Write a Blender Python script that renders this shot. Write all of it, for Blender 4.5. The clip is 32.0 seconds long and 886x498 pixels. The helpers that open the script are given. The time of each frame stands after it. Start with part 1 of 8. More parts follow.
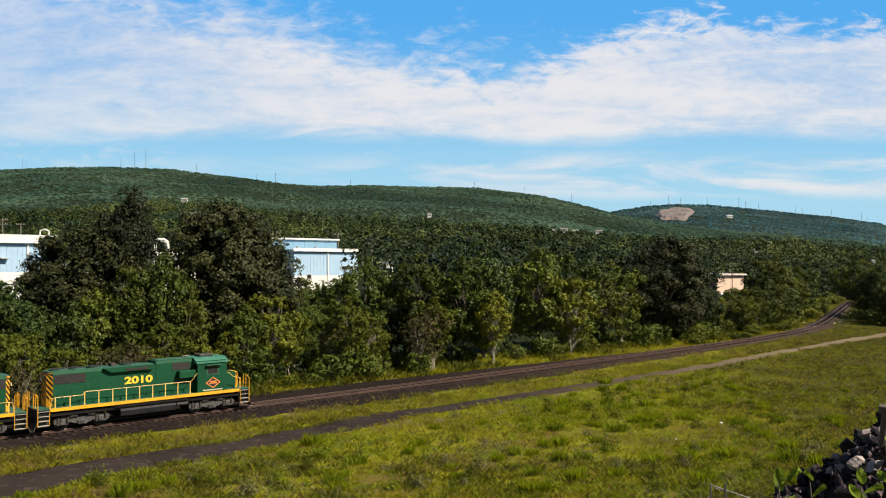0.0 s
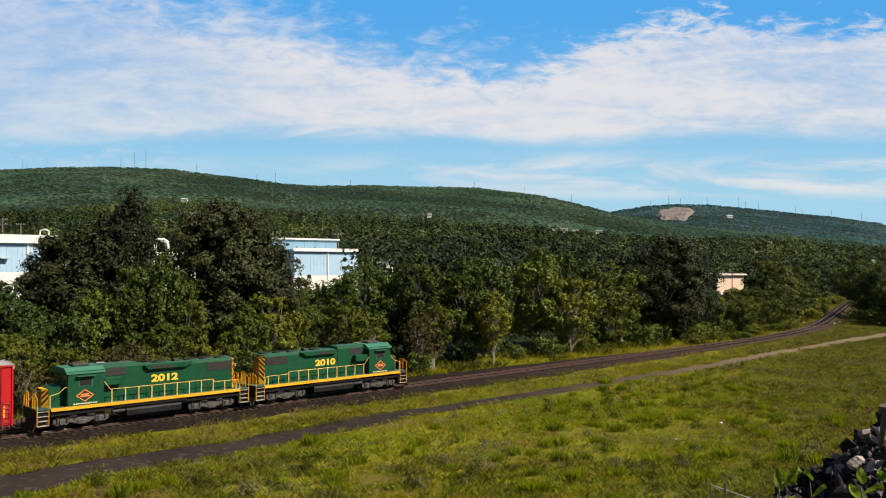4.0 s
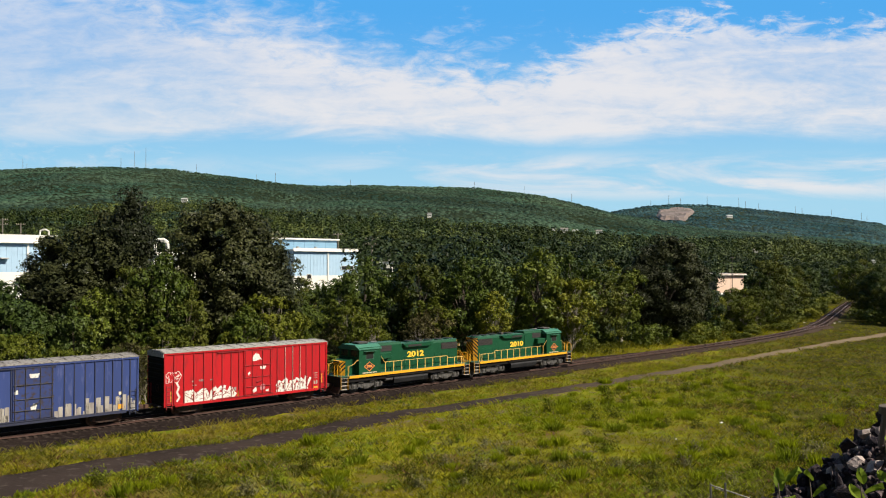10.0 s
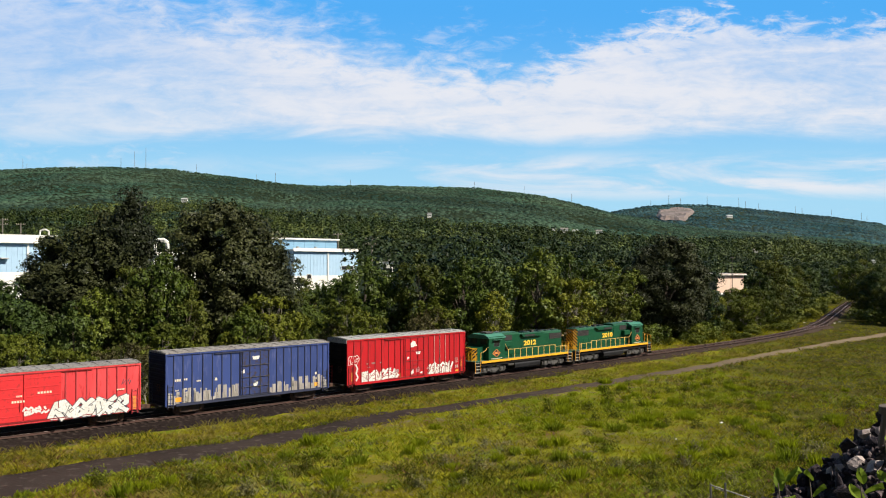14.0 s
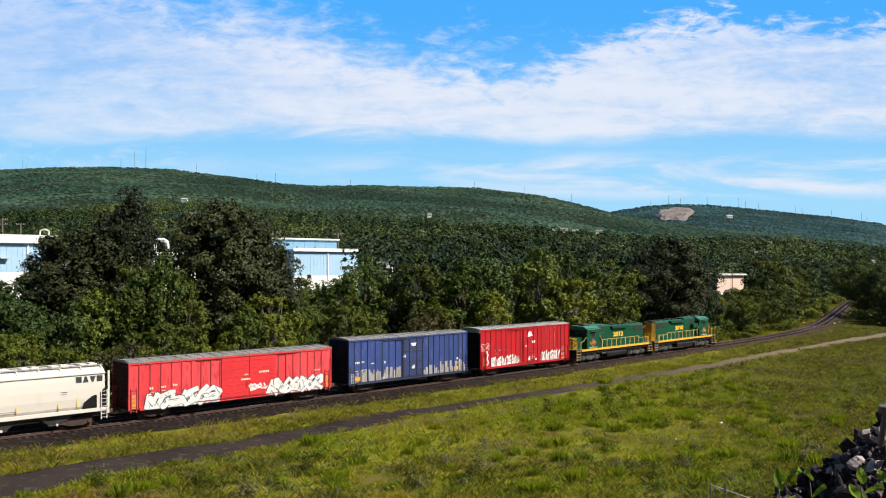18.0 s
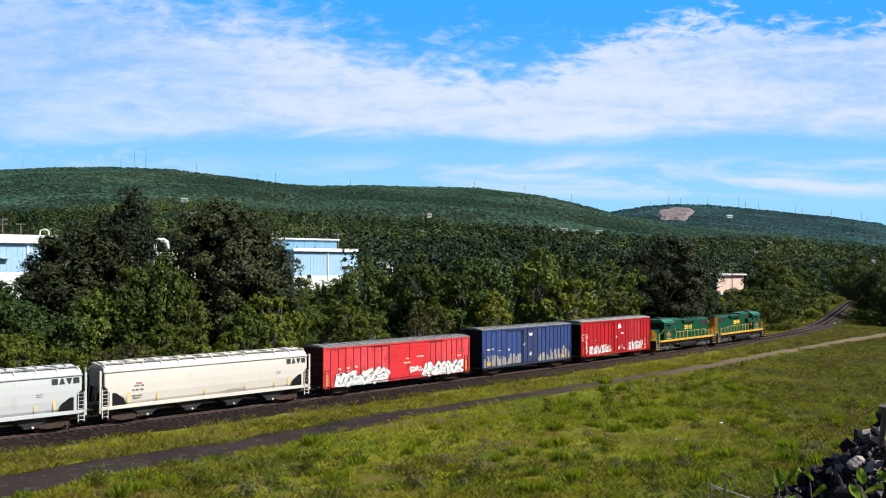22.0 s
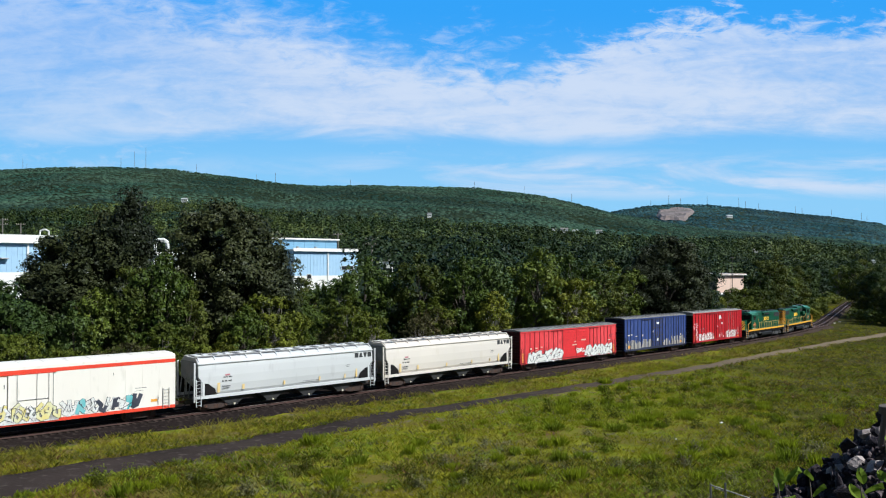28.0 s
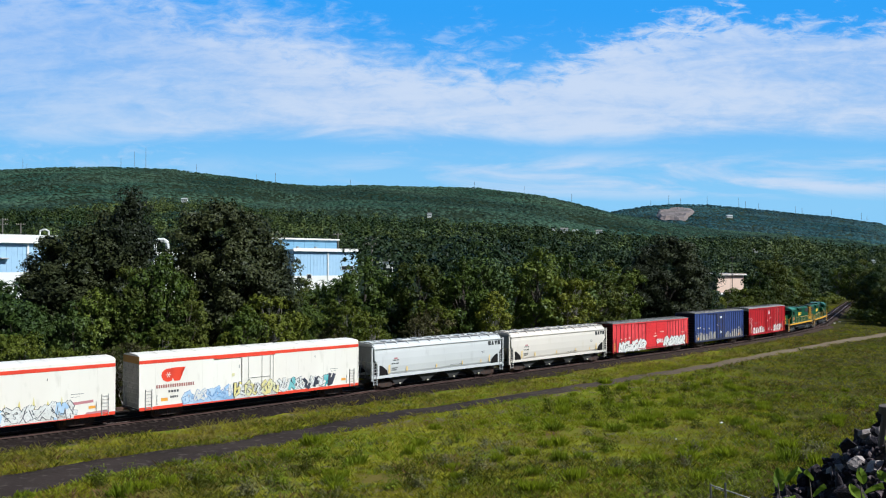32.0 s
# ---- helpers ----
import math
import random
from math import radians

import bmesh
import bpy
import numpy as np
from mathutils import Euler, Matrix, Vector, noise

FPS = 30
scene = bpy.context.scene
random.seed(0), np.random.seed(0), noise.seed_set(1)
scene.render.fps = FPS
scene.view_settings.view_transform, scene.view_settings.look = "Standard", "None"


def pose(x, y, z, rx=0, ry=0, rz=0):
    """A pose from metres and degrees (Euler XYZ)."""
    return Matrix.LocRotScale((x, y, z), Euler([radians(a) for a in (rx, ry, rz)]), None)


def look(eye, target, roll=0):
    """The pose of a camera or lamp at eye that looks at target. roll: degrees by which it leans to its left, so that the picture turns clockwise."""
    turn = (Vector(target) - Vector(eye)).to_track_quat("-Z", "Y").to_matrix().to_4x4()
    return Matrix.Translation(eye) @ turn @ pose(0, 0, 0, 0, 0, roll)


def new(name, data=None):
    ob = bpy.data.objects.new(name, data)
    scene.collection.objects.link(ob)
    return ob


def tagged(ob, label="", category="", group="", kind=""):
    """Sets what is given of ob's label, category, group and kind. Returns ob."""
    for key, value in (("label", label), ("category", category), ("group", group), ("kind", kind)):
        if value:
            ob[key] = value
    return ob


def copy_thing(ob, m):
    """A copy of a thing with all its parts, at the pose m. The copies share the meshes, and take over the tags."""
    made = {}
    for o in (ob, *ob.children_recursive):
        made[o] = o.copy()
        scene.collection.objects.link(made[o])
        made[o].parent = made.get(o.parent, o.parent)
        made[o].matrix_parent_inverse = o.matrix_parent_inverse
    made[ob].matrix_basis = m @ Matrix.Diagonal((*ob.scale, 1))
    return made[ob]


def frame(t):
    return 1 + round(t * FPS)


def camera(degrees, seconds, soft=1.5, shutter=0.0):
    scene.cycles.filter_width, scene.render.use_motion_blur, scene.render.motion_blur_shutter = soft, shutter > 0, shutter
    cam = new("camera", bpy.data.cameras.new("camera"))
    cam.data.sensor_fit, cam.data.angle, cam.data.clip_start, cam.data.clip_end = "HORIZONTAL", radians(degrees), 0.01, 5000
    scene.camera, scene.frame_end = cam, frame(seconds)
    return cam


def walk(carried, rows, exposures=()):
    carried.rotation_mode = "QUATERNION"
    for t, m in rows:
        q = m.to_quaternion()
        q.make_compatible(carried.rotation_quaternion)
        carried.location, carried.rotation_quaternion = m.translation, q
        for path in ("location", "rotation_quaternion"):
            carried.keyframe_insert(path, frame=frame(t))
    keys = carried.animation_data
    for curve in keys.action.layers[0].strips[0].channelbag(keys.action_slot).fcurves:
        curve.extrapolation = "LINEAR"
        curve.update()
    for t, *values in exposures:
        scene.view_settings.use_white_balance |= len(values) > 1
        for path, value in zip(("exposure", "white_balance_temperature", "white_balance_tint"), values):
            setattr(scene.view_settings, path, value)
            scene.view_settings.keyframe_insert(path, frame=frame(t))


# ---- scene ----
# Camera: fixed on a bank above the line, looking slightly up.
CAM_Z = 11.94
cam = camera(55.19, 32.0, soft=1.1)
eye = pose(0, 0, CAM_Z, 91.12, 0, 0)
walk(cam, [(0, eye), (32, eye)], exposures=[(0, 0.42, 6950, 10), (3, 0.36, 6950, 10), (7, 0.34, 6900, 10), (12, 0.44, 6800, 10), (20, 0.46, 6000, 9), (25, 0.32, 5650, 7), (32, 0.20, 5450, 6)])

# ---- light ----
SUN_AZ, SUN_EL = radians(22), radians(45)     # sun to the right, a little behind the camera
sun_dir = Vector((math.cos(SUN_AZ) * math.cos(SUN_EL), -math.sin(SUN_AZ) * math.cos(SUN_EL), math.sin(SUN_EL)))
world = bpy.data.worlds.new("sky")
scene.world = world
world.use_nodes = True
wn = world.node_tree.nodes
sky = wn.new("ShaderNodeTexSky")
sky.sky_type, sky.sun_disc = "NISHITA", False
sky.sun_elevation, sky.sun_rotation = SUN_EL, math.atan2(sun_dir.x, sun_dir.y)
sky.air_density, sky.dust_density, sky.ozone_density = 0.45, 0.3, 1.0
world.node_tree.links.new(sky.outputs[0], wn["Background"].inputs[0])
wn["Background"].inputs[1].default_value = 0.05
sun = new("sun", bpy.data.lights.new("sun", "SUN"))
sun.data.energy, sun.data.angle, sun.data.color = 5.0, radians(0.5), (1.0, 0.94, 0.84)
sun.matrix_world = look(sun_dir * 100, (0, 0, 0))

# ---- materials ----
def mat(name, a, b, scale=3.0, rough=0.7, metal=0.0, bump=0.0, bscale=None, c=None, fine=0.0, island=0.0, obrand=0.0, stretch=None, spec=0.5, lo=0.35, hi=0.65):
    """Two-colour noise at one scale, an optional third colour for grain and wear at a finer one, relief, and variation between pieces."""
    m = bpy.data.materials.new(name)
    m.use_nodes = True
    n, l = m.node_tree.nodes, m.node_tree.links
    p = n["Principled BSDF"]
    p.inputs["Roughness"].default_value, p.inputs["Metallic"].default_value = rough, metal
    p.inputs["Specular IOR Level"].default_value = spec
    tc = n.new("ShaderNodeTexCoord")
    src = tc.outputs["Object"]
    if stretch:
        mp = n.new("ShaderNodeMapping")
        mp.inputs["Scale"].default_value = stretch
        l.new(src, mp.inputs[0])
        src = mp.outputs[0]

    def tex(s, detail=4.0):
        t = n.new("ShaderNodeTexNoise")
        t.inputs["Scale"].default_value, t.inputs["Detail"].default_value = s, detail
        l.new(src, t.inputs["Vector"])
        return t.outputs["Fac"]

    def ramp(fac, x0, x1):
        r = n.new("ShaderNodeMapRange")
        r.inputs[1].default_value, r.inputs[2].default_value = x0, x1
        l.new(fac, r.inputs[0])
        return r.outputs[0]

    def mix(fac, u, v, mode="MIX"):
        x = n.new("ShaderNodeMix")
        x.data_type, x.blend_type = "RGBA", mode
        for s, w in ((x.inputs[0], fac), (x.inputs[6], u), (x.inputs[7], v)):
            if isinstance(w, bpy.types.NodeSocket):
                l.new(w, s)
            elif isinstance(w, (int, float)):
                s.default_value = w
            else:
                s.default_value = (*w, 1)
        return x.outputs[2]

    col = mix(ramp(tex(scale), lo, hi), a, b)
    if c is not None:
        col = mix(ramp(tex(scale * 7.3, 6.0), 1 - fine - 0.38, 1 - fine - 0.22), col, c)
    if island or obrand:
        if island:
            g = n.new("ShaderNodeNewGeometry")
            rnd, amt = g.outputs["Random Per Island"], island
        else:
            g = n.new("ShaderNodeObjectInfo")
            rnd, amt = g.outputs["Random"], obrand
        r = n.new("ShaderNodeMapRange")
        r.inputs[3].default_value, r.inputs[4].default_value = 1 - amt, 1 + amt
        l.new(rnd, r.inputs[0])
        h = n.new("ShaderNodeHueSaturation")
        l.new(r.outputs[0], h.inputs["Value"])
        l.new(col, h.inputs["Color"])
        col = h.outputs[0]
    l.new(col, p.inputs["Base Color"])
    if bump:
        bm_ = n.new("ShaderNodeBump")
        bm_.inputs["Strength"].default_value, bm_.inputs["Distance"].default_value = min(1.0, bump), 0.05
        l.new(tex(bscale or scale * 5, 5.0), bm_.inputs["Height"])
        l.new(bm_.outputs[0], p.inputs["Normal"])
    return m


def leafmat(name, a, b, scale=0.35, island=0.35, glow=0.25, rough=0.55, single=False, spec=0.12, tone=False, wide=0.55):
    """Foliage: colour drifts through the crown, varies from leaf to leaf, and some light shines through."""
    m = mat(name, a, b, scale=scale, rough=rough, island=island, spec=spec)
    n, l = m.node_tree.nodes, m.node_tree.links
    p = n["Principled BSDF"]
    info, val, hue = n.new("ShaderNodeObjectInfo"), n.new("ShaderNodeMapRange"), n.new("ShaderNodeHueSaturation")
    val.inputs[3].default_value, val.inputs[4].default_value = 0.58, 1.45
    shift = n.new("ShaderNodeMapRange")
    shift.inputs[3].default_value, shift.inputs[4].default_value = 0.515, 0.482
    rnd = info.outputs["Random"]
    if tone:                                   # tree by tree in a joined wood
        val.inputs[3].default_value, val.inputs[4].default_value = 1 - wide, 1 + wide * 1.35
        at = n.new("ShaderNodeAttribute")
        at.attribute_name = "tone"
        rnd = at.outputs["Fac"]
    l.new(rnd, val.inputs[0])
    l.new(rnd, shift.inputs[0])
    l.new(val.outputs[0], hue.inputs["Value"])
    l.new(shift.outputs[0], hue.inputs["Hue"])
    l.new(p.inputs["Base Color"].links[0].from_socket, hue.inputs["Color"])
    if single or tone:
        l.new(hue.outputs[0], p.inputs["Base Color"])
    tr = n.new("ShaderNodeBsdfTranslucent")
    l.new(p.inputs["Base Color"].links[0].from_socket, tr.inputs[0])
    mx = n.new("ShaderNodeMixShader")
    mx.inputs[0].default_value = glow
    l.new(p.outputs[0], mx.inputs[1])
    l.new(tr.outputs[0], mx.inputs[2])
    l.new(mx.outputs[0], n["Material Output"].inputs[0])
    return m


M = {}
M["loco_green"] = mat("loco_green_paint", (0.006, 0.060, 0.026), (0.008, 0.074, 0.033), 0.6, 0.5, c=(0.02, 0.085, 0.045), fine=0.05, spec=0.2)
M["loco_roof"] = mat("weathered_green_roof", (0.035, 0.13, 0.088), (0.055, 0.155, 0.105), 1.2, 0.6, c=(0.04, 0.06, 0.05), fine=0.14, spec=0.2)
M["cab_roof"] = mat("pale_teal_cab_roof", (0.045, 0.17, 0.115), (0.06, 0.20, 0.135), 1.2, 0.55, spec=0.25)
M["yellow"] = mat("railway_yellow_paint", (0.86, 0.43, 0.02), (0.78, 0.36, 0.02), 1.5, 0.5, c=(0.5, 0.23, 0.03), fine=0.02)
M["rail_yellow"] = mat("handrail_yellow_paint", (0.80, 0.52, 0.14), (0.72, 0.44, 0.11), 2.0, 0.5)
M["num_yellow"] = mat("number_yellow", (0.95, 0.60, 0.05), (0.9, 0.54, 0.05), 2.0, 0.5)
M["black"] = mat("black_paint", (0.012, 0.012, 0.013), (0.02, 0.02, 0.02), 2.0, 0.6)
M["grime"] = mat("grimy_black_steel", (0.03, 0.027, 0.025), (0.055, 0.05, 0.045), 2.5, 0.75, c=(0.10, 0.09, 0.08), fine=0.12, bump=0.2)
# Third colour: highlights on the truck frames painted as pale flecks.
M["truck_grey"] = mat("dusty_grey_cast_steel", (0.028, 0.026, 0.025), (0.10, 0.094, 0.088), 4.5, 0.55, c=(0.24, 0.22, 0.20), fine=0.05, bump=0.2)
M["truck_brown"] = mat("rusty_dark_cast_steel", (0.022, 0.014, 0.011), (0.05, 0.03, 0.022), 4.0, 0.8, c=(0.09, 0.05, 0.035), fine=0.12, bump=0.3)
M["bay_grey"] = mat("grimy_grey_hopper_bay", (0.03, 0.029, 0.028), (0.055, 0.052, 0.05), 2.0, 0.7, c=(0.02, 0.019, 0.018), fine=0.14)
M["tank_grey"] = mat("dusty_grey_tank", (0.010, 0.010, 0.012), (0.019, 0.019, 0.022), 1.0, 0.6, c=(0.03, 0.03, 0.03), fine=0.1, spec=0.2)
M["grille"] = mat("dark_radiator_grille", (0.016, 0.014, 0.014), (0.035, 0.028, 0.026), 1.5, 0.7, stretch=(1, 1, 12))
M["steel"] = mat("bare_steel", (0.35, 0.33, 0.3), (0.25, 0.22, 0.2), 3.0, 0.4, 0.8)
M["rust"] = mat("rusty_steel", (0.085, 0.042, 0.026), (0.05, 0.027, 0.02), 2.5, 0.85, c=(0.15, 0.07, 0.035), fine=0.10, bump=0.3)
M["orange"] = mat("orange_paint", (0.78, 0.28, 0.06), (0.7, 0.22, 0.05), 2.0, 0.5)
M["cream"] = mat("cream_marking", (0.75, 0.68, 0.5), (0.7, 0.6, 0.45), 2.0, 0.6)
M["red_a"] = mat("bright_red_boxcar_paint", (0.51, 0.012, 0.018), (0.43, 0.011, 0.016), 0.5, 0.5, c=(0.31, 0.016, 0.02), fine=0.06, stretch=(1, 1, 0.25), spec=0.3)
M["red_a_rib"] = mat("dark_red_post", (0.30, 0.012, 0.015), (0.22, 0.012, 0.015), 0.8, 0.6)
M["red_b"] = mat("faded_pinkish_red_paint", (0.78, 0.080, 0.085), (0.66, 0.045, 0.052), 0.6, 0.6, c=(0.50, 0.03, 0.035), fine=0.10, stretch=(1, 1, 0.25), spec=0.3)
# Darker than the sheets: the shade along the ribs put into the post colour.
M["red_rib"] = mat("rubbed_red_post", (0.46, 0.045, 0.05), (0.38, 0.035, 0.04), 0.8, 0.6)
M["red_door"] = mat("faded_red_door_paint", (0.70, 0.032, 0.036), (0.60, 0.028, 0.032), 0.6, 0.55, c=(0.42, 0.03, 0.03), fine=0.08, spec=0.3)
M["blue"] = mat("faded_blue_boxcar_paint", (0.040, 0.068, 0.225), (0.034, 0.056, 0.18), 0.5, 0.55, c=(0.08, 0.10, 0.24), fine=0.05, stretch=(1, 1, 0.25), spec=0.3)
M["blue_door"] = mat("grimy_blue_door_paint", (0.038, 0.060, 0.19), (0.033, 0.042, 0.10), 0.45, 0.6, c=(0.055, 0.042, 0.040), fine=0.12, spec=0.2)
M["blue_rib"] = mat("dark_blue_post", (0.03, 0.036, 0.075), (0.026, 0.03, 0.06), 0.8, 0.6)
M["galv"] = mat("galvanised_roof_sheet", (0.48, 0.46, 0.42), (0.36, 0.34, 0.31), 0.8, 0.6, 0.1, c=(0.2, 0.18, 0.16), fine=0.12)
M["galv_dark"] = mat("dirty_grey_roof_sheet", (0.34, 0.32, 0.29), (0.25, 0.23, 0.21), 0.8, 0.65, 0.1, c=(0.12, 0.1, 0.09), fine=0.14)
M["white"] = mat("white_car_paint", (0.88, 0.82, 0.72), (0.84, 0.77, 0.67), 0.3, 0.5, c=(0.74, 0.68, 0.58), fine=0.02, stretch=(1, 1, 0.3))
M["hop_cream"] = mat("cream_hopper_paint", (0.74, 0.66, 0.57), (0.69, 0.62, 0.54), 0.2, 0.5, c=(0.66, 0.58, 0.47), fine=0.03, stretch=(1, 1, 0.3))
M["hop_white"] = mat("pale_grey_hopper_paint", (0.64, 0.63, 0.61), (0.59, 0.585, 0.565), 0.2, 0.5, c=(0.51, 0.50, 0.48), fine=0.03, stretch=(1, 1, 0.3))
# Hopper end grey: the hopper paint darkened for the ends turned from the sun.
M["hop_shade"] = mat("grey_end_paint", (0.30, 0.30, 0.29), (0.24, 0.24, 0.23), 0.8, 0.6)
M["stripe_red"] = mat("signal_red_stripe", (0.80, 0.06, 0.02), (0.7, 0.05, 0.02), 0.8, 0.5)
M["spray_white"] = mat("white_spray_paint", (0.80, 0.78, 0.73), (0.70, 0.68, 0.62), 1.2, 0.6, c=(0.5, 0.45, 0.42), fine=0.1)
M["spray_cyan"] = mat("pale_cyan_spray_paint", (0.56, 0.74, 0.76), (0.70, 0.78, 0.77), 1.2, 0.6)
M["spray_blue"] = mat("light_blue_spray_paint", (0.30, 0.48, 0.72), (0.55, 0.66, 0.76), 1.0, 0.6)
M["spray_yellow"] = mat("pale_yellow_spray_paint", (0.75, 0.62, 0.18), (0.7, 0.66, 0.4), 1.2, 0.6)
M["spray_navy"] = mat("mid_blue_spray_line", (0.10, 0.20, 0.42), (0.20, 0.32, 0.52), 1.2, 0.6)
M["brick_red"] = mat("faded_brick_red_lettering", (0.36, 0.12, 0.09), (0.3, 0.1, 0.08), 1.2, 0.6)
M["spray_pink"] = mat("pink_spray_paint", (0.6, 0.25, 0.25), (0.45, 0.18, 0.2), 1.2, 0.6)
M["spray_teal"] = mat("teal_spray_paint", (0.08, 0.42, 0.42), (0.3, 0.55, 0.55), 1.2, 0.6)
M["spray_dark"] = mat("dark_spray_paint", (0.03, 0.035, 0.05), (0.06, 0.06, 0.08), 1.5, 0.6)
M["ink"] = mat("faded_black_lettering", (0.035, 0.035, 0.035), (0.05, 0.05, 0.05), 2.0, 0.6)
M["faded_yellow"] = mat("faded_yellow_reflective_strip", (0.80, 0.56, 0.20), (0.74, 0.58, 0.32), 2.0, 0.5)
M["rust_patch"] = mat("primer_patch_and_bare_metal", (0.46, 0.42, 0.36), (0.27, 0.24, 0.22), 1.0, 0.75, c=(0.17, 0.13, 0.11), fine=0.05, stretch=(2.5, 2.5, 0.5))
M["amber"] = mat("amber_reflective_strip", (0.85, 0.42, 0.05), (0.75, 0.32, 0.04), 2.0, 0.4)
M["brown"] = mat("brown_painted_end", (0.50, 0.28, 0.06), (0.42, 0.22, 0.06), 1.0, 0.6)
M["reefer_end"] = mat("grimy_white_end_sheet", (0.55, 0.52, 0.47), (0.42, 0.40, 0.36), 0.7, 0.6, c=(0.3, 0.28, 0.25), fine=0.1)
# Boxcar ends far darker than the sides: their shade is put into the colour.
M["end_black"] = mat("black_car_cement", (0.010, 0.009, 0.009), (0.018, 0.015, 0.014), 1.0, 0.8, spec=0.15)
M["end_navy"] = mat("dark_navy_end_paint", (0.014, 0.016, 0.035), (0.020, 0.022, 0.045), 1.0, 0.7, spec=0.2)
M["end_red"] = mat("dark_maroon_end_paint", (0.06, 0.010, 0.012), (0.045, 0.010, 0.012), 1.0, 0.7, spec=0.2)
M["glass"] = mat("dark_cab_glass", (0.02, 0.022, 0.024), (0.03, 0.03, 0.03), 1.0, 0.08)
M["ballast"] = mat("dark_brown_ballast", (0.014, 0.010, 0.009), (0.022, 0.016, 0.014), 0.35, 0.95, c=(0.045, 0.034, 0.029), fine=0.10, bump=1.0, bscale=9, spec=0.05)
M["tie"] = mat("creosoted_timber", (0.045, 0.032, 0.026), (0.085, 0.06, 0.05), 1.5, 0.9, obrand=0.35, bump=0.4, spec=0.1)
M["rail"] = mat("rusty_rail_steel", (0.085, 0.042, 0.030), (0.06, 0.033, 0.026), 1.0, 0.7, 0.2)
M["railtop"] = mat("worn_rail_head", (0.32, 0.25, 0.22), (0.22, 0.16, 0.14), 0.6, 0.35, 0.7)
M["path"] = mat("packed_dirt_track", (0.027, 0.020, 0.017), (0.043, 0.032, 0.027), 0.25, 0.95, c=(0.09, 0.07, 0.06), fine=0.06, bump=0.6, bscale=4, spec=0.08)
def blend_along(m, other, x0, x1):
    """Fades the colour of a ground material into another along world x."""
    n, l = m.node_tree.nodes, m.node_tree.links
    p = n["Principled BSDF"]
    g, sp, r, x = n.new("ShaderNodeNewGeometry"), n.new("ShaderNodeSeparateXYZ"), n.new("ShaderNodeMapRange"), n.new("ShaderNodeMix")
    x.data_type = "RGBA"
    l.new(g.outputs["Position"], sp.inputs[0])
    l.new(sp.outputs[0], r.inputs[0])
    r.inputs[1].default_value, r.inputs[2].default_value = x0, x1
    l.new(r.outputs[0], x.inputs[0])
    l.new(p.inputs["Base Color"].links[0].from_socket, x.inputs[6])
    x.inputs[7].default_value = (*other, 1)
    l.new(x.outputs[2], p.inputs["Base Color"])


blend_along(M["path"], (0.20, 0.15, 0.095), 6, 50)
blend_along(M["ballast"], (0.052, 0.036, 0.028), -5, 50)
M["bark"] = mat("grey_brown_bark", (0.14, 0.11, 0.085), (0.09, 0.07, 0.055), 2.0, 0.9, bump=0.6, stretch=(1, 1, 0.3))
M["bark_pale"] = mat("pale_birch_bark", (0.42, 0.37, 0.31), (0.30, 0.26, 0.22), 2.0, 0.85, bump=0.4, stretch=(1, 1, 0.3))
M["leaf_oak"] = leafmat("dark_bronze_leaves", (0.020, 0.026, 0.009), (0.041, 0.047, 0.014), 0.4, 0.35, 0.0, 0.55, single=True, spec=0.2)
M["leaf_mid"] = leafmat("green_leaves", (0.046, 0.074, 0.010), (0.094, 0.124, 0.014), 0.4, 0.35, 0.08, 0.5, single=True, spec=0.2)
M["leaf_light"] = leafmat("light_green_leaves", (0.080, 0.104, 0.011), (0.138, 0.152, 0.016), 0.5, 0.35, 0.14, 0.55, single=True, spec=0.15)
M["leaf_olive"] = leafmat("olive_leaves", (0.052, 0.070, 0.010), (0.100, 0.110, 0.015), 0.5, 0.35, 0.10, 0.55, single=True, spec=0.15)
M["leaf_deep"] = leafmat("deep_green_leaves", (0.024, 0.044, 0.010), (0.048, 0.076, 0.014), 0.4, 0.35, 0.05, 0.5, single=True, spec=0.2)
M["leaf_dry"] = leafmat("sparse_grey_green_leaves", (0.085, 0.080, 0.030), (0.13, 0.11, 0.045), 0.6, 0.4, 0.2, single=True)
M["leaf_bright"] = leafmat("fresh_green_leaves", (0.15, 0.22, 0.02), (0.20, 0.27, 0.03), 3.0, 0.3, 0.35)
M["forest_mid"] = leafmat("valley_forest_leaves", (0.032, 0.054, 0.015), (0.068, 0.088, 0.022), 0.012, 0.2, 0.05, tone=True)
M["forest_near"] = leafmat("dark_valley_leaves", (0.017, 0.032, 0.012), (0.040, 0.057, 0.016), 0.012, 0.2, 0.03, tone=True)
# Both mountain greens lean to blue: distance haze put into the leaf colour.
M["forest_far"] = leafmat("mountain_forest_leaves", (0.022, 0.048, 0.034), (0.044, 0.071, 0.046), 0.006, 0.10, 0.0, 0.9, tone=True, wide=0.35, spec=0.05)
M["forest_hazed"] = leafmat("distant_mountain_forest_leaves", (0.022, 0.057, 0.064), (0.040, 0.076, 0.080), 0.004, 0.10, 0.0, 0.9, tone=True, wide=0.3, spec=0.05)
M["grass"] = leafmat("meadow_grass", (0.245, 0.245, 0.009), (0.315, 0.285, 0.014), 0.10, 0.35, 0.45)
M["grass_dry"] = leafmat("dry_yellow_grass", (0.30, 0.235, 0.05), (0.20, 0.18, 0.03), 0.15, 0.35, 0.4)
M["weed"] = leafmat("weed_leaves", (0.165, 0.22, 0.012), (0.24, 0.27, 0.016), 0.3, 0.35, 0.45)
M["weed_rank"] = leafmat("rank_olive_weeds", (0.085, 0.105, 0.011), (0.130, 0.125, 0.017), 0.3, 0.35, 0.45)
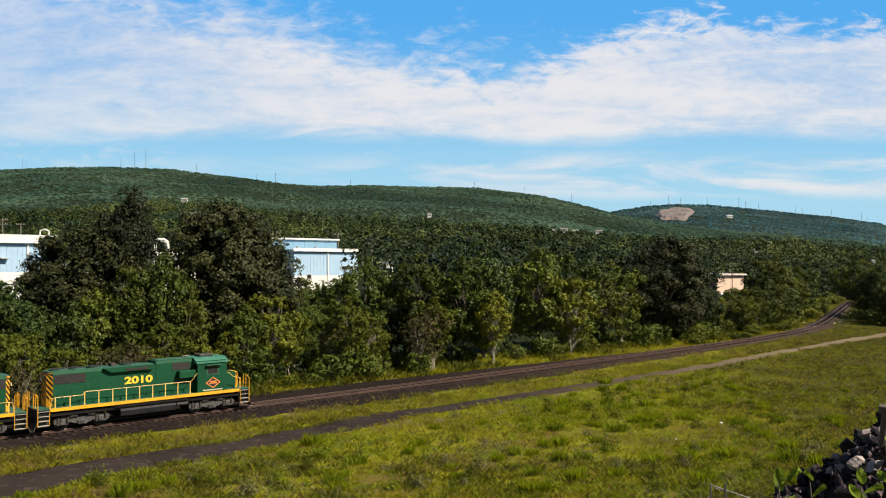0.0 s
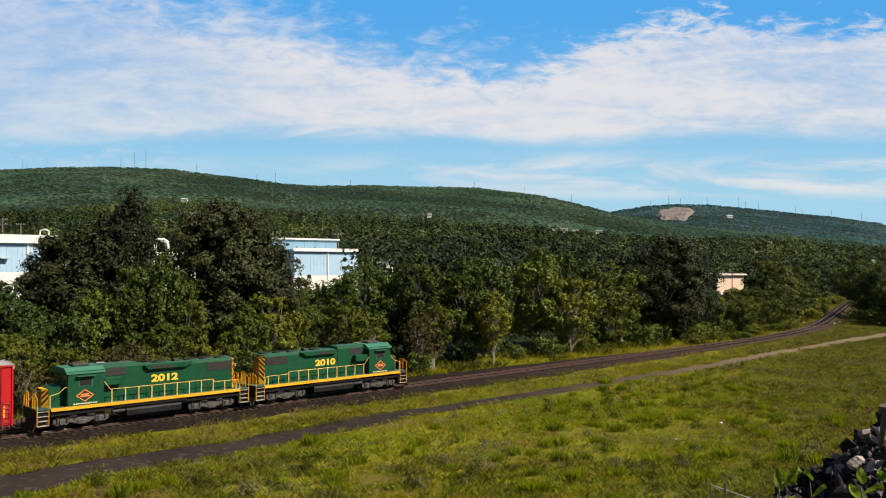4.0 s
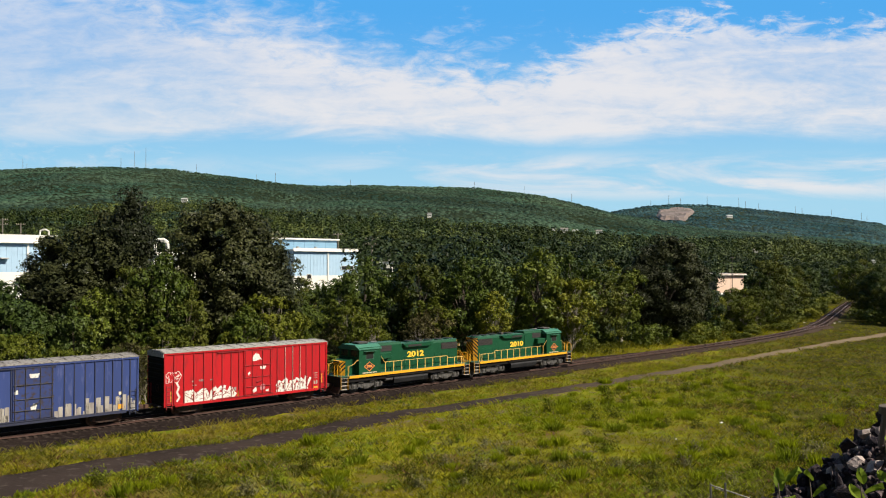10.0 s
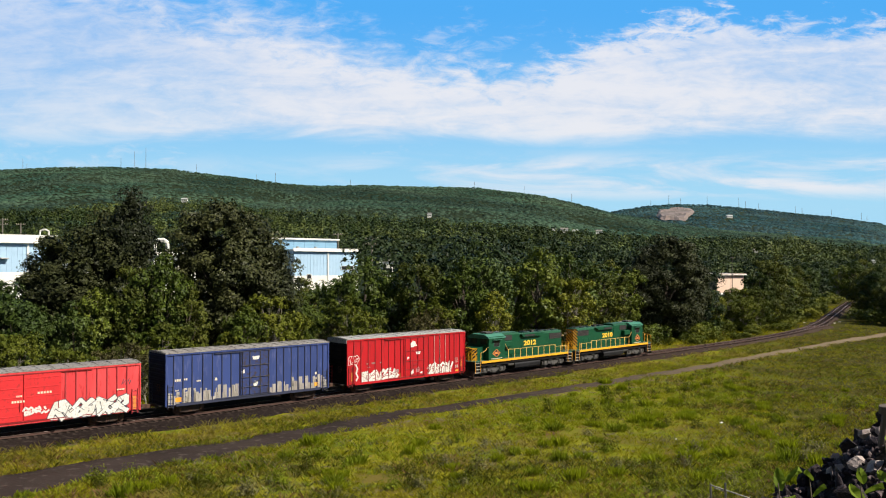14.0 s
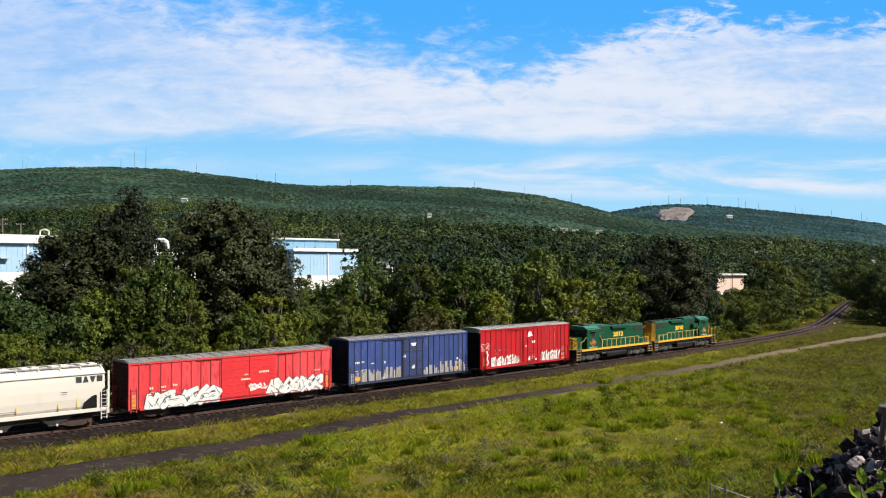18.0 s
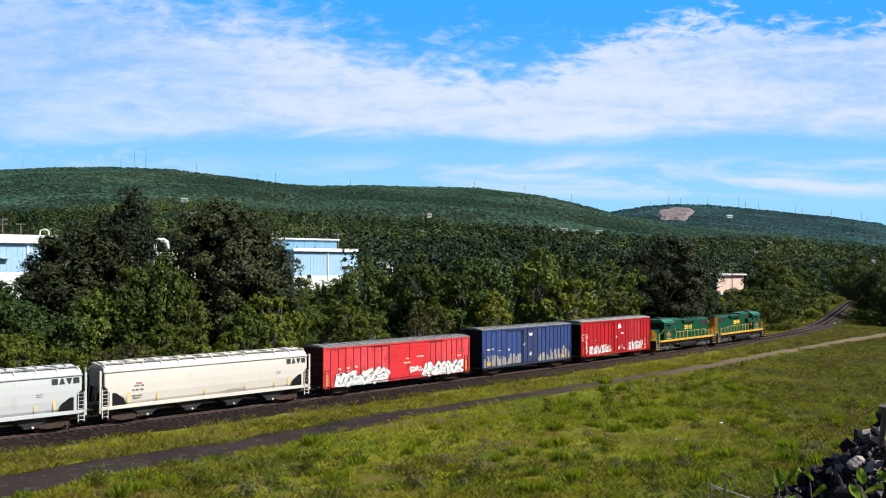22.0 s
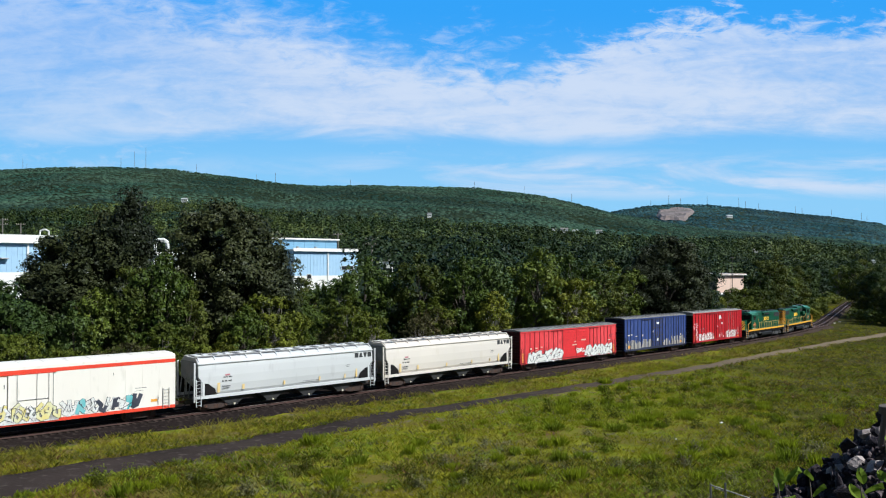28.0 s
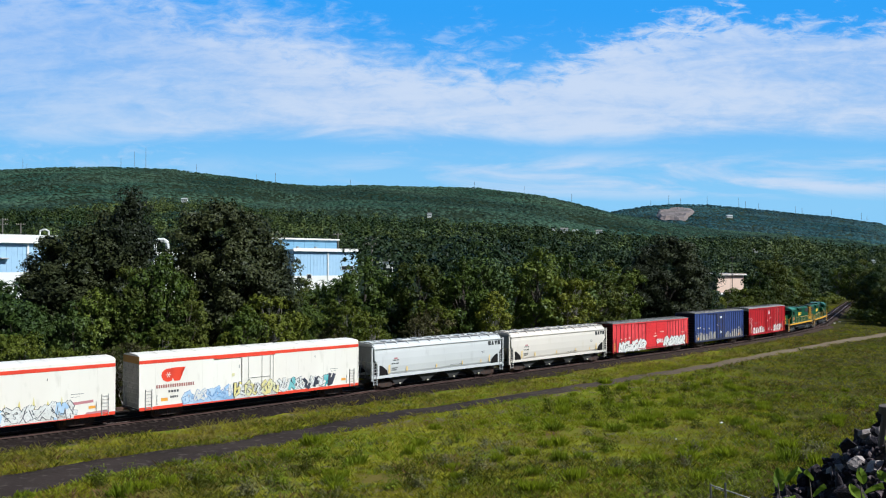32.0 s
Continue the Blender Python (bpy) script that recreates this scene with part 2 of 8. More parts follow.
M["weed_brown"] = leafmat("withered_brown_grass", (0.20, 0.115, 0.045), (0.13, 0.08, 0.03), 0.3, 0.4, 0.3)
M["grass_lush"] = leafmat("lush_lime_grass", (0.22, 0.28, 0.010), (0.30, 0.31, 0.014), 0.2, 0.3, 0.5)
M["weed_grey"] = leafmat("grey_green_weeds", (0.19, 0.175, 0.075), (0.15, 0.15, 0.055), 0.3, 0.35, 0.35)
M["rock"] = mat("dark_rubble_stone", (0.014, 0.011, 0.014), (0.050, 0.038, 0.042), 1.2, 0.9, c=(0.11, 0.09, 0.088), fine=0.06, bump=0.8, bscale=6, obrand=0.45, spec=0.2)
M["rock_small"] = mat("broken_stone", (0.045, 0.030, 0.034), (0.16, 0.115, 0.11), 1.5, 0.9, island=0.7)
M["rock_pale"] = mat("pale_rubble_stone", (0.30, 0.24, 0.22), (0.42, 0.35, 0.32), 1.2, 0.9, bump=0.8, bscale=6, obrand=0.25)
M["slab"] = mat("pale_quarried_slope", (0.21, 0.155, 0.13), (0.12, 0.095, 0.08), 0.03, 0.95)
M["bld_blue"] = mat("pale_blue_metal_cladding", (0.42, 0.60, 0.76), (0.39, 0.57, 0.73), 0.15, 0.5, c=(0.36, 0.53, 0.68), fine=0.06)
M["bld_white"] = mat("white_wall_paint", (0.86, 0.83, 0.77), (0.82, 0.79, 0.72), 0.3, 0.6)
M["bld_teal"] = mat("dusty_blue_cladding", (0.22, 0.40, 0.55), (0.19, 0.36, 0.5), 0.3, 0.5)
M["bld_pink"] = mat("pinkish_stucco", (0.86, 0.62, 0.48), (0.80, 0.57, 0.44), 0.4, 0.8)
M["brown_trim"] = mat("dull_brown_roof_edge", (0.34, 0.22, 0.17), (0.27, 0.18, 0.14), 0.5, 0.7)
M["bld_roof"] = mat("light_grey_flat_roof", (0.5, 0.5, 0.48), (0.42, 0.42, 0.4), 0.3, 0.8)
M["pole"] = mat("weathered_timber_pole", (0.20, 0.17, 0.14), (0.26, 0.22, 0.18), 1.0, 0.9, stretch=(1, 1, 0.2))
M["mast"] = mat("weathered_mast_steel", (0.30, 0.30, 0.30), (0.24, 0.24, 0.24), 0.5, 0.6, 0.3)
M["pipe"] = mat("galvanised_pipe", (0.14, 0.135, 0.125), (0.10, 0.095, 0.09), 2.0, 0.6, 0.4)


# ---- mesh helpers ----
def mesh_ob(name, verts, faces, material, parent=None, label="", smooth=False):
    me = bpy.data.meshes.new(name)
    me.from_pydata(verts, [], faces)
    me.materials.append(material)
    if smooth:
        me.shade_smooth()
    ob = new(name, me)
    if parent is not None:
        ob.parent = parent
    if label:
        tagged(ob, label)
    return ob


def part(name, bm, material, parent=None, label="", smooth=False):
    me = bpy.data.meshes.new(name)
    bmesh.ops.recalc_face_normals(bm, faces=bm.faces)
    bm.to_mesh(me)
    bm.free()
    me.materials.append(material)
    if smooth:
        me.shade_smooth()
    ob = new(name, me)
    if parent is not None:
        ob.parent = parent
    if label:
        tagged(ob, label)
    return ob


def share(ob, parent, m):
    """Another object on the same mesh."""
    o = new(ob.name.split(".")[0], ob.data)
    o.parent = parent
    o.matrix_basis = m
    if "label" in ob:
        o["label"] = ob["label"]
    return o


def box(bm, x0, x1, y0, y1, z0, z1, bevel=0.0):
    vs = [bm.verts.new((x, y, z)) for x in (x0, x1) for y in (y0, y1) for z in (z0, z1)]
    fs = [bm.faces.new([vs[i] for i in q]) for q in ((0, 1, 3, 2), (4, 6, 7, 5), (0, 4, 5, 1), (2, 3, 7, 6), (0, 2, 6, 4), (1, 5, 7, 3))]
    if bevel:
        es = list({e for f in fs for e in f.edges})
        bmesh.ops.bevel(bm, geom=es, offset=bevel, segments=1, affect="EDGES")
    return bm


def bx(*a, bevel=0.0):
    return box(bmesh.new(), *a, bevel=bevel)


def rod(bm, p, q, r, seg=6):
    p, q = Vector(p), Vector(q)
    d = (q - p).normalized()
    u = d.orthogonal().normalized()
    w = d.cross(u)
    a = [bm.verts.new(p + r * (math.cos(t) * u + math.sin(t) * w)) for t in (2 * math.pi * i / seg for i in range(seg))]
    b = [bm.verts.new(v.co + (q - p)) for v in a]
    for i in range(seg):
        bm.faces.new((a[i], a[(i + 1) % seg], b[(i + 1) % seg], b[i]))
    bm.faces.new(a[::-1])
    bm.faces.new(b)
    return bm


def prism(bm, prof, x0, x1, axis="x"):
    """Extrudes a closed profile: (y, z) along x, or (x, z) along y."""
    put = (lambda t, a, b: (t, a, b)) if axis == "x" else (lambda t, a, b: (a, t, b))
    p = [bm.verts.new(put(x0, a, b)) for a, b in prof]
    q = [bm.verts.new(put(x1, a, b)) for a, b in prof]
    k = len(prof)
    for i in range(k):
        bm.faces.new((p[i], p[(i + 1) % k], q[(i + 1) % k], q[i]))
    bm.faces.new(p[::-1])
    bm.faces.new(q)
    return bm


def thing(name, label, category, m=None, group="", kind=""):
    ob = tagged(new(name), label, category, group, kind)
    if m is not None:
        ob.matrix_basis = m
    return ob
# ---- the line: arc length s from a point abreast of the left of the view, rail top at z = 0 ----
S_TAB = np.arange(-120, 420, 0.5)
_k = np.interp(S_TAB, [-20, 30, 60, 85, 100, 115, 130, 145, 160, 180], [-0.00079, -0.0007, -0.00012, -0.00113, -0.0034, -0.00516, -0.00545, -0.0036, -0.0008, 0])
_h = np.cumsum(_k) * 0.5
H_TAB = _h - np.interp(0, S_TAB, _h) + 0.82851
X_TAB, Y_TAB = np.cumsum(np.sin(H_TAB)) * 0.5, np.cumsum(np.cos(H_TAB)) * 0.5
X_TAB, Y_TAB = X_TAB - np.interp(0, S_TAB, X_TAB) - 20.633, Y_TAB - np.interp(0, S_TAB, Y_TAB) + 69.625


def on_track(s, off=0.0):
    """Point and heading of the line at s; off metres to the camera's side."""
    x, y, h = np.interp(s, S_TAB, X_TAB), np.interp(s, S_TAB, Y_TAB), np.interp(s, S_TAB, H_TAB)
    return x + off * np.cos(h), y - off * np.sin(h), h


def track_side(x, y):
    """Signed distance from the line, positive on the camera's side."""
    x, y = np.atleast_1d(x), np.atleast_1d(y)
    out = np.empty(len(x))
    tx, ty, th = X_TAB[::8], Y_TAB[::8], H_TAB[::8]
    for i in range(0, len(x), 4000):
        dx, dy = x[i:i + 4000, None] - tx, y[i:i + 4000, None] - ty
        j = np.argmin(dx * dx + dy * dy, 1)
        r = np.arange(len(j))
        out[i:i + 4000] = dx[r, j] * np.cos(th[j]) - dy[r, j] * np.sin(th[j])
    return out


def smooth(a, b, t):
    t = np.clip((t - a) / (b - a), 0, 1)
    return t * t * (3 - 2 * t)


def wob(x, y, s, seed=0.0):
    """Cheap smooth undulation, -1 to 1."""
    return (np.sin(x / s + 1.3 * seed + 1.7 * np.sin(y / s * 0.7 + seed)) + np.sin(y / s * 1.3 + seed * 2.1 + 1.4 * np.sin(x / s * 0.8))) * 0.5


RIDGE_A, RIDGE_B = 1900.0, 3700.0      # distances of the two mountain crests


def crest(u):
    """Rise over run of both crests at the bearing u = x / y."""
    a = np.interp(u, [-1.5, -0.52, -0.45, -0.40, -0.32, -0.26, -0.19, -0.15, -0.09, 0.04, 0.11, 0.16, 0.20, 0.30, 0.52, 1.2],
                  [0.06, 0.115, 0.1185, 0.119, 0.1145, 0.107, 0.0985, 0.0965, 0.097, 0.0925, 0.085, 0.074, 0.064, 0.046, 0.028, 0.01])
    b = np.interp(u, [-0.2, 0.1, 0.18, 0.205, 0.245, 0.28, 0.32, 0.38, 0.45, 0.53, 0.8, 1.5], [0.02, 0.045, 0.060, 0.066, 0.0722, 0.0735, 0.0725, 0.067, 0.0595, 0.0495, 0.03, 0.0])
    return a, b


def ground_z(x, y):
    x, y = np.atleast_1d(np.asarray(x, float)), np.atleast_1d(np.asarray(y, float))
    r = np.hypot(x, y)
    side = track_side(x, y)
    z = -0.62 + 0.10 * wob(x, y, 6.0) + 0.06 * wob(x, y, 2.3, 3)
    near = smooth(0, 6, np.abs(side) - 2.5)
    z = -0.62 + (z + 0.62) * near
    # bank under the camera
    z = np.maximum(z, 10.25 - 0.305 * np.hypot(x, np.maximum(y, 0)) + 0.12 * wob(x, y, 1.7, 1) * smooth(3, 8, r))
    # land behind the trees rises to the works
    z = z + 6.6 * smooth(24, 60, -side) * smooth(40, 80, y)
    # mountains
    u = np.where(y > 1, x / np.maximum(y, 1), np.sign(x) * 3)
    ca, cb = crest(u)
    ca, cb = ca + 0.0046, cb + 0.0018
    front = smooth(-0.05, 0.25, y / np.maximum(r, 1))
    za, zb = ca * RIDGE_A, cb * RIDGE_B
    ya = np.where(y > 1, y, 0)
    ta = np.clip((ya - 230) / (RIDGE_A - 230), 0, 1.9)
    pa = np.where(ta < 1, ta ** 1.45 * (1 + 0.25 * np.sin(math.pi * ta) * 0), 1 - 0.6 * (ta - 1))
    tb = np.clip((ya - 1500) / (RIDGE_B - 1500), 0, 1.5)
    pb = np.where(tb < 1, tb ** 1.2, 1 - 0.5 * (tb - 1))
    relief = 7 * wob(x, y, 90, 2) * smooth(300, 800, r) + 3 * wob(x, y, 37, 5) * smooth(300, 800, r)
    hill = np.maximum(np.maximum(za - 6, 0) * pa, np.maximum(zb - 6, 0) * pb)
    return z + front * (hill + relief * np.clip(ta * 3, 0, 1) * (1 - smooth(0.8, 1.0, np.minimum(ta, 1)) * 0.8))


# ground sheet on rings round the camera
def build_ground():
    ang = np.concatenate([np.radians(np.arange(-32, 32.01, 0.25)), np.radians(np.arange(34, 327, 4.0))])
    rad = np.concatenate([[0.5, 2, 4, 6], np.arange(8, 60, 1.0), 60 * 1.022 ** np.arange(0, 205)])
    rad = rad[rad < 4700]
    R, A = np.meshgrid(rad, ang, indexing="ij")
    X, Y = (R * np.sin(A)).ravel(), (R * np.cos(A)).ravel()
    Z = ground_z(X, Y)
    n, k = len(rad), len(ang)
    idx = np.arange(n * k).reshape(n, k)
    a, b = idx[:-1], idx[1:]
    a2, b2 = np.roll(a, -1, 1), np.roll(b, -1, 1)
    f = np.stack([a, a2, b2, b], -1).reshape(-1, 4)
    v = np.stack([X, Y, Z], -1).tolist()
    v.append((0, 0, float(ground_z(0, 0)[0])))
    faces = f.tolist() + [[len(v) - 1, int(idx[0, (j + 1) % k]), int(idx[0, j])] for j in range(k)]
    g = mesh_ob("ground", v, faces, GROUND, smooth=True)
    w = g.data.attributes.new("wooded", "FLOAT", "POINT")
    xs, ys = np.array([p[0] for p in v]), np.array([p[1] for p in v])
    far = np.maximum(smooth(14, 22, -track_side(xs, ys)), smooth(300, 380, np.hypot(xs, ys)))
    w.data.foreach_set("value", far.astype(np.float32))
    return tagged(g, "rough meadow of yellow-green grass and bare earth, wooded further off", "ground", kind="structure")


def ground_material():
    """Meadow near, forest floor beyond: grass, dry grass, grey gravel and bare earth in patches of several sizes."""
    m = mat("meadow_ground", (0.155, 0.172, 0.010), (0.220, 0.200, 0.015), 0.12, 0.95, bump=0.9, bscale=3.0, spec=0.05)
    n, l = m.node_tree.nodes, m.node_tree.links
    p = n["Principled BSDF"]
    base = p.inputs["Base Color"].links[0].from_socket
    geo = n.new("ShaderNodeNewGeometry")

    def layer(col, over, scale, x0, x1, detail=5.0):
        t = n.new("ShaderNodeTexNoise")
        t.inputs["Scale"].default_value, t.inputs["Detail"].default_value = scale, detail
        l.new(geo.outputs["Position"], t.inputs["Vector"])
        r = n.new("ShaderNodeMapRange")
        r.inputs[1].default_value, r.inputs[2].default_value = x0, x1
        l.new(t.outputs["Fac"], r.inputs[0])
        x = n.new("ShaderNodeMix")
        x.data_type = "RGBA"
        l.new(r.outputs[0], x.inputs[0])
        l.new(col, x.inputs[6])
        x.inputs[7].default_value = (*over, 1)
        return x.outputs[2]

    c = layer(base, (0.135, 0.105, 0.024), 0.14, 0.50, 0.60)        # dry, brownish
    c = layer(c, (0.118, 0.142, 0.008), 0.5, 0.50, 0.58)         # rank green
    c = layer(c, (0.15, 0.12, 0.08), 0.8, 0.60, 0.66)             # gravelly bare spots
    c = layer(c, (0.115, 0.062, 0.030), 0.31, 0.60, 0.67)        # reddish withered patches
    c = layer(c, (0.075, 0.072, 0.010), 1.6, 0.52, 0.72)          # gaps between tufts
    sp = n.new("ShaderNodeSeparateXYZ")
    l.new(geo.outputs["Position"], sp.inputs[0])
    t = n.new("ShaderNodeTexNoise")
    t.inputs["Scale"].default_value = 0.07
    l.new(geo.outputs["Position"], t.inputs["Vector"])
    ad = n.new("ShaderNodeMath")
    ad.operation, ad.inputs[1].default_value = "MULTIPLY_ADD", 44
    l.new(t.outputs["Fac"], ad.inputs[0])
    sh = n.new("ShaderNodeMath")
    sh.operation, sh.inputs[1].default_value = "MULTIPLY_ADD", -0.35
    l.new(sp.outputs[1], sh.inputs[0])
    l.new(sp.outputs[0], sh.inputs[2])
    l.new(sh.outputs[0], ad.inputs[2])
    rr = n.new("ShaderNodeMapRange")
    rr.inputs[1].default_value, rr.inputs[2].default_value, rr.inputs[4].default_value = 13, 34, 0.92
    l.new(ad.outputs[0], rr.inputs[0])
    y = n.new("ShaderNodeMix")
    y.data_type = "RGBA"
    l.new(rr.outputs[0], y.inputs[0])
    l.new(c, y.inputs[6])
    y.inputs[7].default_value = (0.046, 0.041, 0.008, 1)          # rank, half-withered growth
    c = y.outputs[2]
    r = n.new("ShaderNodeAttribute")
    r.attribute_name = "wooded"
    x = n.new("ShaderNodeMix")
    x.data_type = "RGBA"
    l.new(r.outputs["Fac"], x.inputs[0])
    l.new(c, x.inputs[6])
    x.inputs[7].default_value = (0.018, 0.026, 0.010, 1)
    l.new(x.outputs[2], p.inputs["Base Color"])
    return m


GROUND = ground_material()
ground = build_ground()


def strip(name, s0, s1, prof, material, step=2.0, jitter=0.0, at=None, wide=False):
    """A ribbon with a cross profile [(off, z), ...] along the line."""
    at = at or on_track
    ss = np.arange(s0, s1 + 0.01, step)
    v, f, k = [], [], len(prof)
    for i, s in enumerate(ss):
        for j, (o, z) in enumerate(prof):
            o = math.copysign(1.5 + (abs(o) - 1.5) * float(np.interp(s, [10, 50, 85, 120], [1.0, 0.75, 0.30, 0.12])), o) if wide and abs(o) > 1.5 else o
            o2 = o + (jitter * (noise.noise((s * 0.23, j * 3.1, 0.5)) + 0.6 * noise.noise((s * 0.9, j * 5.0, 2.5))) if j in (0, k - 1) else 0)
            x, y, _ = at(s, o2)
            v.append((float(x), float(y), z))
        if i:
            f += [((i - 1) * k + j, (i - 1) * k + j + 1, i * k + j + 1, i * k + j) for j in range(k - 1)]
    return mesh_ob(name, v, f, material, smooth=False)


# Dark far shoulder reaches -8.6 to stand in for shade under the cars.
tagged(strip("ballast", -110, 270, [(-8.6, -0.62), (-6.5, -0.52), (-4.2, -0.42), (-2.0, -0.28), (-1.5, -0.225), (1.22, -0.225), (1.6, -0.34), (2.6, -0.50), (3.4, -0.62)], M["ballast"], 1.5, 0.9, wide=True),
       "dark brown stony ballast bed, far side widened as shade under cars", "ballast", kind="structure")

# dirt track beside the line
_q = np.array([(-40, 29), (-33, 38.5), (-25.3, 48.3), (-19.4, 54.6), (-11.8, 62.4), (-1.7, 73.3), (12.3, 85.3), (32.9, 106), (51.6, 125.7), (69.3, 144), (82, 156), (110, 178), (150, 205)], float)
_q = np.stack([np.interp(np.linspace(0, 12, 400), np.arange(13), _q[:, i]) for i in (0, 1)], 1)
for _ in range(60):
    _q[1:-1] = (_q[:-2] + 2 * _q[1:-1] + _q[2:]) / 4
LANE_X, LANE_Y = _q[:, 0], _q[:, 1]
LANE_S = np.concatenate([[0], np.cumsum(np.hypot(np.diff(LANE_X), np.diff(LANE_Y)))]) - 40


def lane(s, off):
    """The dirt track: runs beside the line, then bears away from it."""
    x, y = np.interp(s, LANE_S, LANE_X), np.interp(s, LANE_S, LANE_Y)
    h = np.arctan2(np.interp(s + 1, LANE_S, LANE_X) - np.interp(s - 1, LANE_S, LANE_X), np.interp(s + 1, LANE_S, LANE_Y) - np.interp(s - 1, LANE_S, LANE_Y))
    return x + off * np.cos(h), y - off * np.sin(h), h


def lane_strip():
    v, f = [], []
    ss = np.arange(-36, 175, 1.5)
    offs = (-1.2, -0.6, 0, 0.6, 1.2)
    for i, s in enumerate(ss):
        w = 1.0 + 0.2 * noise.noise((s * 0.12, 0, 4)) + 0.2 * noise.noise((s * 0.6, 3, 4))
        w *= 1.0 + 0.28 * min(1.0, max(0.0, (45 - s) / 30))
        if s < 20:
            w *= 1.0 + 0.95 * min(1, (20 - s) / 40)
        for o in offs:
            x, y, _ = lane(s, o * w)
            v.append([float(x), float(y), 0.0])
        if i:
            f += [((i - 1) * 5 + j, (i - 1) * 5 + j + 1, i * 5 + j + 1, i * 5 + j) for j in range(4)]
    a = np.array(v)
    z = ground_z(a[:, 0], a[:, 1]) + np.tile([0.02, 0.05, 0.07, 0.05, 0.02], len(ss))
    return tagged(mesh_ob("path", [(p[0], p[1], float(q)) for p, q in zip(v, z)], f, M["path"]), "narrow packed dirt vehicle track through the meadow", "path", kind="structure")


lane_strip()

# rails
def rails(at, s0, s1, group):
    for side in (-1, 1):
        r = thing("rail", "rusty brown steel running rail", "rail", group=group, kind="structure")
        for nm, prof, ma in (("rail_base", [(-0.07, -0.17), (-0.07, -0.15), (-0.015, -0.13), (-0.012, -0.04), (-0.036, -0.03), (-0.036, -0.005)], M["rail"]),):
            prof = [(o + 0.7525 * side, z) for o, z in prof] + [(0.7525 * side - o, z) for o, z in prof[::-1]]
            o = strip(nm, s0, s1, prof, ma, 2.5, at=at)
            o.parent = r
        o = strip("rail_head", s0, s1, [(0.7525 * side - 0.034, -0.005), (0.7525 * side - 0.03, 0.0), (0.7525 * side + 0.03, 0.0), (0.7525 * side + 0.034, -0.005)], M["railtop"], 2.5, at=at)
        o.parent = r
        tagged(o, "worn shiny rail head")


rails(on_track, -110, 270, "rails of the main line")


def siding(s, off):
    """A second line that leaves the main one on the camera's side near the far trees."""
    return on_track(s, off + 0.0030 * max(0.0, s - 119) ** 2)


tagged(strip("ballast", 124, 142, [(-1.8, -0.40), (-1.4, -0.22), (1.3, -0.22), (1.5, -0.40), (1.8, -0.62)], M["ballast"], 2.0, 0.5, at=siding), "dark ballast of the diverging siding", "ballast", kind="structure")
rails(siding, 124, 143, "rails of the siding")
# ---- foliage ----
def quads(centres, normals, size, rng, aspect=1.0):
    """Small leaf faces: a bent pair of triangles each, at random turns round their normals."""
    k = len(centres)
    ref = np.where(np.abs(normals[:, 2:3]) > 0.9, np.array([[1.0, 0, 0]]), np.array([[0, 0, 1.0]]))
    t = np.cross(normals, ref)
    t /= np.linalg.norm(t, axis=1, keepdims=True) + 1e-9
    b = np.cross(normals, t)
    a = rng.uniform(0, 2 * np.pi, (k, 1))
    u, w = t * np.cos(a) + b * np.sin(a), b * np.cos(a) - t * np.sin(a)
    s = size.reshape(-1, 1)
    lift = normals * s * 0.25
    v = np.stack([centres - u * s, centres + w * s * 0.6 * aspect + lift, centres + u * s, centres - w * s * 0.6 * aspect + lift], 1)
    return v.reshape(-1, 3)


def leaf_mesh(name, v, material, n=4):
    """One mesh of leaves with n corners each."""
    k = len(v) // n
    me = bpy.data.meshes.new(name)
    me.vertices.add(n * k)
    me.vertices.foreach_set("co", np.asarray(v, np.float32).ravel())
    me.loops.add(n * k)
    me.loops.foreach_set("vertex_index", np.arange(n * k, dtype=np.int32))
    me.polygons.add(k)
    me.polygons.foreach_set("loop_start", np.arange(0, n * k, n, dtype=np.int32))
    me.update(calc_edges=True)
    me.materials.append(material)
    return me


def sprays(centres, normals, size, rng):
    """Three-cornered leaf sprays."""
    v = quads(centres, normals, size, rng, 1.7).reshape(-1, 4, 3)
    return v[:, :3].reshape(-1, 3)


def unit(v):
    return v / (np.linalg.norm(v, axis=1, keepdims=True) + 1e-9)


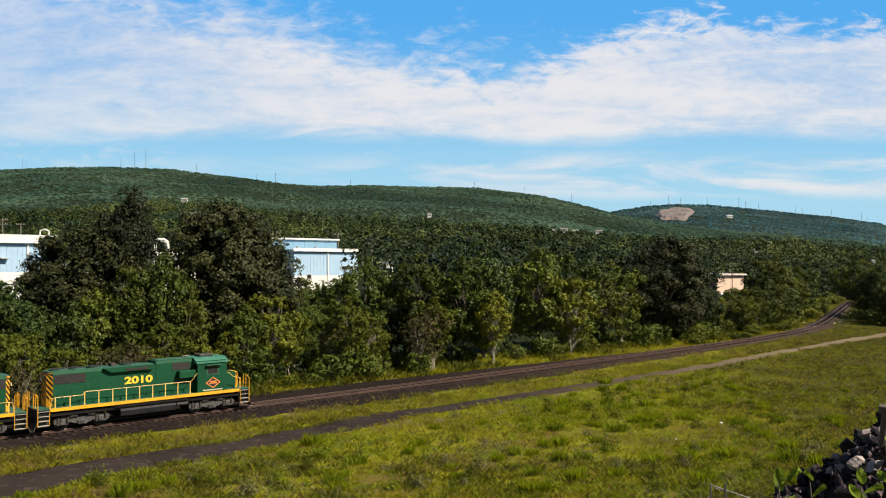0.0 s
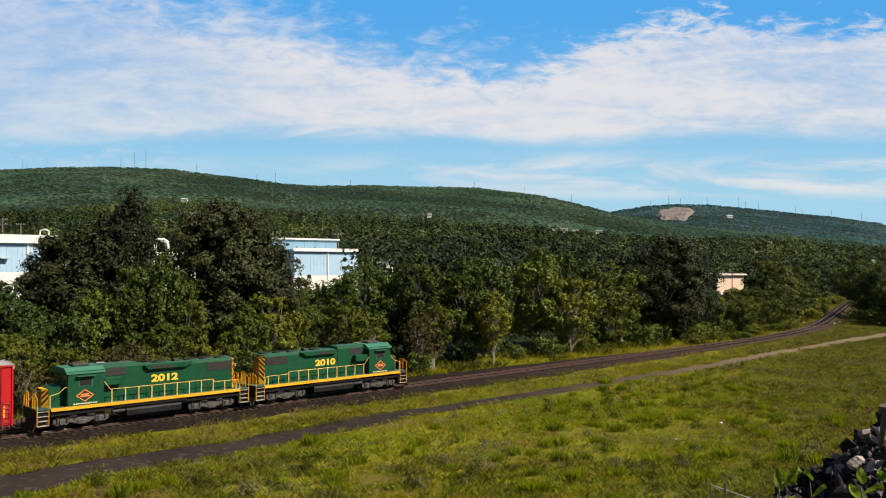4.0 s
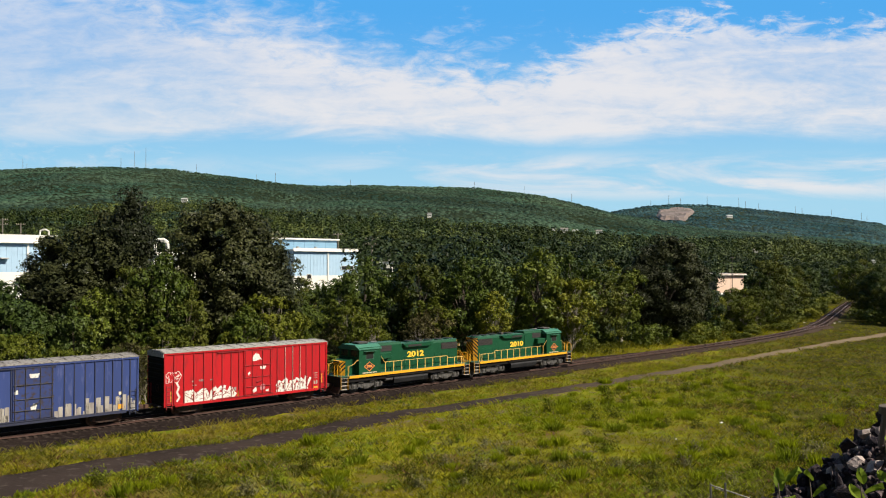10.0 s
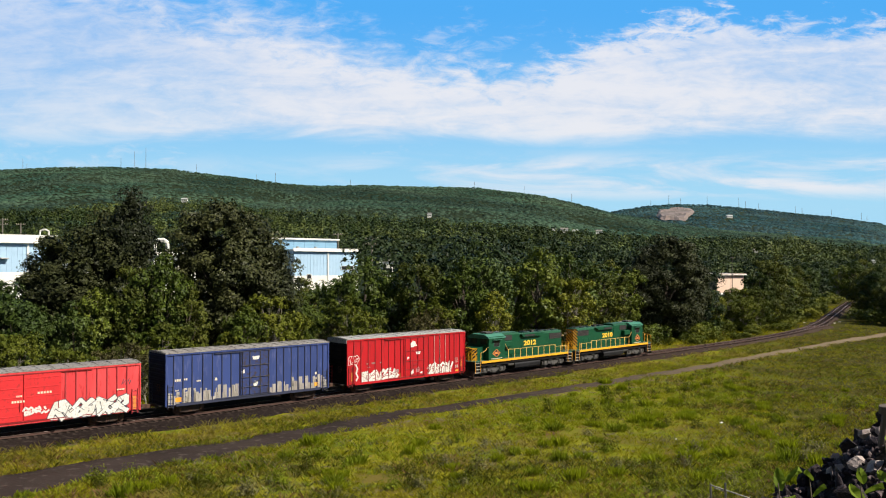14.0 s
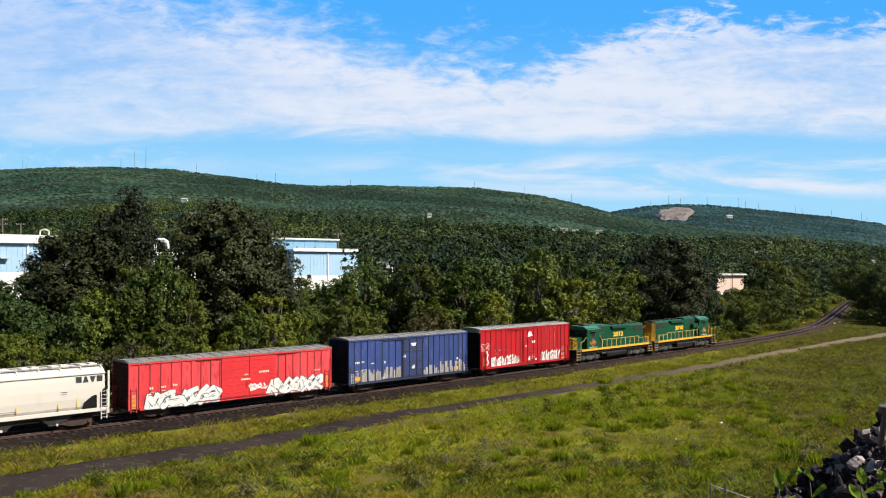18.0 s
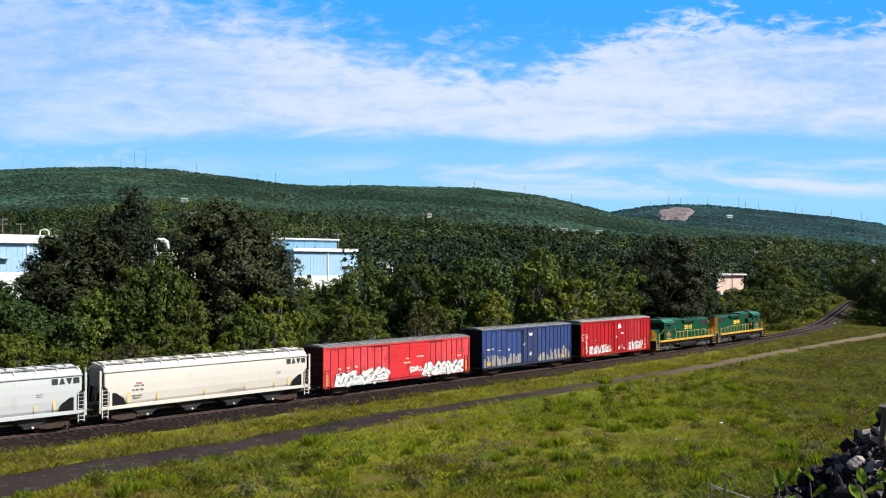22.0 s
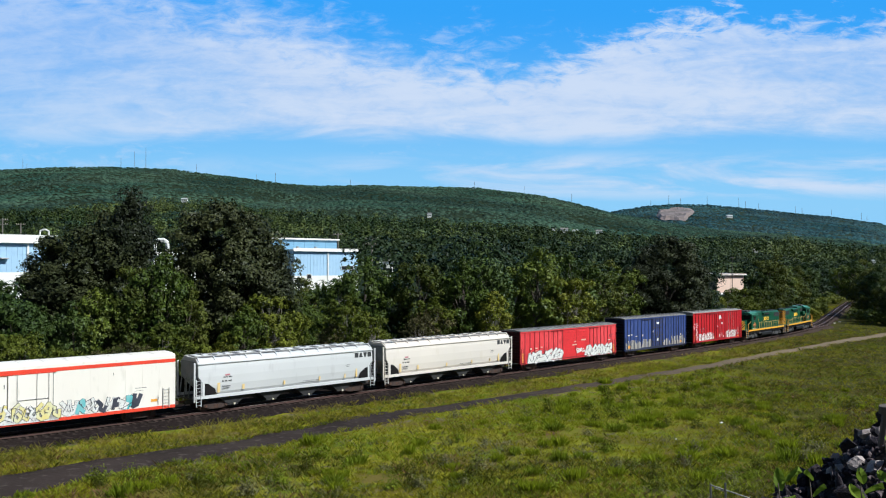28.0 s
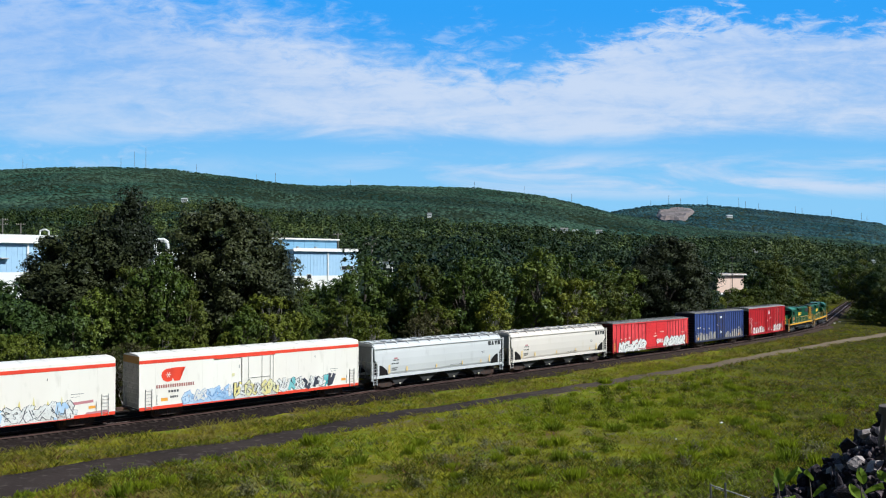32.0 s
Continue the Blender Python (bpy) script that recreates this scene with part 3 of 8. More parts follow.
def crown_points(rng, lobes, clusters, leaves, radius, z0, z1, lobe_r, shape=1.0, uneven=1.0):
    """Rounded boughs on an uneven crown shell, leaf clusters over each bough, leaves in each cluster."""
    i = np.arange(lobes) + 0.5
    ct = np.clip(1 - 2 * i / lobes + rng.normal(size=lobes) * 0.5 / np.sqrt(lobes), -0.98, 0.98)
    az = i * 2.39996 + rng.normal(size=lobes) * 1.0 / np.sqrt(lobes)
    st = np.sqrt(1 - ct * ct)
    d = np.stack([st * np.cos(az), st * np.sin(az), ct], 1)
    ph = rng.uniform(0, 6.28, 6)
    lump = 1 + uneven * (0.16 * np.sin(2 * az + ph[0]) + 0.14 * np.sin(3 * az + ph[1] + 3 * ct) + 0.10 * np.sin(5 * ct + ph[2] + az))
    rr = lump * rng.uniform(1 - 0.3 * uneven, 1.0, lobes)
    h = (z1 - z0) / 2
    mid = np.array([0, 0, (z0 + z1) / 2])
    taper = np.where(ct > 0, 1.0, shape)
    lr = lobe_r * rng.uniform(0.65, 1.3, lobes)
    c = np.stack([d[:, 0] * rr * (radius - lr * 0.7) * taper, d[:, 1] * rr * (radius - lr * 0.7) * taper, ct * rr * (h - lr * 0.5)], 1) + mid
    c[:, 2] = np.clip(c[:, 2], z0 * 0.8, z1)
    j = np.repeat(np.arange(lobes), clusters)
    out = unit((c - mid) / np.array([radius, radius, h]))
    e = unit(rng.normal(size=(len(j), 3)) + 0.75 * out[j] + np.array([0, 0, 0.35]))
    cl = c[j] + e * (lr[j] * rng.uniform(0.8, 1.08, len(j)))[:, None] * np.array([1.1, 1.1, 0.82])
    k = np.repeat(np.arange(len(j)), leaves)
    p = cl[k] + rng.normal(size=(len(k), 3)) * lobe_r * 0.11
    nrm = unit(0.9 * e[k] + np.array([0, 0, 0.25]) + 0.42 * rng.normal(size=(len(k), 3)))
    # broad inner foliage that closes the crown
    q = np.repeat(np.arange(lobes), min(40, clusters + 6))
    f = unit(rng.normal(size=(len(q), 3)))
    inner = c[q] * np.array([0.93, 0.93, 1]) + f * (lr[q] * rng.uniform(0.15, 0.6, len(q)))[:, None]
    return c, p, nrm, inner, f


def limb_mesh(bm, p, q, r0, r1, seg=6):
    p, q = Vector(p), Vector(q)
    d = (q - p).normalized()
    u = d.orthogonal().normalized()
    w = d.cross(u)
    a = [bm.verts.new(p + r0 * (math.cos(t) * u + math.sin(t) * w)) for t in (2 * math.pi * i / seg for i in range(seg))]
    b = [bm.verts.new(q + r1 * (math.cos(t) * u + math.sin(t) * w)) for t in (2 * math.pi * i / seg for i in range(seg))]
    for i in range(seg):
        bm.faces.new((a[i], a[(i + 1) % seg], b[(i + 1) % seg], b[i]))
    return bm


def make_tree(seed, height, radius, low, lobes, clusters, leaves, leaf, lobe_r, material, bark, label, stems=1, shape=0.7, trunk_r=None, uneven=1.0):
    """A tapered trunk with limbs, and a crown of leaf clumps. Stands at the origin; moved and copied later."""
    rng = np.random.default_rng(seed)
    t = thing("tree", label, "tree")
    c, pts, nrm, inner, face = crown_points(rng, lobes, clusters, leaves, radius, height * low, height - lobe_r * 0.4, lobe_r, shape, uneven)
    bm = bmesh.new()
    r = trunk_r or height * 0.014 + 0.05
    for s in range(stems):
        top = Vector((rng.normal() * radius * 0.25 * (stems > 1), rng.normal() * radius * 0.25 * (stems > 1), height * 0.8))
        pts_t, p = [Vector((s * 0.35 - 0.17 * (stems - 1), rng.normal() * 0.1, -0.4))], None
        for i in range(1, 7):
            f = i / 6
            pts_t.append(pts_t[0].lerp(top, f) + Vector((rng.normal(), rng.normal(), 0)) * 0.12 * height * 0.1)
        for i in range(6):
            limb_mesh(bm, pts_t[i], pts_t[i + 1], r * (1 - i / 6.6), r * (1 - (i + 1) / 6.6), 7)
        for j in range(0, lobes, max(1, lobes // (22 if height > 5 else 9))):
            f = float(np.clip(c[j, 2] / height * 0.7, 0.15, 0.95))
            p = pts_t[0].lerp(top, f)
            mid = p.lerp(Vector(c[j]), 0.5) + Vector((0, 0, -0.3))
            limb_mesh(bm, p, mid, r * 0.35, r * 0.2, 4)
            limb_mesh(bm, mid, Vector(c[j]), r * 0.2, r * 0.06, 4)
    part("trunk", bm, bark, t)
    v = np.concatenate([sprays(pts, nrm, leaf * rng.uniform(0.6, 1.35, len(pts)), rng), sprays(inner, face, lobe_r * 0.30 * rng.uniform(0.7, 1.2, len(inner)), rng)])
    o = new("crown", leaf_mesh("crown", v, material, 3))
    o.parent = t
    return t


OAK, MID = "tall broad oak with dense very dark green leaves", "mid-green broadleaf tree in the lineside wood"
YOUNG = "light green young tree with thin stems beside the railway"
TREES = {
    "oak": [make_tree(11, 19, 6.0, 0.08, 70, 50, 8, 0.165, 1.6, M["leaf_oak"], M["bark"], OAK, shape=0.95, uneven=0.4),
            make_tree(12, 19, 5.2, 0.08, 62, 50, 8, 0.165, 1.5, M["leaf_oak"], M["bark"], OAK, shape=0.95, uneven=0.55)],
    "mid": [make_tree(21, 13, 3.8, 0.08, 40, 26, 7, 0.17, 1.15, M["leaf_mid"], M["bark"], MID, shape=0.95),
            make_tree(22, 13, 3.4, 0.12, 36, 26, 7, 0.17, 1.05, M["leaf_mid"], M["bark_pale"], "mid-green broadleaf tree with a pale trunk", shape=0.9),
            make_tree(23, 12, 4.0, 0.06, 40, 26, 7, 0.17, 1.2, M["leaf_olive"], M["bark"], "olive-green broadleaf tree in the lineside wood", shape=1.0),
            make_tree(24, 13, 3.6, 0.10, 44, 26, 7, 0.15, 0.95, M["leaf_olive"], M["bark"], "olive-green broadleaf tree in the lineside wood", shape=0.8),
            make_tree(25, 13, 3.9, 0.05, 34, 30, 7, 0.175, 1.35, M["leaf_deep"], M["bark"], "deep green broadleaf tree in the lineside wood", shape=1.0)],
    "light": [make_tree(31, 9, 3.0, 0.14, 46, 22, 7, 0.12, 0.72, M["leaf_light"], M["bark_pale"], YOUNG, 3, 0.8, 0.09),
              make_tree(32, 9, 2.6, 0.20, 42, 22, 7, 0.12, 0.66, M["leaf_light"], M["bark_pale"], YOUNG, 2, 0.85, 0.09)],
    "sparse": [make_tree(41, 7, 2.2, 0.2, 40, 10, 5, 0.11, 0.55, M["leaf_dry"], M["bark_pale"], "sparse grey-green sapling with bare twigs", 3, 0.7, 0.06)],
    "shrub": [make_tree(51, 3.2, 1.9, 0.03, 22, 12, 5, 0.13, 0.6, M["leaf_mid"], M["bark"], "leafy green shrub at the edge of the wood", 2, 1.0, 0.05),
              make_tree(52, 2.8, 1.8, 0.03, 22, 12, 5, 0.13, 0.55, M["leaf_light"], M["bark"], "light green leafy shrub at the edge of the wood", 2, 1.0, 0.05)],
    "low_shrub": [make_tree(53, 1.5, 1.1, 0.02, 18, 14, 5, 0.10, 0.42, M["leaf_light"], M["bark"], "low bright green shrub on the railway bank", 2, 1.0, 0.03)],
}
BASE_H = {"oak": 19, "mid": 13, "light": 9, "sparse": 7, "shrub": 3, "low_shrub": 1.5}
tree_rng = random.Random(5)
used_tree = set()


def tree(kind, u, d, height, wide=1.0, v=None, group="lineside trees", dz=0.0):
    """A tree at the bearing u = x / y and the depth d, to the height given."""
    protos = TREES[kind]
    i = tree_rng.randrange(len(protos)) if v is None else v
    x, y = u * d, d
    sd = float(track_side(x, y)[0])
    if kind != "low_shrub" and u < 0.485 and -9.5 < sd < 12 and 60 < y < 285:
        x -= (sd + 9.5) * 1.05
    z = float(ground_z(x, y)[0]) + dz
    m = pose(x, y, z - 0.05, 0, 0, tree_rng.uniform(0, 360))
    if (kind, i) not in used_tree:
        used_tree.add((kind, i))
        t = protos[i]
        t.matrix_basis = m
    else:
        t = copy_thing(protos[i], m)
    h = height / BASE_H[kind]
    t.scale = (h * wide, h * wide, h)
    tagged(t, group=group)
    return t


# big oaks, at their bearings
for u, d, h, w, v in ((-0.417, 88, 17.0, 1.22, 0), (-0.371, 89, 20.2, 0.70, 1), (-0.402, 91, 18.0, 0.80, 1), (-0.458, 87, 14.6, 0.95, 1), (-0.258, 92, 19.8, 1.06, 0), (-0.226, 93, 17.6, 1.0, 1), (-0.286, 93, 17.0, 0.62, 1), (-0.204, 95, 14.2, 0.62, 0),
                      (0.264, 142, 18.0, 1.15, 0), (0.236, 140, 15.2, 0.95, 1), (0.288, 146, 15.0, 0.85, 1)):
    tree("oak", u, d, h, w, v)
# middle trees behind the line
for u, d, h, w in ((-0.148, 104, 8.0, 1.0), (-0.120, 106, 12.6, 1.0), (-0.092, 108, 14.2, 1.0), (-0.062, 112, 12.0, 1.0), (-0.028, 109, 15.0, 1.0), (0.004, 115, 13.0, 1.0), (0.024, 110, 14.0, 0.9), (0.048, 114, 15.4, 1.0), (0.080, 121, 13.2, 1.0),
                   (0.110, 122, 15.6, 1.05), (0.136, 132, 14.0, 1.0), (0.158, 126, 15.4, 1.05), (0.186, 132, 14.2, 1.0), (0.210, 136, 13.4, 1.0),
                   (0.33, 162, 7.0, 1.0), (0.374, 172, 12.0, 1.0), (0.388, 180, 15.8, 1.1), (0.405, 174, 13.5, 1.0), (0.422, 196, 13.5, 1.1), (0.445, 212, 13.0, 1.1), (0.462, 235, 13.0, 1.1), (0.306, 150, 13.0, 0.9), (0.318, 158, 7.0, 1.0), (0.435, 190, 10.0, 1.1), (0.368, 168, 9.0, 1.0),
                   (-0.53, 77, 11.2, 1.0), (-0.505, 76, 10.8, 1.0), (-0.56, 80, 10.8, 1.0), (-0.475, 80, 8.6, 1.0), (-0.402, 80, 10.6, 0.9), (-0.366, 81, 13.2, 0.85), (-0.335, 82, 14.0, 0.8), (-0.300, 83, 10.8, 0.8), (-0.435, 78, 9.0, 0.9), (-0.235, 86, 8.6, 0.9)):
    tree("mid", u, d, h, w, 4 if u < -0.43 else None)
# trees before the walls of the works
for u, d, h, w in ((-0.52, 104, 6.0, 1.1), (-0.495, 100, 6.0, 1.1), (-0.472, 98, 6.5, 1.1), (-0.345, 96, 11.0, 1.0), (-0.185, 118, 9.4, 1.2), (-0.165, 122, 9.2, 1.2), (-0.15, 120, 8.6, 1.2), (-0.20, 112, 9.6, 1.1), (-0.175, 100, 9.0, 1.0)):
    tree("mid", u, d, h, w)
# trees closing the far bend
for u, d, h, w in ((0.445, 250, 12, 1.1), (0.455, 275, 13, 1.2), (0.466, 300, 13, 1.2), (0.478, 330, 13, 1.3), (0.432, 222, 12, 1.0), (0.486, 300, 14, 1.3), (0.499, 310, 15, 1.3), (0.51, 300, 14, 1.2), (0.523, 310, 14, 1.2), (0.493, 330, 16, 1.3)):
    tree("mid", u, d, h, w)
# young light trees in front
for u, d, h, w in ((-0.205, 90, 10.4, 1.1), (-0.182, 93, 8.6, 1.0), (-0.112, 95, 9.4, 1.0), (-0.085, 97, 7.6, 0.9), (-0.355, 77, 6.0, 1.0), (-0.325, 79, 7.2, 1.0), (-0.445, 72, 6.2, 1.0), (-0.50, 71, 7.6, 0.9), (-0.525, 70, 7.0, 1.0),
                   (-0.41, 75, 5.6, 1.0), (-0.285, 82, 5.6, 1.0), (-0.255, 85, 6.0, 1.0), (0.412, 165, 9.0, 1.1), (0.432, 178, 9.0, 1.1), (0.440, 205, 11.5, 1.1), (0.452, 220, 10.5, 1.1), (0.15, 121, 12.0, 1.0), (0.40, 160, 7.0, 1.1), (0.338, 160, 8.4, 1.1), (0.352, 165, 9.2, 1.0), (0.322, 154, 8.2, 1.0), (0.066, 108, 9.5, 1.0), (-0.010, 104, 9.0, 1.0)):
    tree("light", u, d, h, w)
for u, d, h in ((-0.305, 74, 6.4), (-0.328, 76, 6.0), (-0.44, 69, 4.8), (-0.015, 103, 8.0), (-0.03, 101, 7.0), (-0.13, 95, 6.5), (-0.375, 74, 5.6)):
    tree("sparse", u, d, h, 1.0)
# trees on the camera's side of the far bend
for u, d, h, w in ((0.492, 212, 11.5, 0.8), (0.500, 204, 12.6, 0.9), (0.512, 200, 12.6, 1.0), (0.522, 188, 10.5, 1.1), (0.53, 180, 10.0, 1.1), (0.55, 178, 11.0, 1.1), (0.512, 222, 13.0, 1.0), (0.54, 205, 13.0, 1.1)):
    tree("mid", u, d, h, w)
# shrubs along the foot of the wood
sh = random.Random(9)
for i in range(96):
    s = sh.uniform(-25, 190)
    x, y, _ = on_track(s, -sh.uniform(8.5, 17.5))
    if y < 60:
        continue
    tree("shrub", float(x / y), float(y), sh.uniform(1.2, 4.2), sh.uniform(0.9, 1.4), group="shrubs along the line")
for i in range(34):
    s = sh.uniform(88, 175)
    x, y, _ = on_track(s, -sh.uniform(3.6, 9.0))
    tree("low_shrub", float(x / y), float(y), sh.uniform(0.7, 1.9), sh.uniform(1.0, 1.7), group="shrubs along the line")
for i in range(22):
    s = sh.uniform(132, 205)
    x, y, _ = on_track(s, -sh.uniform(5.0, 17.0))
    tree("shrub", float(x / y), float(y), sh.uniform(1.8, 4.8), sh.uniform(1.0, 1.5), 1 if i % 3 else 0, group="shrubs along the line")
for i in range(40):
    s = sh.uniform(165, 300)
    x, y, _ = on_track(s, -sh.uniform(3.8, 13.0))
    tree("low_shrub", float(x / y), float(y), sh.uniform(1.2, 3.4), sh.uniform(1.0, 1.5), group="shrubs along the line")
for i in range(14):
    x, y, _ = on_track(150 + 10 * i, -sh.uniform(10.5, 16.0))
    tree("light", float(x / y), float(y), sh.uniform(5.0, 8.5), sh.uniform(1.0, 1.3))
for u, d, h in ((0.488, 196, 2.8), (0.496, 190, 3.4), (0.506, 186, 3.0), (0.52, 180, 3.2), (0.535, 176, 3.2)):
    tree("shrub", u, d, h, 1.2, group="shrubs along the line")


def add_tone(me, values):
    """A number for each tree of a joined wood, by which its green varies."""
    at = me.attributes.new("tone", "FLOAT", "POINT")
    at.data.foreach_set("value", np.asarray(values, np.float32))


def forest(name, label, seed, count, d0, d1, u0, u1, rad, leaves, leaf, material, power=1.0, keep=None):
    """Tree crowns of a far wood in one mesh."""
    rng = np.random.default_rng(seed)
    y = d0 + (d1 - d0) * rng.uniform(0, 1, count) ** power
    u = rng.uniform(u0, u1, count)
    x = u * y
    sd = track_side(x, y)
    ok = (sd < -32) | ((sd > 14) & (y > 225)) | (y > 330)
    if keep is not None:
        ok &= keep(x, y)
    x, y = x[ok], y[ok]
    z = ground_z(x, y)
    r = rad * rng.uniform(0.5, 1.4, len(x))
    boughs, nt = 7, len(x)
    tall = rng.uniform(0.9, 1.5, nt)
    kb = np.repeat(np.arange(nt), boughs)
    g = unit(rng.normal(size=(len(kb), 3)))
    g[:, 2] = np.abs(g[:, 2]) * 1.2 - 0.2
    bc = np.stack([x[kb] + g[:, 0] * r[kb] * 0.58, y[kb] + g[:, 1] * r[kb] * 0.58, z[kb] + r[kb] * (0.9 + g[:, 2] * tall[kb] * 0.62)], 1)
    br = r[kb] * rng.uniform(0.34, 0.6, len(kb))
    kl = np.repeat(np.arange(len(kb)), leaves // boughs)
    d = unit(rng.normal(size=(len(kl), 3)) + 0.5 * g[kl] + np.array([0, 0, 0.5]))
    c = bc[kl] + d * (br[kl] * rng.uniform(0.8, 1.1, len(kl)))[:, None]
    nrm = unit(d + 0.25 * rng.normal(size=d.shape))
    v = sprays(c, nrm, leaf * rng.uniform(0.6, 1.4, len(kl)), rng)
    k = kb[kl]
    ob = new(name, leaf_mesh(name, v, material, 3))
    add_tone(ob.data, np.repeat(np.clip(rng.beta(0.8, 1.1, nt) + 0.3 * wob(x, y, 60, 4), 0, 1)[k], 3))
    return tagged(ob, label, "forest", kind="stuff")


def clear_of_works(x, y):
    u = x / y
    return ~(((u < -0.09) & (y < 235)) | ((u > 0.30) & (u < 0.36) & (y < 225)))


def domes(name, label, seed, count, d0, d1, u0, u1, rad, material, keep=None, power=0.7):
    """Crowns of a distant forest: small uneven domes in one mesh."""
    rng = np.random.default_rng(seed)
    y = d0 + (d1 - d0) * rng.uniform(0, 1, count) ** power
    x = rng.uniform(u0, u1, count) * y
    ok = (track_side(x, y) < -32) | (y > 330)
    if keep is not None:
        ok &= keep(x, y)
    x, y = x[ok], y[ok]
    n = len(x)
    z = ground_z(x, y)
    r = rad * (0.55 + 1.0 * rng.uniform(0, 1, n) ** 2.2)
    hgt = r * rng.uniform(0.26, 0.46, n)
    a0 = rng.uniform(0, 6.28, n)
    vs = [np.stack([x + r * 0.15 * rng.normal(size=n), y + r * 0.15 * rng.normal(size=n), z + hgt], 1)]
    for k, (q, e) in enumerate(((0.75, 0.68), (1.0, -0.1))):
        for i in range(4):
            a = a0 + (i + 0.5 * k) * 2 * np.pi / 4
            j = rng.uniform(0.75, 1.2, n)
            vs.append(np.stack([x + r * q * j * np.cos(a), y + r * q * j * np.sin(a), z + hgt * e * rng.uniform(0.85, 1.15, n)], 1))
    v = np.stack(vs, 1).reshape(-1, 3)
    tri = [(0, 1 + i, 1 + (i + 1) % 4) for i in range(4)]
    for i in range(4):
        j = (i + 1) % 4
        tri += [(1 + i, 5 + i, 1 + j), (1 + j, 5 + i, 5 + j)]
    t = (np.array(tri)[None] + 9 * np.arange(n)[:, None, None]).reshape(-1, 3)
    me = bpy.data.meshes.new(name)
    me.vertices.add(len(v))
    me.vertices.foreach_set("co", v.astype(np.float32).ravel())
    me.loops.add(t.size)
    me.loops.foreach_set("vertex_index", t.astype(np.int32).ravel())
    me.polygons.add(len(t))
    me.polygons.foreach_set("loop_start", np.arange(0, t.size, 3, dtype=np.int32))
    me.update(calc_edges=True)
    me.materials.append(material)
    me.shade_smooth()
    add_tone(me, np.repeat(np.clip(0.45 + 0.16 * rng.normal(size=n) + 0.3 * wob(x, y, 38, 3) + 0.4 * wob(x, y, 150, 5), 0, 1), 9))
    return tagged(new(name, me), label, "forest", kind="stuff")


def slope_depth(u, rise, d):
    """How far off the slope, with its trees, comes up to a line of sight that climbs by rise."""
    while d < 3400 and float(ground_z(u * d, d)[0]) + 6 < CAM_Z + rise * d:
        d += 10
    return d


HOUSES = [(u, slope_depth(u, rise, d), w, h) for u, rise, d, w, h in ((-0.3053, 0.0795, 600, 8, 6.5), (-0.016, 0.0615, 400, 5, 7), (0.132, 0.0445, 350, 5, 6), (0.143, 0.0435, 350, 8, 6.5), (0.156, 0.043, 350, 6, 6), (0.184, 0.0415, 350, 7, 6), (0.338, 0.0583, 1000, 22, 8), (0.369, 0.018, 300, 4, 8), (0.506, 0.004, 300, 4, 8), (-0.065, -0.002, 260, 3, 8.5), (-0.068, -0.002, 262, 3, 8))]


def off_houses(x, y):
    """Clearings on the downhill side of the houses."""
    ok = np.ones(len(x), bool)
    for u, d, w, h in HOUSES:
        ok &= ~((np.abs(x / y - u) * d < w * 0.6 + 2.5) & (y > d - 150) & (y < d + 6))
    return ok


def off_quarry(x, y):
    u = x / y
    return ((u - 0.273) / 0.019) ** 2 + ((y - 3190) / 210) ** 2 > 1


forest("woodland", "dense green broadleaf wood on the valley floor", 3, 1130, 120, 470, -0.56, 0.56, 5.2, 190, 0.46, M["forest_near"], 0.8, lambda x, y: clear_of_works(x, y) & off_houses(x, y))
forest("woodland", "green broadleaf forest on the lower slopes", 4, 3050, 430, 860, -0.54, 0.54, 5.4, 64, 0.9, M["forest_mid"], 0.7, off_houses)
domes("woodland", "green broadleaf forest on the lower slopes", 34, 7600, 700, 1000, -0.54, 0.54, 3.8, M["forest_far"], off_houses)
domes("mountain_forest", "dark green forest covering the near mountain, slightly hazed in colour", 5, 34000, 900, 1960, -0.54, 0.54, 3.6, M["forest_far"], off_houses)
domes("mountain_forest", "forest covering the far mountain, tinted blue-green for haze", 6, 13500, 1900, 3800, 0.10, 0.54, 6.4, M["forest_hazed"], lambda x, y: off_quarry(x, y) & off_houses(x, y))
# ---- train ----
SPEED, GAIN = 4.428, 0.0027
CARS, WHEELS = {}, []


def train_s(t):
    return SPEED * (t - 16) + GAIN * (t - 16) ** 2


def place_car(u, half, t):
    """Pose of a car whose middle is u metres along the train: both its trucks stand on the line."""
    s = u + train_s(t)
    xa, ya, _ = on_track(s + half)
    xb, yb, _ = on_track(s - half)
    return pose((xa + xb) / 2, (ya + yb) / 2, 0, 0, 0, math.degrees(math.atan2(ya - yb, xa - xb)))


def lettering(name, body, size, material, parent, m, label="", bold=0.032):
    cu = bpy.data.curves.new(name, "FONT")
    cu.body, cu.size, cu.extrude, cu.offset, cu.align_x, cu.align_y = body, size, 0.006, bold, "CENTER", "CENTER"
    tmp = bpy.data.objects.new(name, cu)
    me = bpy.data.meshes.new_from_object(tmp)
    bpy.data.objects.remove(tmp)
    me.materials.clear()
    me.materials.append(material)
    ob = new(name, me)
    ob.parent, ob.matrix_basis = parent, m
    if label:
        tagged(ob, label)
    return ob


def bars(parent, name, x0, x1, z, h, y, material, count=1, gap=0.3, label=""):
    """Writing that cannot be read: short bars in a row."""
    w = (x1 - x0) / (count + gap * (count - 1))
    for i in range(count):
        a = x0 + i * w * (1 + gap)
        part(name, bx(a, a + w, min(y, y * 1.003), max(y, y * 1.003), z, z + h), material, parent, label)


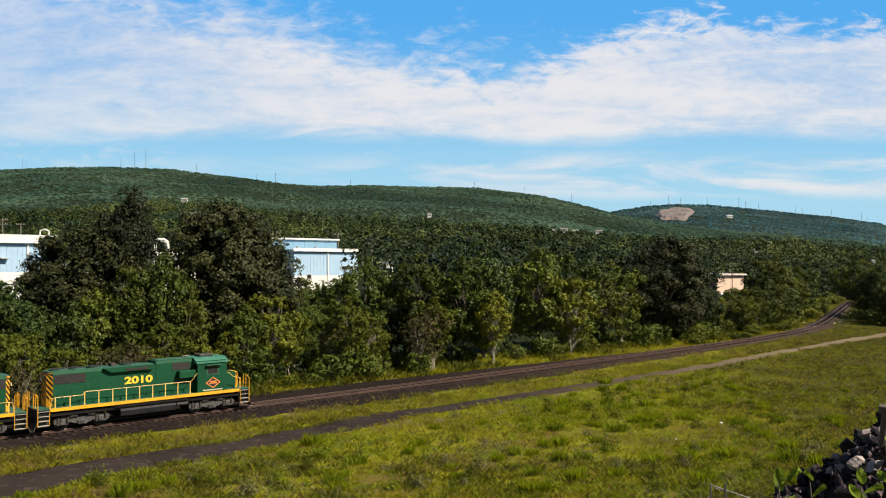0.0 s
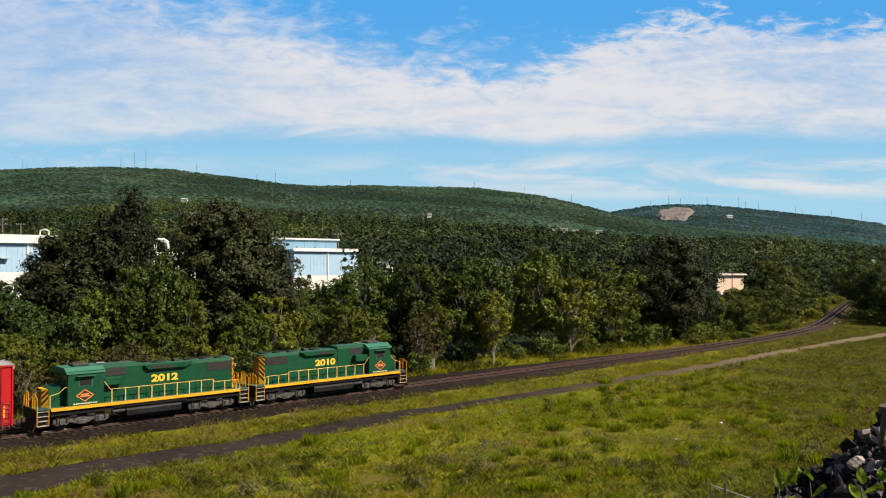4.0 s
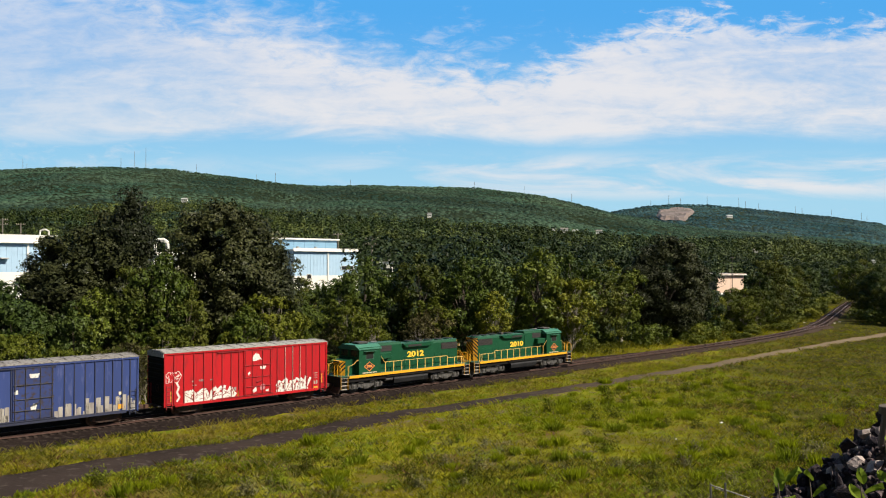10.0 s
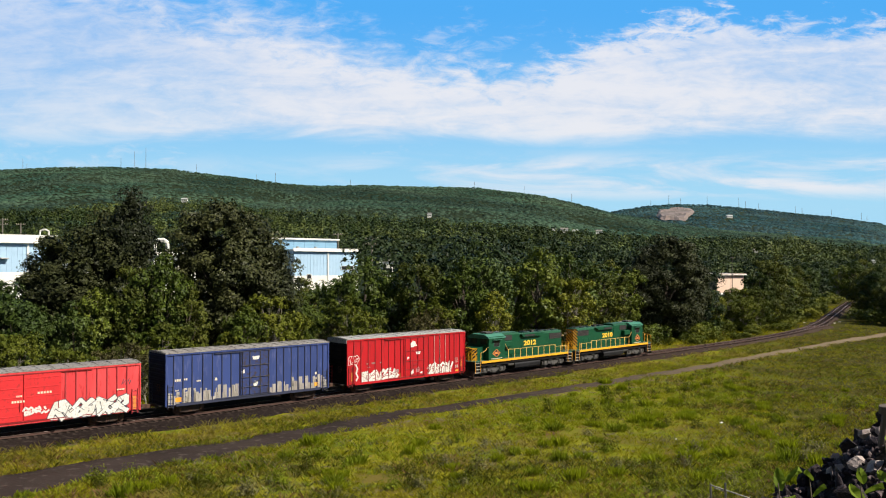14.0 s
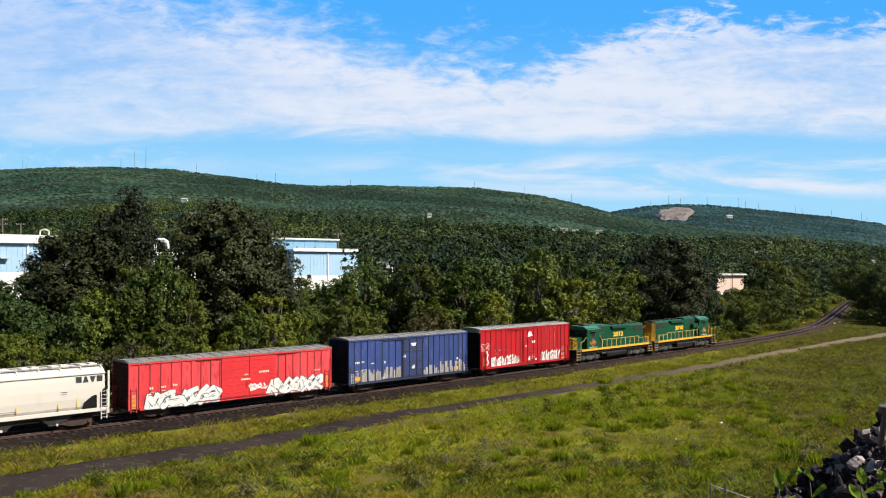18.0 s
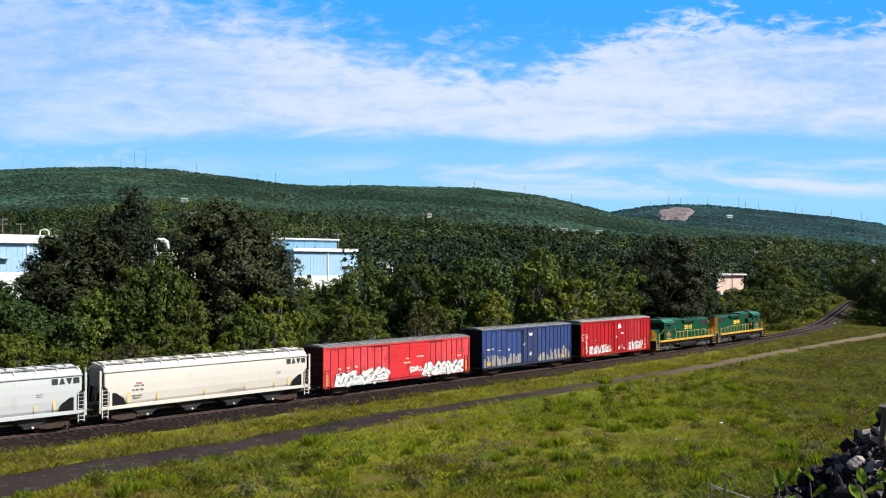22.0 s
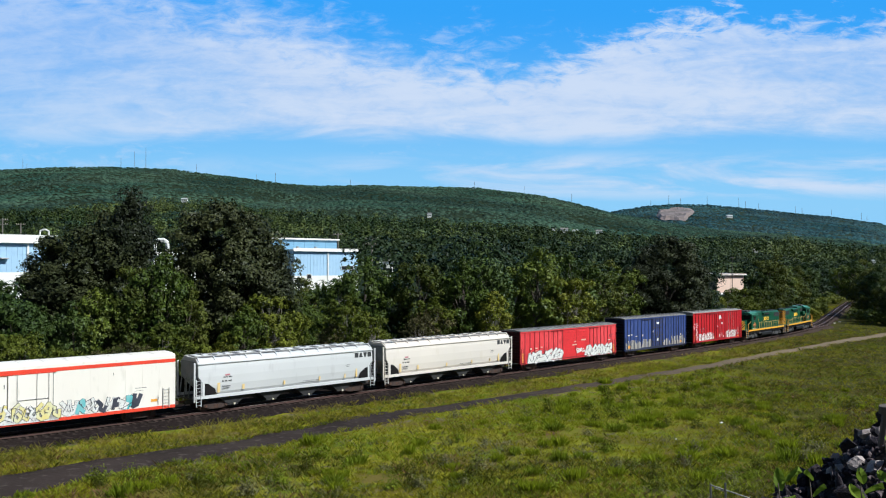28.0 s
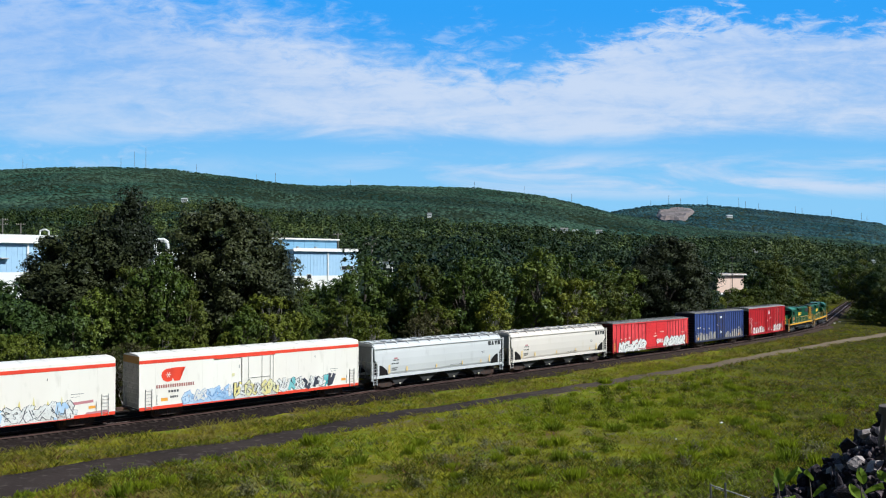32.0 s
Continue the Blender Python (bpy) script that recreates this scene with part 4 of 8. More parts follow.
def poly_plate(bm, pts, y, th=0.004):
    """A thin plate in the side plane from a closed outline (x, z); it faces the camera's side."""
    sg = -1 if y < 0 else 1
    a = [bm.verts.new((x, y, z)) for x, z in pts]
    b = [bm.verts.new((x, y + sg * th, z)) for x, z in pts]
    k = len(pts)
    for i in range(k):
        bm.faces.new((a[i], a[(i + 1) % k], b[(i + 1) % k], b[i]))
    f = bm.faces.new(b)
    bmesh.ops.triangulate(bm, faces=[f])


def plate(pts, y):
    """One painted shape as a mesh of its own."""
    bm = bmesh.new()
    poly_plate(bm, pts, y)
    return bm


def stroke(bm, pts, w, y, th=0.004):
    """A painted line of width w through points (x, z)."""
    for (xa, za), (xb, zb) in zip(pts, pts[1:]):
        d = math.hypot(xb - xa, zb - za) or 1
        nx, nz = -(zb - za) / d * w / 2, (xb - xa) / d * w / 2
        ex, ez = (xb - xa) / d * w * 0.25, (zb - za) / d * w * 0.25
        poly_plate(bm, [(xa + nx - ex, za + nz - ez), (xa - nx - ex, za - nz - ez), (xb - nx + ex, zb - nz + ez), (xb + nx + ex, zb + nz + ez)], y, th)


GLYPHS = ((((0.1, 0), (0.3, 0.8), (0.7, 1), (0.9, 0.6), (0.5, 0.35)), ((0.5, 0.35), (1.1, 0.1))),
          (((0, 0.9), (0.5, 0.6), (0.2, 0.3), (0.8, 0.05), (1.1, 0.4)),),
          (((0.9, 1), (0.3, 0.75), (0.05, 0.3), (0.4, 0), (0.9, 0.2), (0.6, 0.55)),),
          (((0, 0.1), (0.35, 0.95), (0.55, 0.25), (0.8, 0.9), (1.1, 0.6)),),
          (((0.1, 1), (0.2, 0.1), (0.75, 0.3), (0.95, 0.95)), ((0.2, 0.5), (0.9, 0.6))),
          (((0, 0.6), (0.4, 1), (0.95, 0.7), (0.7, 0.1), (0.2, 0.05), (0.35, 0.45), (0.8, 0.5)),))


def graffiti(parent, x0, x1, z0, z1, y, fill, line, letters, seed, slope=0.0, accents=(), haze=None, rim=0.07):
    """Sprayed lettering nobody can read: fat leaning strokes with outlines, over an uneven sprayed ground."""
    rng = random.Random(seed)
    w = (x1 - x0) / letters
    sg = -1 if y < 0 else 1
    if haze is not None:
        bm = bmesh.new()
        n = letters * 4
        top = [(x0 + (x1 - x0) * i / n, z0 + (z1 - z0) * rng.uniform(0.28, 0.72)) for i in range(n + 1)]
        poly_plate(bm, [(x0, z0 - 0.06), (x1, z0 - 0.06)] + top[::-1], y - sg * 0.004, 0.003)
        part("graffiti_ground", bm, haze, parent, "thin sprayed ground under the graffiti")
    for i in range(letters):
        bf, bl = bmesh.new(), bmesh.new()
        cx, cz = x0 + (i + 0.5) * w, (z0 + z1) / 2 + rng.uniform(-0.05, 0.05) + slope * i
        ww, hh, lean, turn = w * rng.uniform(0.95, 1.25), (z1 - z0) * rng.uniform(0.74, 0.98), rng.uniform(-0.1, 0.4), rng.uniform(-0.3, 0.3)
        thick = min(w * 0.46, (z1 - z0) * 0.28) * rng.uniform(0.8, 1.15)
        ct, sn = math.cos(turn), math.sin(turn)

        def spot(px, pz):
            ax, az = (px - 0.5 + lean * (pz - 0.5)) * ww, (pz - 0.5) * hh
            return cx + ax * ct - az * sn, max(z0 - 0.05, cz + ax * sn + az * ct)

        ma = accents[rng.randrange(len(accents))] if accents and rng.random() < 0.5 else fill
        k = 0
        for pl in GLYPHS[rng.randrange(len(GLYPHS))]:
            pts = [spot(px + rng.uniform(-0.08, 0.08), pz + rng.uniform(-0.06, 0.06)) for px, pz in pl]
            for p, q in zip(pts, pts[1:]):
                stroke(bl, [p, q], thick + 2 * rim, y + sg * (0.0006 * k + 0.002 * (i % 3)), 0.003)
                stroke(bf, [p, q], thick * rng.uniform(0.85, 1.1), y + sg * (0.012 + 0.0006 * k + 0.002 * (i % 3)), 0.003)
                k += 1
        for _ in range(2):
            p, q = spot(rng.uniform(0, 1), rng.uniform(0.1, 0.9)), spot(rng.uniform(-0.2, 1.2), rng.uniform(0, 1.05))
            stroke(bl, [p, q], 0.045, y + sg * (0.024 + 0.001 * (i % 5)), 0.003)
        o = part("graffiti_letter", bl, line, parent, "sprayed graffiti shape with its outline")
        part("graffiti_fill", bf, ma, o, "pale or coloured spray filling")


def wheel_mesh(r):
    bm = bmesh.new()
    rod(bm, (0, -0.72, 0), (0, 0.72, 0), 0.085, 8)
    for sg in (-1, 1):
        prism_pts = [(0.69, r + 0.025), (0.72, r + 0.025), (0.735, r), (0.84, r - 0.01), (0.84, r - 0.09), (0.78, r - 0.10), (0.77, 0.14), (0.86, 0.12), (0.86, 0.0)]
        ring = []
        seg = 20
        for y, q in prism_pts:
            ring.append([bm.verts.new((q * math.cos(2 * math.pi * i / seg), sg * y, q * math.sin(2 * math.pi * i / seg))) if q > 0 else None for i in range(seg)])
        for a, b in zip(ring, ring[1:]):
            for i in range(seg):
                j = (i + 1) % seg
                if b[0] is None:
                    continue
                bm.faces.new((a[i], a[j], b[j], b[i]))
        # lightening holes shown as raised ribs
        for k in range(3):
            t = 2 * math.pi * k / 3
            rod(bm, (0.14 * math.cos(t), sg * 0.785, 0.14 * math.sin(t)), ((r - 0.1) * math.cos(t), sg * 0.785, (r - 0.1) * math.sin(t)), 0.03, 4)
    return bm


def freight_truck(parent, x, proto):
    """Three-piece bogie: two side frames with springs and bearing adapters, a bolster and two wheelsets."""
    if proto:
        src = proto[0]
        for ob, loc in src:
            share(ob, parent, pose(x + loc, 0, 0))
        for sx in (-0.89, 0.89):
            w = share(proto[1], parent, pose(x + sx, 0, 0.46))
            WHEELS.append((w, x + sx, 0.46))
        return proto
    made = []
    for sg in (-1, 1):
        bm = bmesh.new()
        y0, y1 = sorted((sg * 0.93, sg * 1.08))
        prism(bm, [(-1.12, 0.62), (-1.12, 0.34), (-0.95, 0.34), (-0.42, 0.20), (0.42, 0.20), (0.95, 0.34), (1.12, 0.34), (1.12, 0.62), (0.62, 0.78), (-0.62, 0.78)], y0, y1, "y")
        made.append((part("side_frame", bm, M["truck_brown"], parent), 0))
        for sx in (-0.14, 0.0, 0.14):
            made.append((part("spring", rod(bmesh.new(), (sx, sg * 1.04, 0.26), (sx, sg * 1.04, 0.56), 0.065, 8), M["rust"], parent), 0))
        for sx in (-0.89, 0.89):
            bm = rod(bmesh.new(), (sx, sg * 0.9, 0.46), (sx, sg * 1.14, 0.46), 0.12, 10)
            made.append((part("bearing_cap", bm, M["rust"], parent), 0))
    made.append((part("bolster", bx(-0.2, 0.2, -1.0, 1.0, 0.48, 0.78), M["grime"], parent), 0))
    for o, _ in made:
        o.matrix_basis = pose(x, 0, 0)
    w = None
    for sx in (-0.89, 0.89):
        w = part("wheelset", wheel_mesh(0.46), M["rust"], parent) if w is None else share(w, parent, pose(0, 0, 0))
        w.matrix_basis = pose(x + sx, 0, 0.46)
        WHEELS.append((w, x + sx, 0.46))
    return made, w


PROTO = {}


def freight_gear(parent, L, tc):
    """Trucks, centre sill, couplers, brake gear under a freight car."""
    for x in (-tc, tc):
        PROTO["truck"] = freight_truck(parent, x, PROTO.get("truck"))
    part("centre_sill", bx(-L / 2 - 0.1, L / 2 + 0.1, -0.25, 0.25, 0.66, 0.95), M["grime"], parent)
    for sg in (-1, 1):
        bm = box(bmesh.new(), sg * L / 2 if sg > 0 else -L / 2 - 0.85, L / 2 + 0.85 if sg > 0 else -L / 2, -0.09, 0.09, 0.78, 0.95)
        box(bm, *sorted((sg * (L / 2 + 0.62), sg * (L / 2 + 0.98))), -0.17, 0.17, 0.70, 1.02, 0.03)
        part("coupler", bm, M["rust"], parent)
        bm = bmesh.new()
        pts = [(sg * (L / 2 + 0.1), -0.35, 0.72), (sg * (L / 2 + 0.5), -0.38, 0.42), (sg * (L / 2 + 0.9), -0.2, 0.38)]
        for a, b in zip(pts, pts[1:]):
            rod(bm, a, b, 0.03, 5)
        part("air_hose", bm, M["black"], parent)
    part("brake_reservoir", rod(bmesh.new(), (-1.2, 0.7, 0.72), (0.4, 0.7, 0.72), 0.2, 10), M["grime"], parent)
    bm = rod(bmesh.new(), (-tc + 1.3, -0.55, 0.62), (tc - 1.3, -0.55, 0.62), 0.03, 5)
    part("brake_rod", bm, M["grime"], parent)


def ladder(parent, x, w, y, z0, z1, rungs, material, name="ladder"):
    bm = bmesh.new()
    sg = -1 if y < 0 else 1
    for a in (x - w / 2, x + w / 2):
        box(bm, a - 0.025, a + 0.025, *sorted((y, y + sg * 0.06)), z0, z1)
    for i in range(rungs):
        z = z0 + (i + 0.5) * (z1 - z0) / rungs
        rod(bm, (x - w / 2, y + sg * 0.05, z), (x + w / 2, y + sg * 0.05, z), 0.018, 5)
    return part(name, bm, material, parent)


def end_ladder(parent, x, y, w, z0, z1, rungs, material):
    bm = bmesh.new()
    sg = -1 if x < 0 else 1
    for i in range(rungs):
        z = z0 + (i + 0.5) * (z1 - z0) / rungs
        rod(bm, (x + sg * 0.06, y - w / 2, z), (x + sg * 0.06, y + w / 2, z), 0.02, 5)
    for a in (y - w / 2, y + w / 2):
        box(bm, *sorted((x, x + sg * 0.07)), a - 0.02, a + 0.02, z0, z1)
    part("end_ladder", bm, material, parent)


def boxcar(label, uf, ur, top, bottom, paint, rib, roof, door, ribs, post_w=0.09, roof_ribs=16, end_top=None, end=None, sill=None):
    """Boxcar: side sheets with posts, side sill, corrugated ends, ribbed roof, doors, ladders and running gear."""
    L = uf - ur
    c = thing("boxcar", label, "boxcar", group="freight cars of the train")
    CARS[c] = ((uf + ur) / 2, L / 2 - 2.3)
    h, w = L / 2, 1.47
    part("body", bx(-h, h, -w, w, bottom + 0.12, top - 0.02), paint, c)
    # roof: shallow gable with ribs and eave
    bm = prism(bmesh.new(), [(-w - 0.09, top - 0.03), (-w - 0.09, top + 0.03), (-0.7, top + 0.13), (0.7, top + 0.13), (w + 0.09, top + 0.03), (w + 0.09, top - 0.03)], -h - 0.04, h + 0.04)
    r = part("roof", bm, roof, c)
    for i in range(roof_ribs + 1):
        x = -h + 0.05 + (L - 0.1) * i / roof_ribs
        bm = prism(bmesh.new(), [(-w - 0.06, top + 0.032), (-0.7, top + 0.132), (0.7, top + 0.132), (w + 0.06, top + 0.032), (w + 0.06, top + 0.062), (0.7, top + 0.172), (-0.7, top + 0.172), (-w - 0.06, top + 0.062)], x - 0.035, x + 0.035)
        part("roof_rib", bm, roof, r)
    for sg in (-1, 1):
        ys = sorted((sg * w, sg * (w + 0.075)))
        part("top_chord", bx(-h, h, *ys, top - 0.16, top - 0.035), paint, c)
        part("side_sill", bx(-h + 0.9, h - 0.9, *sorted((sg * w, sg * (w + 0.055))), bottom, bottom + 0.22), sill or paint, c)
        for i, x in enumerate(ribs):
            if sg < 0 or i % 2 == 0:
                part("side_post", bx(x - post_w / 2, x + post_w / 2, *sorted((sg * (w - 0.01), sg * (w + 0.06))), bottom + 0.2, top - 0.16, bevel=0.012), rib, c)
        for x in (-h + 0.035, h - 0.035):
            part("corner_post", bx(x - 0.05, x + 0.05, *sorted((sg * (w - 0.05), sg * (w + 0.078))), bottom + 0.05, top - 0.03), paint, c)
        for ex in (-1, 1):
            x = ex * (h - 0.42)
            ladder(c, x, 0.45, sg * (w + 0.01), bottom - 0.15, bottom + 1.75, 6, rib)
    for ex in (-1, 1):
        # corrugated end
        bm = bmesh.new()
        k = 11
        for i in range(k):
            z = bottom + 0.35 + (top - bottom - 0.6) * i / (k - 1)
            prism(bm, [(ex * (h - 0.01), z - 0.12), (ex * (h + 0.07), z - 0.05), (ex * (h + 0.07), z + 0.05), (ex * (h - 0.01), z + 0.12)], -w + 0.08, w - 0.08, "y")
        part("end_corrugation", bm, end, c)
        part("end_sheet", bx(*sorted((ex * (h - 0.02), ex * (h + 0.012))), -w + 0.04, w - 0.04, bottom + 0.13, top - 0.04), end, c)
        if end_top is not None:
            part("end_cap", bx(*sorted((ex * (h - 0.01), ex * (h + 0.09))), -w - 0.02, w + 0.02, top - 0.34, top - 0.035), end_top, c)
        end_ladder(c, ex * (h + 0.05), ex * -0.95, 0.45, bottom, bottom + 1.8, 6, rib)
        part("crossover_step", bx(*sorted((ex * (h + 0.02), ex * (h + 0.34))), -1.2, 1.2, bottom + 0.1, bottom + 0.14), M["grime"], c)
        wheel = bmesh.new()
        if ex < 0:
            for i in range(12):
                a, b = 2 * math.pi * i / 12, 2 * math.pi * (i + 1) / 12
                rod(wheel, (-h - 0.16, -0.6 + 0.28 * math.cos(a), 2.3 + 0.28 * math.sin(a)), (-h - 0.16, -0.6 + 0.28 * math.cos(b), 2.3 + 0.28 * math.sin(b)), 0.02, 4)
            rod(wheel, (-h, -0.6, 2.3), (-h - 0.16, -0.6, 2.3), 0.04, 6)
            part("hand_brake_wheel", wheel, M["rust"], c)
        else:
            wheel.free()
    freight_gear(c, L, L / 2 - 2.3)
    door(c, w, top, bottom, -1)
    door(c, w, top, bottom, 1)
    return c, w


def plug_door(x0, x1, paint, rib, bar):
    """Single plug door with its locking bars and rails."""
    def build(c, w, top, bottom, sg):
        y = sg * (w + 0.02)
        d = part("plug_door", bx(x0, x1, *sorted((sg * (w - 0.01), sg * (w + 0.07))), bottom + 0.3, top - 0.30, bevel=0.02), paint, c)
        for z in (bottom + 0.24, top - 0.26):
            part("door_rail", bx(x0 - 2.4, x1 + 0.15, *sorted((sg * w, sg * (w + 0.10))), z - 0.04, z + 0.04), rib, c)
        yb = sg * (w + 0.11)
        for f in (0.05, 0.30, 0.66, 0.95):
            x = x0 + (x1 - x0) * f
            part("locking_bar", rod(bmesh.new(), (x, yb, bottom + 0.25), (x, yb, top - 0.28), 0.028, 6), bar, d)
        for z in (bottom + 0.95, bottom + 1.75, bottom + 2.75):
            part("cross_bar", rod(bmesh.new(), (x0 + 0.05, yb, z), (x1 - 0.05, yb, z), 0.026, 6), bar, d)
        bm = rod(bmesh.new(), (x0 + (x1 - x0) * 0.45, yb + sg * 0.04, bottom + 1.3), (x0 + (x1 - x0) * 0.62, yb + sg * 0.04, bottom + 1.45), 0.035, 6)
        part("door_handle", bm, bar, d)
    return build


def double_door(x0, x1, paint, rib):
    """Two sliding doors meeting in the middle, with pressed horizontal ribs."""
    def build(c, w, top, bottom, sg):
        mid = (x0 + x1) / 2
        for a, b in ((x0, mid - 0.02), (mid + 0.02, x1)):
            d = part("sliding_door", bx(a, b, *sorted((sg * (w - 0.01), sg * (w + 0.085))), bottom + 0.22, top - 0.22, bevel=0.02), paint, c)
            for i in range(5):
                z = bottom + 0.6 + (top - bottom - 1.1) * i / 4
                part("door_rib", bx(a + 0.12, b - 0.12, *sorted((sg * (w + 0.08), sg * (w + 0.105))), z - 0.03, z + 0.03, bevel=0.01), paint, d)
            part("door_handle", rod(bmesh.new(), (b - 0.2, sg * (w + 0.13), bottom + 0.9), (b - 0.2, sg * (w + 0.13), bottom + 1.5), 0.025, 6), rib, d)
        for z in (bottom + 0.17, top - 0.18):
            part("door_rail", bx(x0 - 2.2, x1 + 2.2, *sorted((sg * w, sg * (w + 0.11))), z - 0.035, z + 0.035), rib, c)
    return build


def patches(parent, spec, y, material, name="paint_patch", label=""):
    """Small rectangles of paint, reflectors and stencils: (x0, x1, z0, z1) each."""
    if name == "stencil":
        rows = []
        for x0, x1, z0, z1 in spec:
            n = max(1, round((x1 - x0) / (0.75 * (z1 - z0)))) if z1 - z0 > 0.08 else 1
            n = min(n, 5)
            wd = (x1 - x0) / n
            rows += [(x0 + i * wd, x0 + (i + 0.68) * wd, z0, z1 - 0.25 * (z1 - z0) * (z1 - z0 > 0.08)) for i in range(n)]
        spec = rows
    for x0, x1, z0, z1 in spec:
        part(name, bx(x0, x1, *sorted((y, y * 1.0035)), z0, z1), material, parent, label)


# bright red boxcar
L = 15.36
def along(fr, L):
    return [(f - 0.5) * L for f in fr]


ribs_a = along((0.053, 0.107, 0.163, 0.218, 0.270, 0.325, 0.378, 0.425, 0.665, 0.715, 0.765, 0.815, 0.858, 0.90, 0.952), L)
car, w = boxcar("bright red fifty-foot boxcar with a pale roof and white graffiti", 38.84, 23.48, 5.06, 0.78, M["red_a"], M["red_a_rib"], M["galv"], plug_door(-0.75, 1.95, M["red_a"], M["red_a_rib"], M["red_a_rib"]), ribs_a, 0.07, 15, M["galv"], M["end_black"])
NY = -(w + 0.012)
graffiti(car, -5.9, -1.5, 0.95, 2.0, NY, M["spray_white"], M["red_a_rib"], 8, 5, haze=M["spray_white"], rim=0.03)
graffiti(car, 2.45, 5.7, 0.98, 2.1, NY, M["spray_white"], M["red_a_rib"], 7, 6, haze=M["spray_white"], rim=0.03)
graffiti(car, -7.5, -6.4, 2.75, 3.5, NY, M["red_a"], M["spray_white"], 3, 7, rim=0.045)
bm = bmesh.new()
stroke(bm, [(-6.7, 2.8), (-6.45, 2.3), (-6.6, 1.9), (-6.4, 1.5), (-6.6, 1.2)], 0.16, NY)
part("graffiti", bm, M["spray_white"], car, "drip of white spray paint")
for pts in ([(0.05, 3.85), (0.12, 4.25), (0.35, 4.5), (0.7, 4.45), (0.8, 4.2), (1.0, 3.95), (0.75, 3.98), (0.5, 3.9)],
            [(0.85, 3.15), (0.8, 3.4), (1.4, 3.4), (1.3, 3.12)],
            [(0.2, 1.2), (0.1, 1.4), (0.45, 1.75), (0.5, 1.3)],
            [(-0.3, 2.7), (-0.35, 2.9), (-0.15, 3.0), (-0.1, 2.85)],
            [(1.35, 1.2), (1.35, 1.35), (1.65, 1.4), (1.65, 1.2)]):
    part("graffiti", plate(pts, -(w + 0.075)), M["spray_white"], car, "white sprayed scrawl on the door")
bm = bmesh.new()
poly_plate(bm, [(0.85, 1.35), (0.8, 1.75), (1.1, 1.9), (1.3, 1.75), (1.25, 1.4)], -(w + 0.075))
part("graffiti", bm, M["spray_pink"], car, "pink sprayed blot on the door")
patches(car, [(-7.15, -7.0, 1.2, 2.05), (-1.25, -1.1, 0.95, 1.5), (7.05, 7.2, 1.35, 2.2), (6.3, 6.75, 0.95, 1.15)], NY, M["amber"], "reflector", "amber reflective strip")
patches(car, [(6.3, 6.75, 1.35, 1.75), (6.32, 6.7, 1.9, 2.0), (6.32, 6.7, 2.1, 2.2), (6.32, 6.7, 2.3, 2.4), (-1.9, -1.3, 1.55, 1.95), (-5.35, -5.15, 2.6, 2.75), (-4.75, -4.3, 2.6, 2.8), (-3.75, -3.5, 2.6, 2.75), (-5.3, -4.9, 2.3, 2.38)], NY, M["rust_patch"], "stencil", "grey stencil panels")
patches(car, [(x - 0.02, x + 0.02, 1.2, 4.85) for x in along((0.715, 0.765, 0.815), L)], -(w + 0.062), M["rust_patch"], "scratch", "pale weathered streaks on the posts")

# blue boxcar
L = 15.47
ribs_b = along((0.044, 0.095, 0.145, 0.205, 0.26, 0.315, 0.368, 0.42, 0.65, 0.695, 0.745, 0.79, 0.835, 0.875, 0.92, 0.96), L)
# The sill takes the dark post blue: shade along the bottom put into paint.
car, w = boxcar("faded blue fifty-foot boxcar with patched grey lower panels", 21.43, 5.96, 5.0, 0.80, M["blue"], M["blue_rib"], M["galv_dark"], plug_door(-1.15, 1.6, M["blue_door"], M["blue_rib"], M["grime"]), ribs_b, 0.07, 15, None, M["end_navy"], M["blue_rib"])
NY = -(w + 0.012)
prng = random.Random(3)
spec = []
for x in along((0.02, 0.07, 0.12, 0.16, 0.185, 0.225, 0.24, 0.285, 0.335, 0.385, 0.40, 0.67, 0.715, 0.765, 0.81, 0.85, 0.90, 0.935, 0.965, 0.985), L):
    z = 0.98
    wd = prng.uniform(0.10, 0.26)
    spec.append((x - wd, x + wd * 0.6, z, z + prng.uniform(0.5, 1.25)))
for i in range(46):
    x = along((0.03 + 0.94 * i / 45,), L)[0] + prng.uniform(-0.1, 0.1)
    if -1.3 < x < 1.75:
        continue
    wd, zz = prng.uniform(0.05, 0.15), 0.96
    spec.append((x - wd, x + wd, zz, zz + prng.uniform(0.3, 1.25)))
patches(car, spec, NY, M["rust_patch"], "paint_patch", "pale grey primer patches")
patches(car, [(-6.9, -6.4, 1.15, 1.5), (6.2, 6.6, 1.15, 1.5)], NY * 1.008, M["amber"], "reflector", "yellow inspection panel")
patches(car, [(-6.95, -6.4, 2.75, 3.0), (-6.2, -5.85, 2.8, 3.0), (-6.9, -6.6, 2.0, 2.15), (-6.2, -5.9, 2.05, 2.2), (-3.5, -3.2, 2.55, 2.85), (-5.1, -4.7, 2.6, 2.75), (6.2, 6.6, 1.75, 2.05), (6.25, 6.55, 2.2, 2.5)], NY, M["cream"], "stencil", "pale unreadable stencils")
for pts in ([(0.0, 4.0), (-0.1, 4.3), (0.1, 4.3), (0.25, 4.24), (0.45, 4.3), (0.62, 4.3), (0.5, 4.0)],
            [(0.05, 1.75), (0.0, 1.95), (0.2, 2.2), (0.45, 2.1), (0.35, 1.7)],
            [(-1.05, 2.9), (-1.1, 3.1), (-0.85, 3.25), (-0.8, 2.95)]):
    part("graffiti", plate(pts, -(w + 0.075)), M["spray_white"], car, "white sprayed marks on the door")

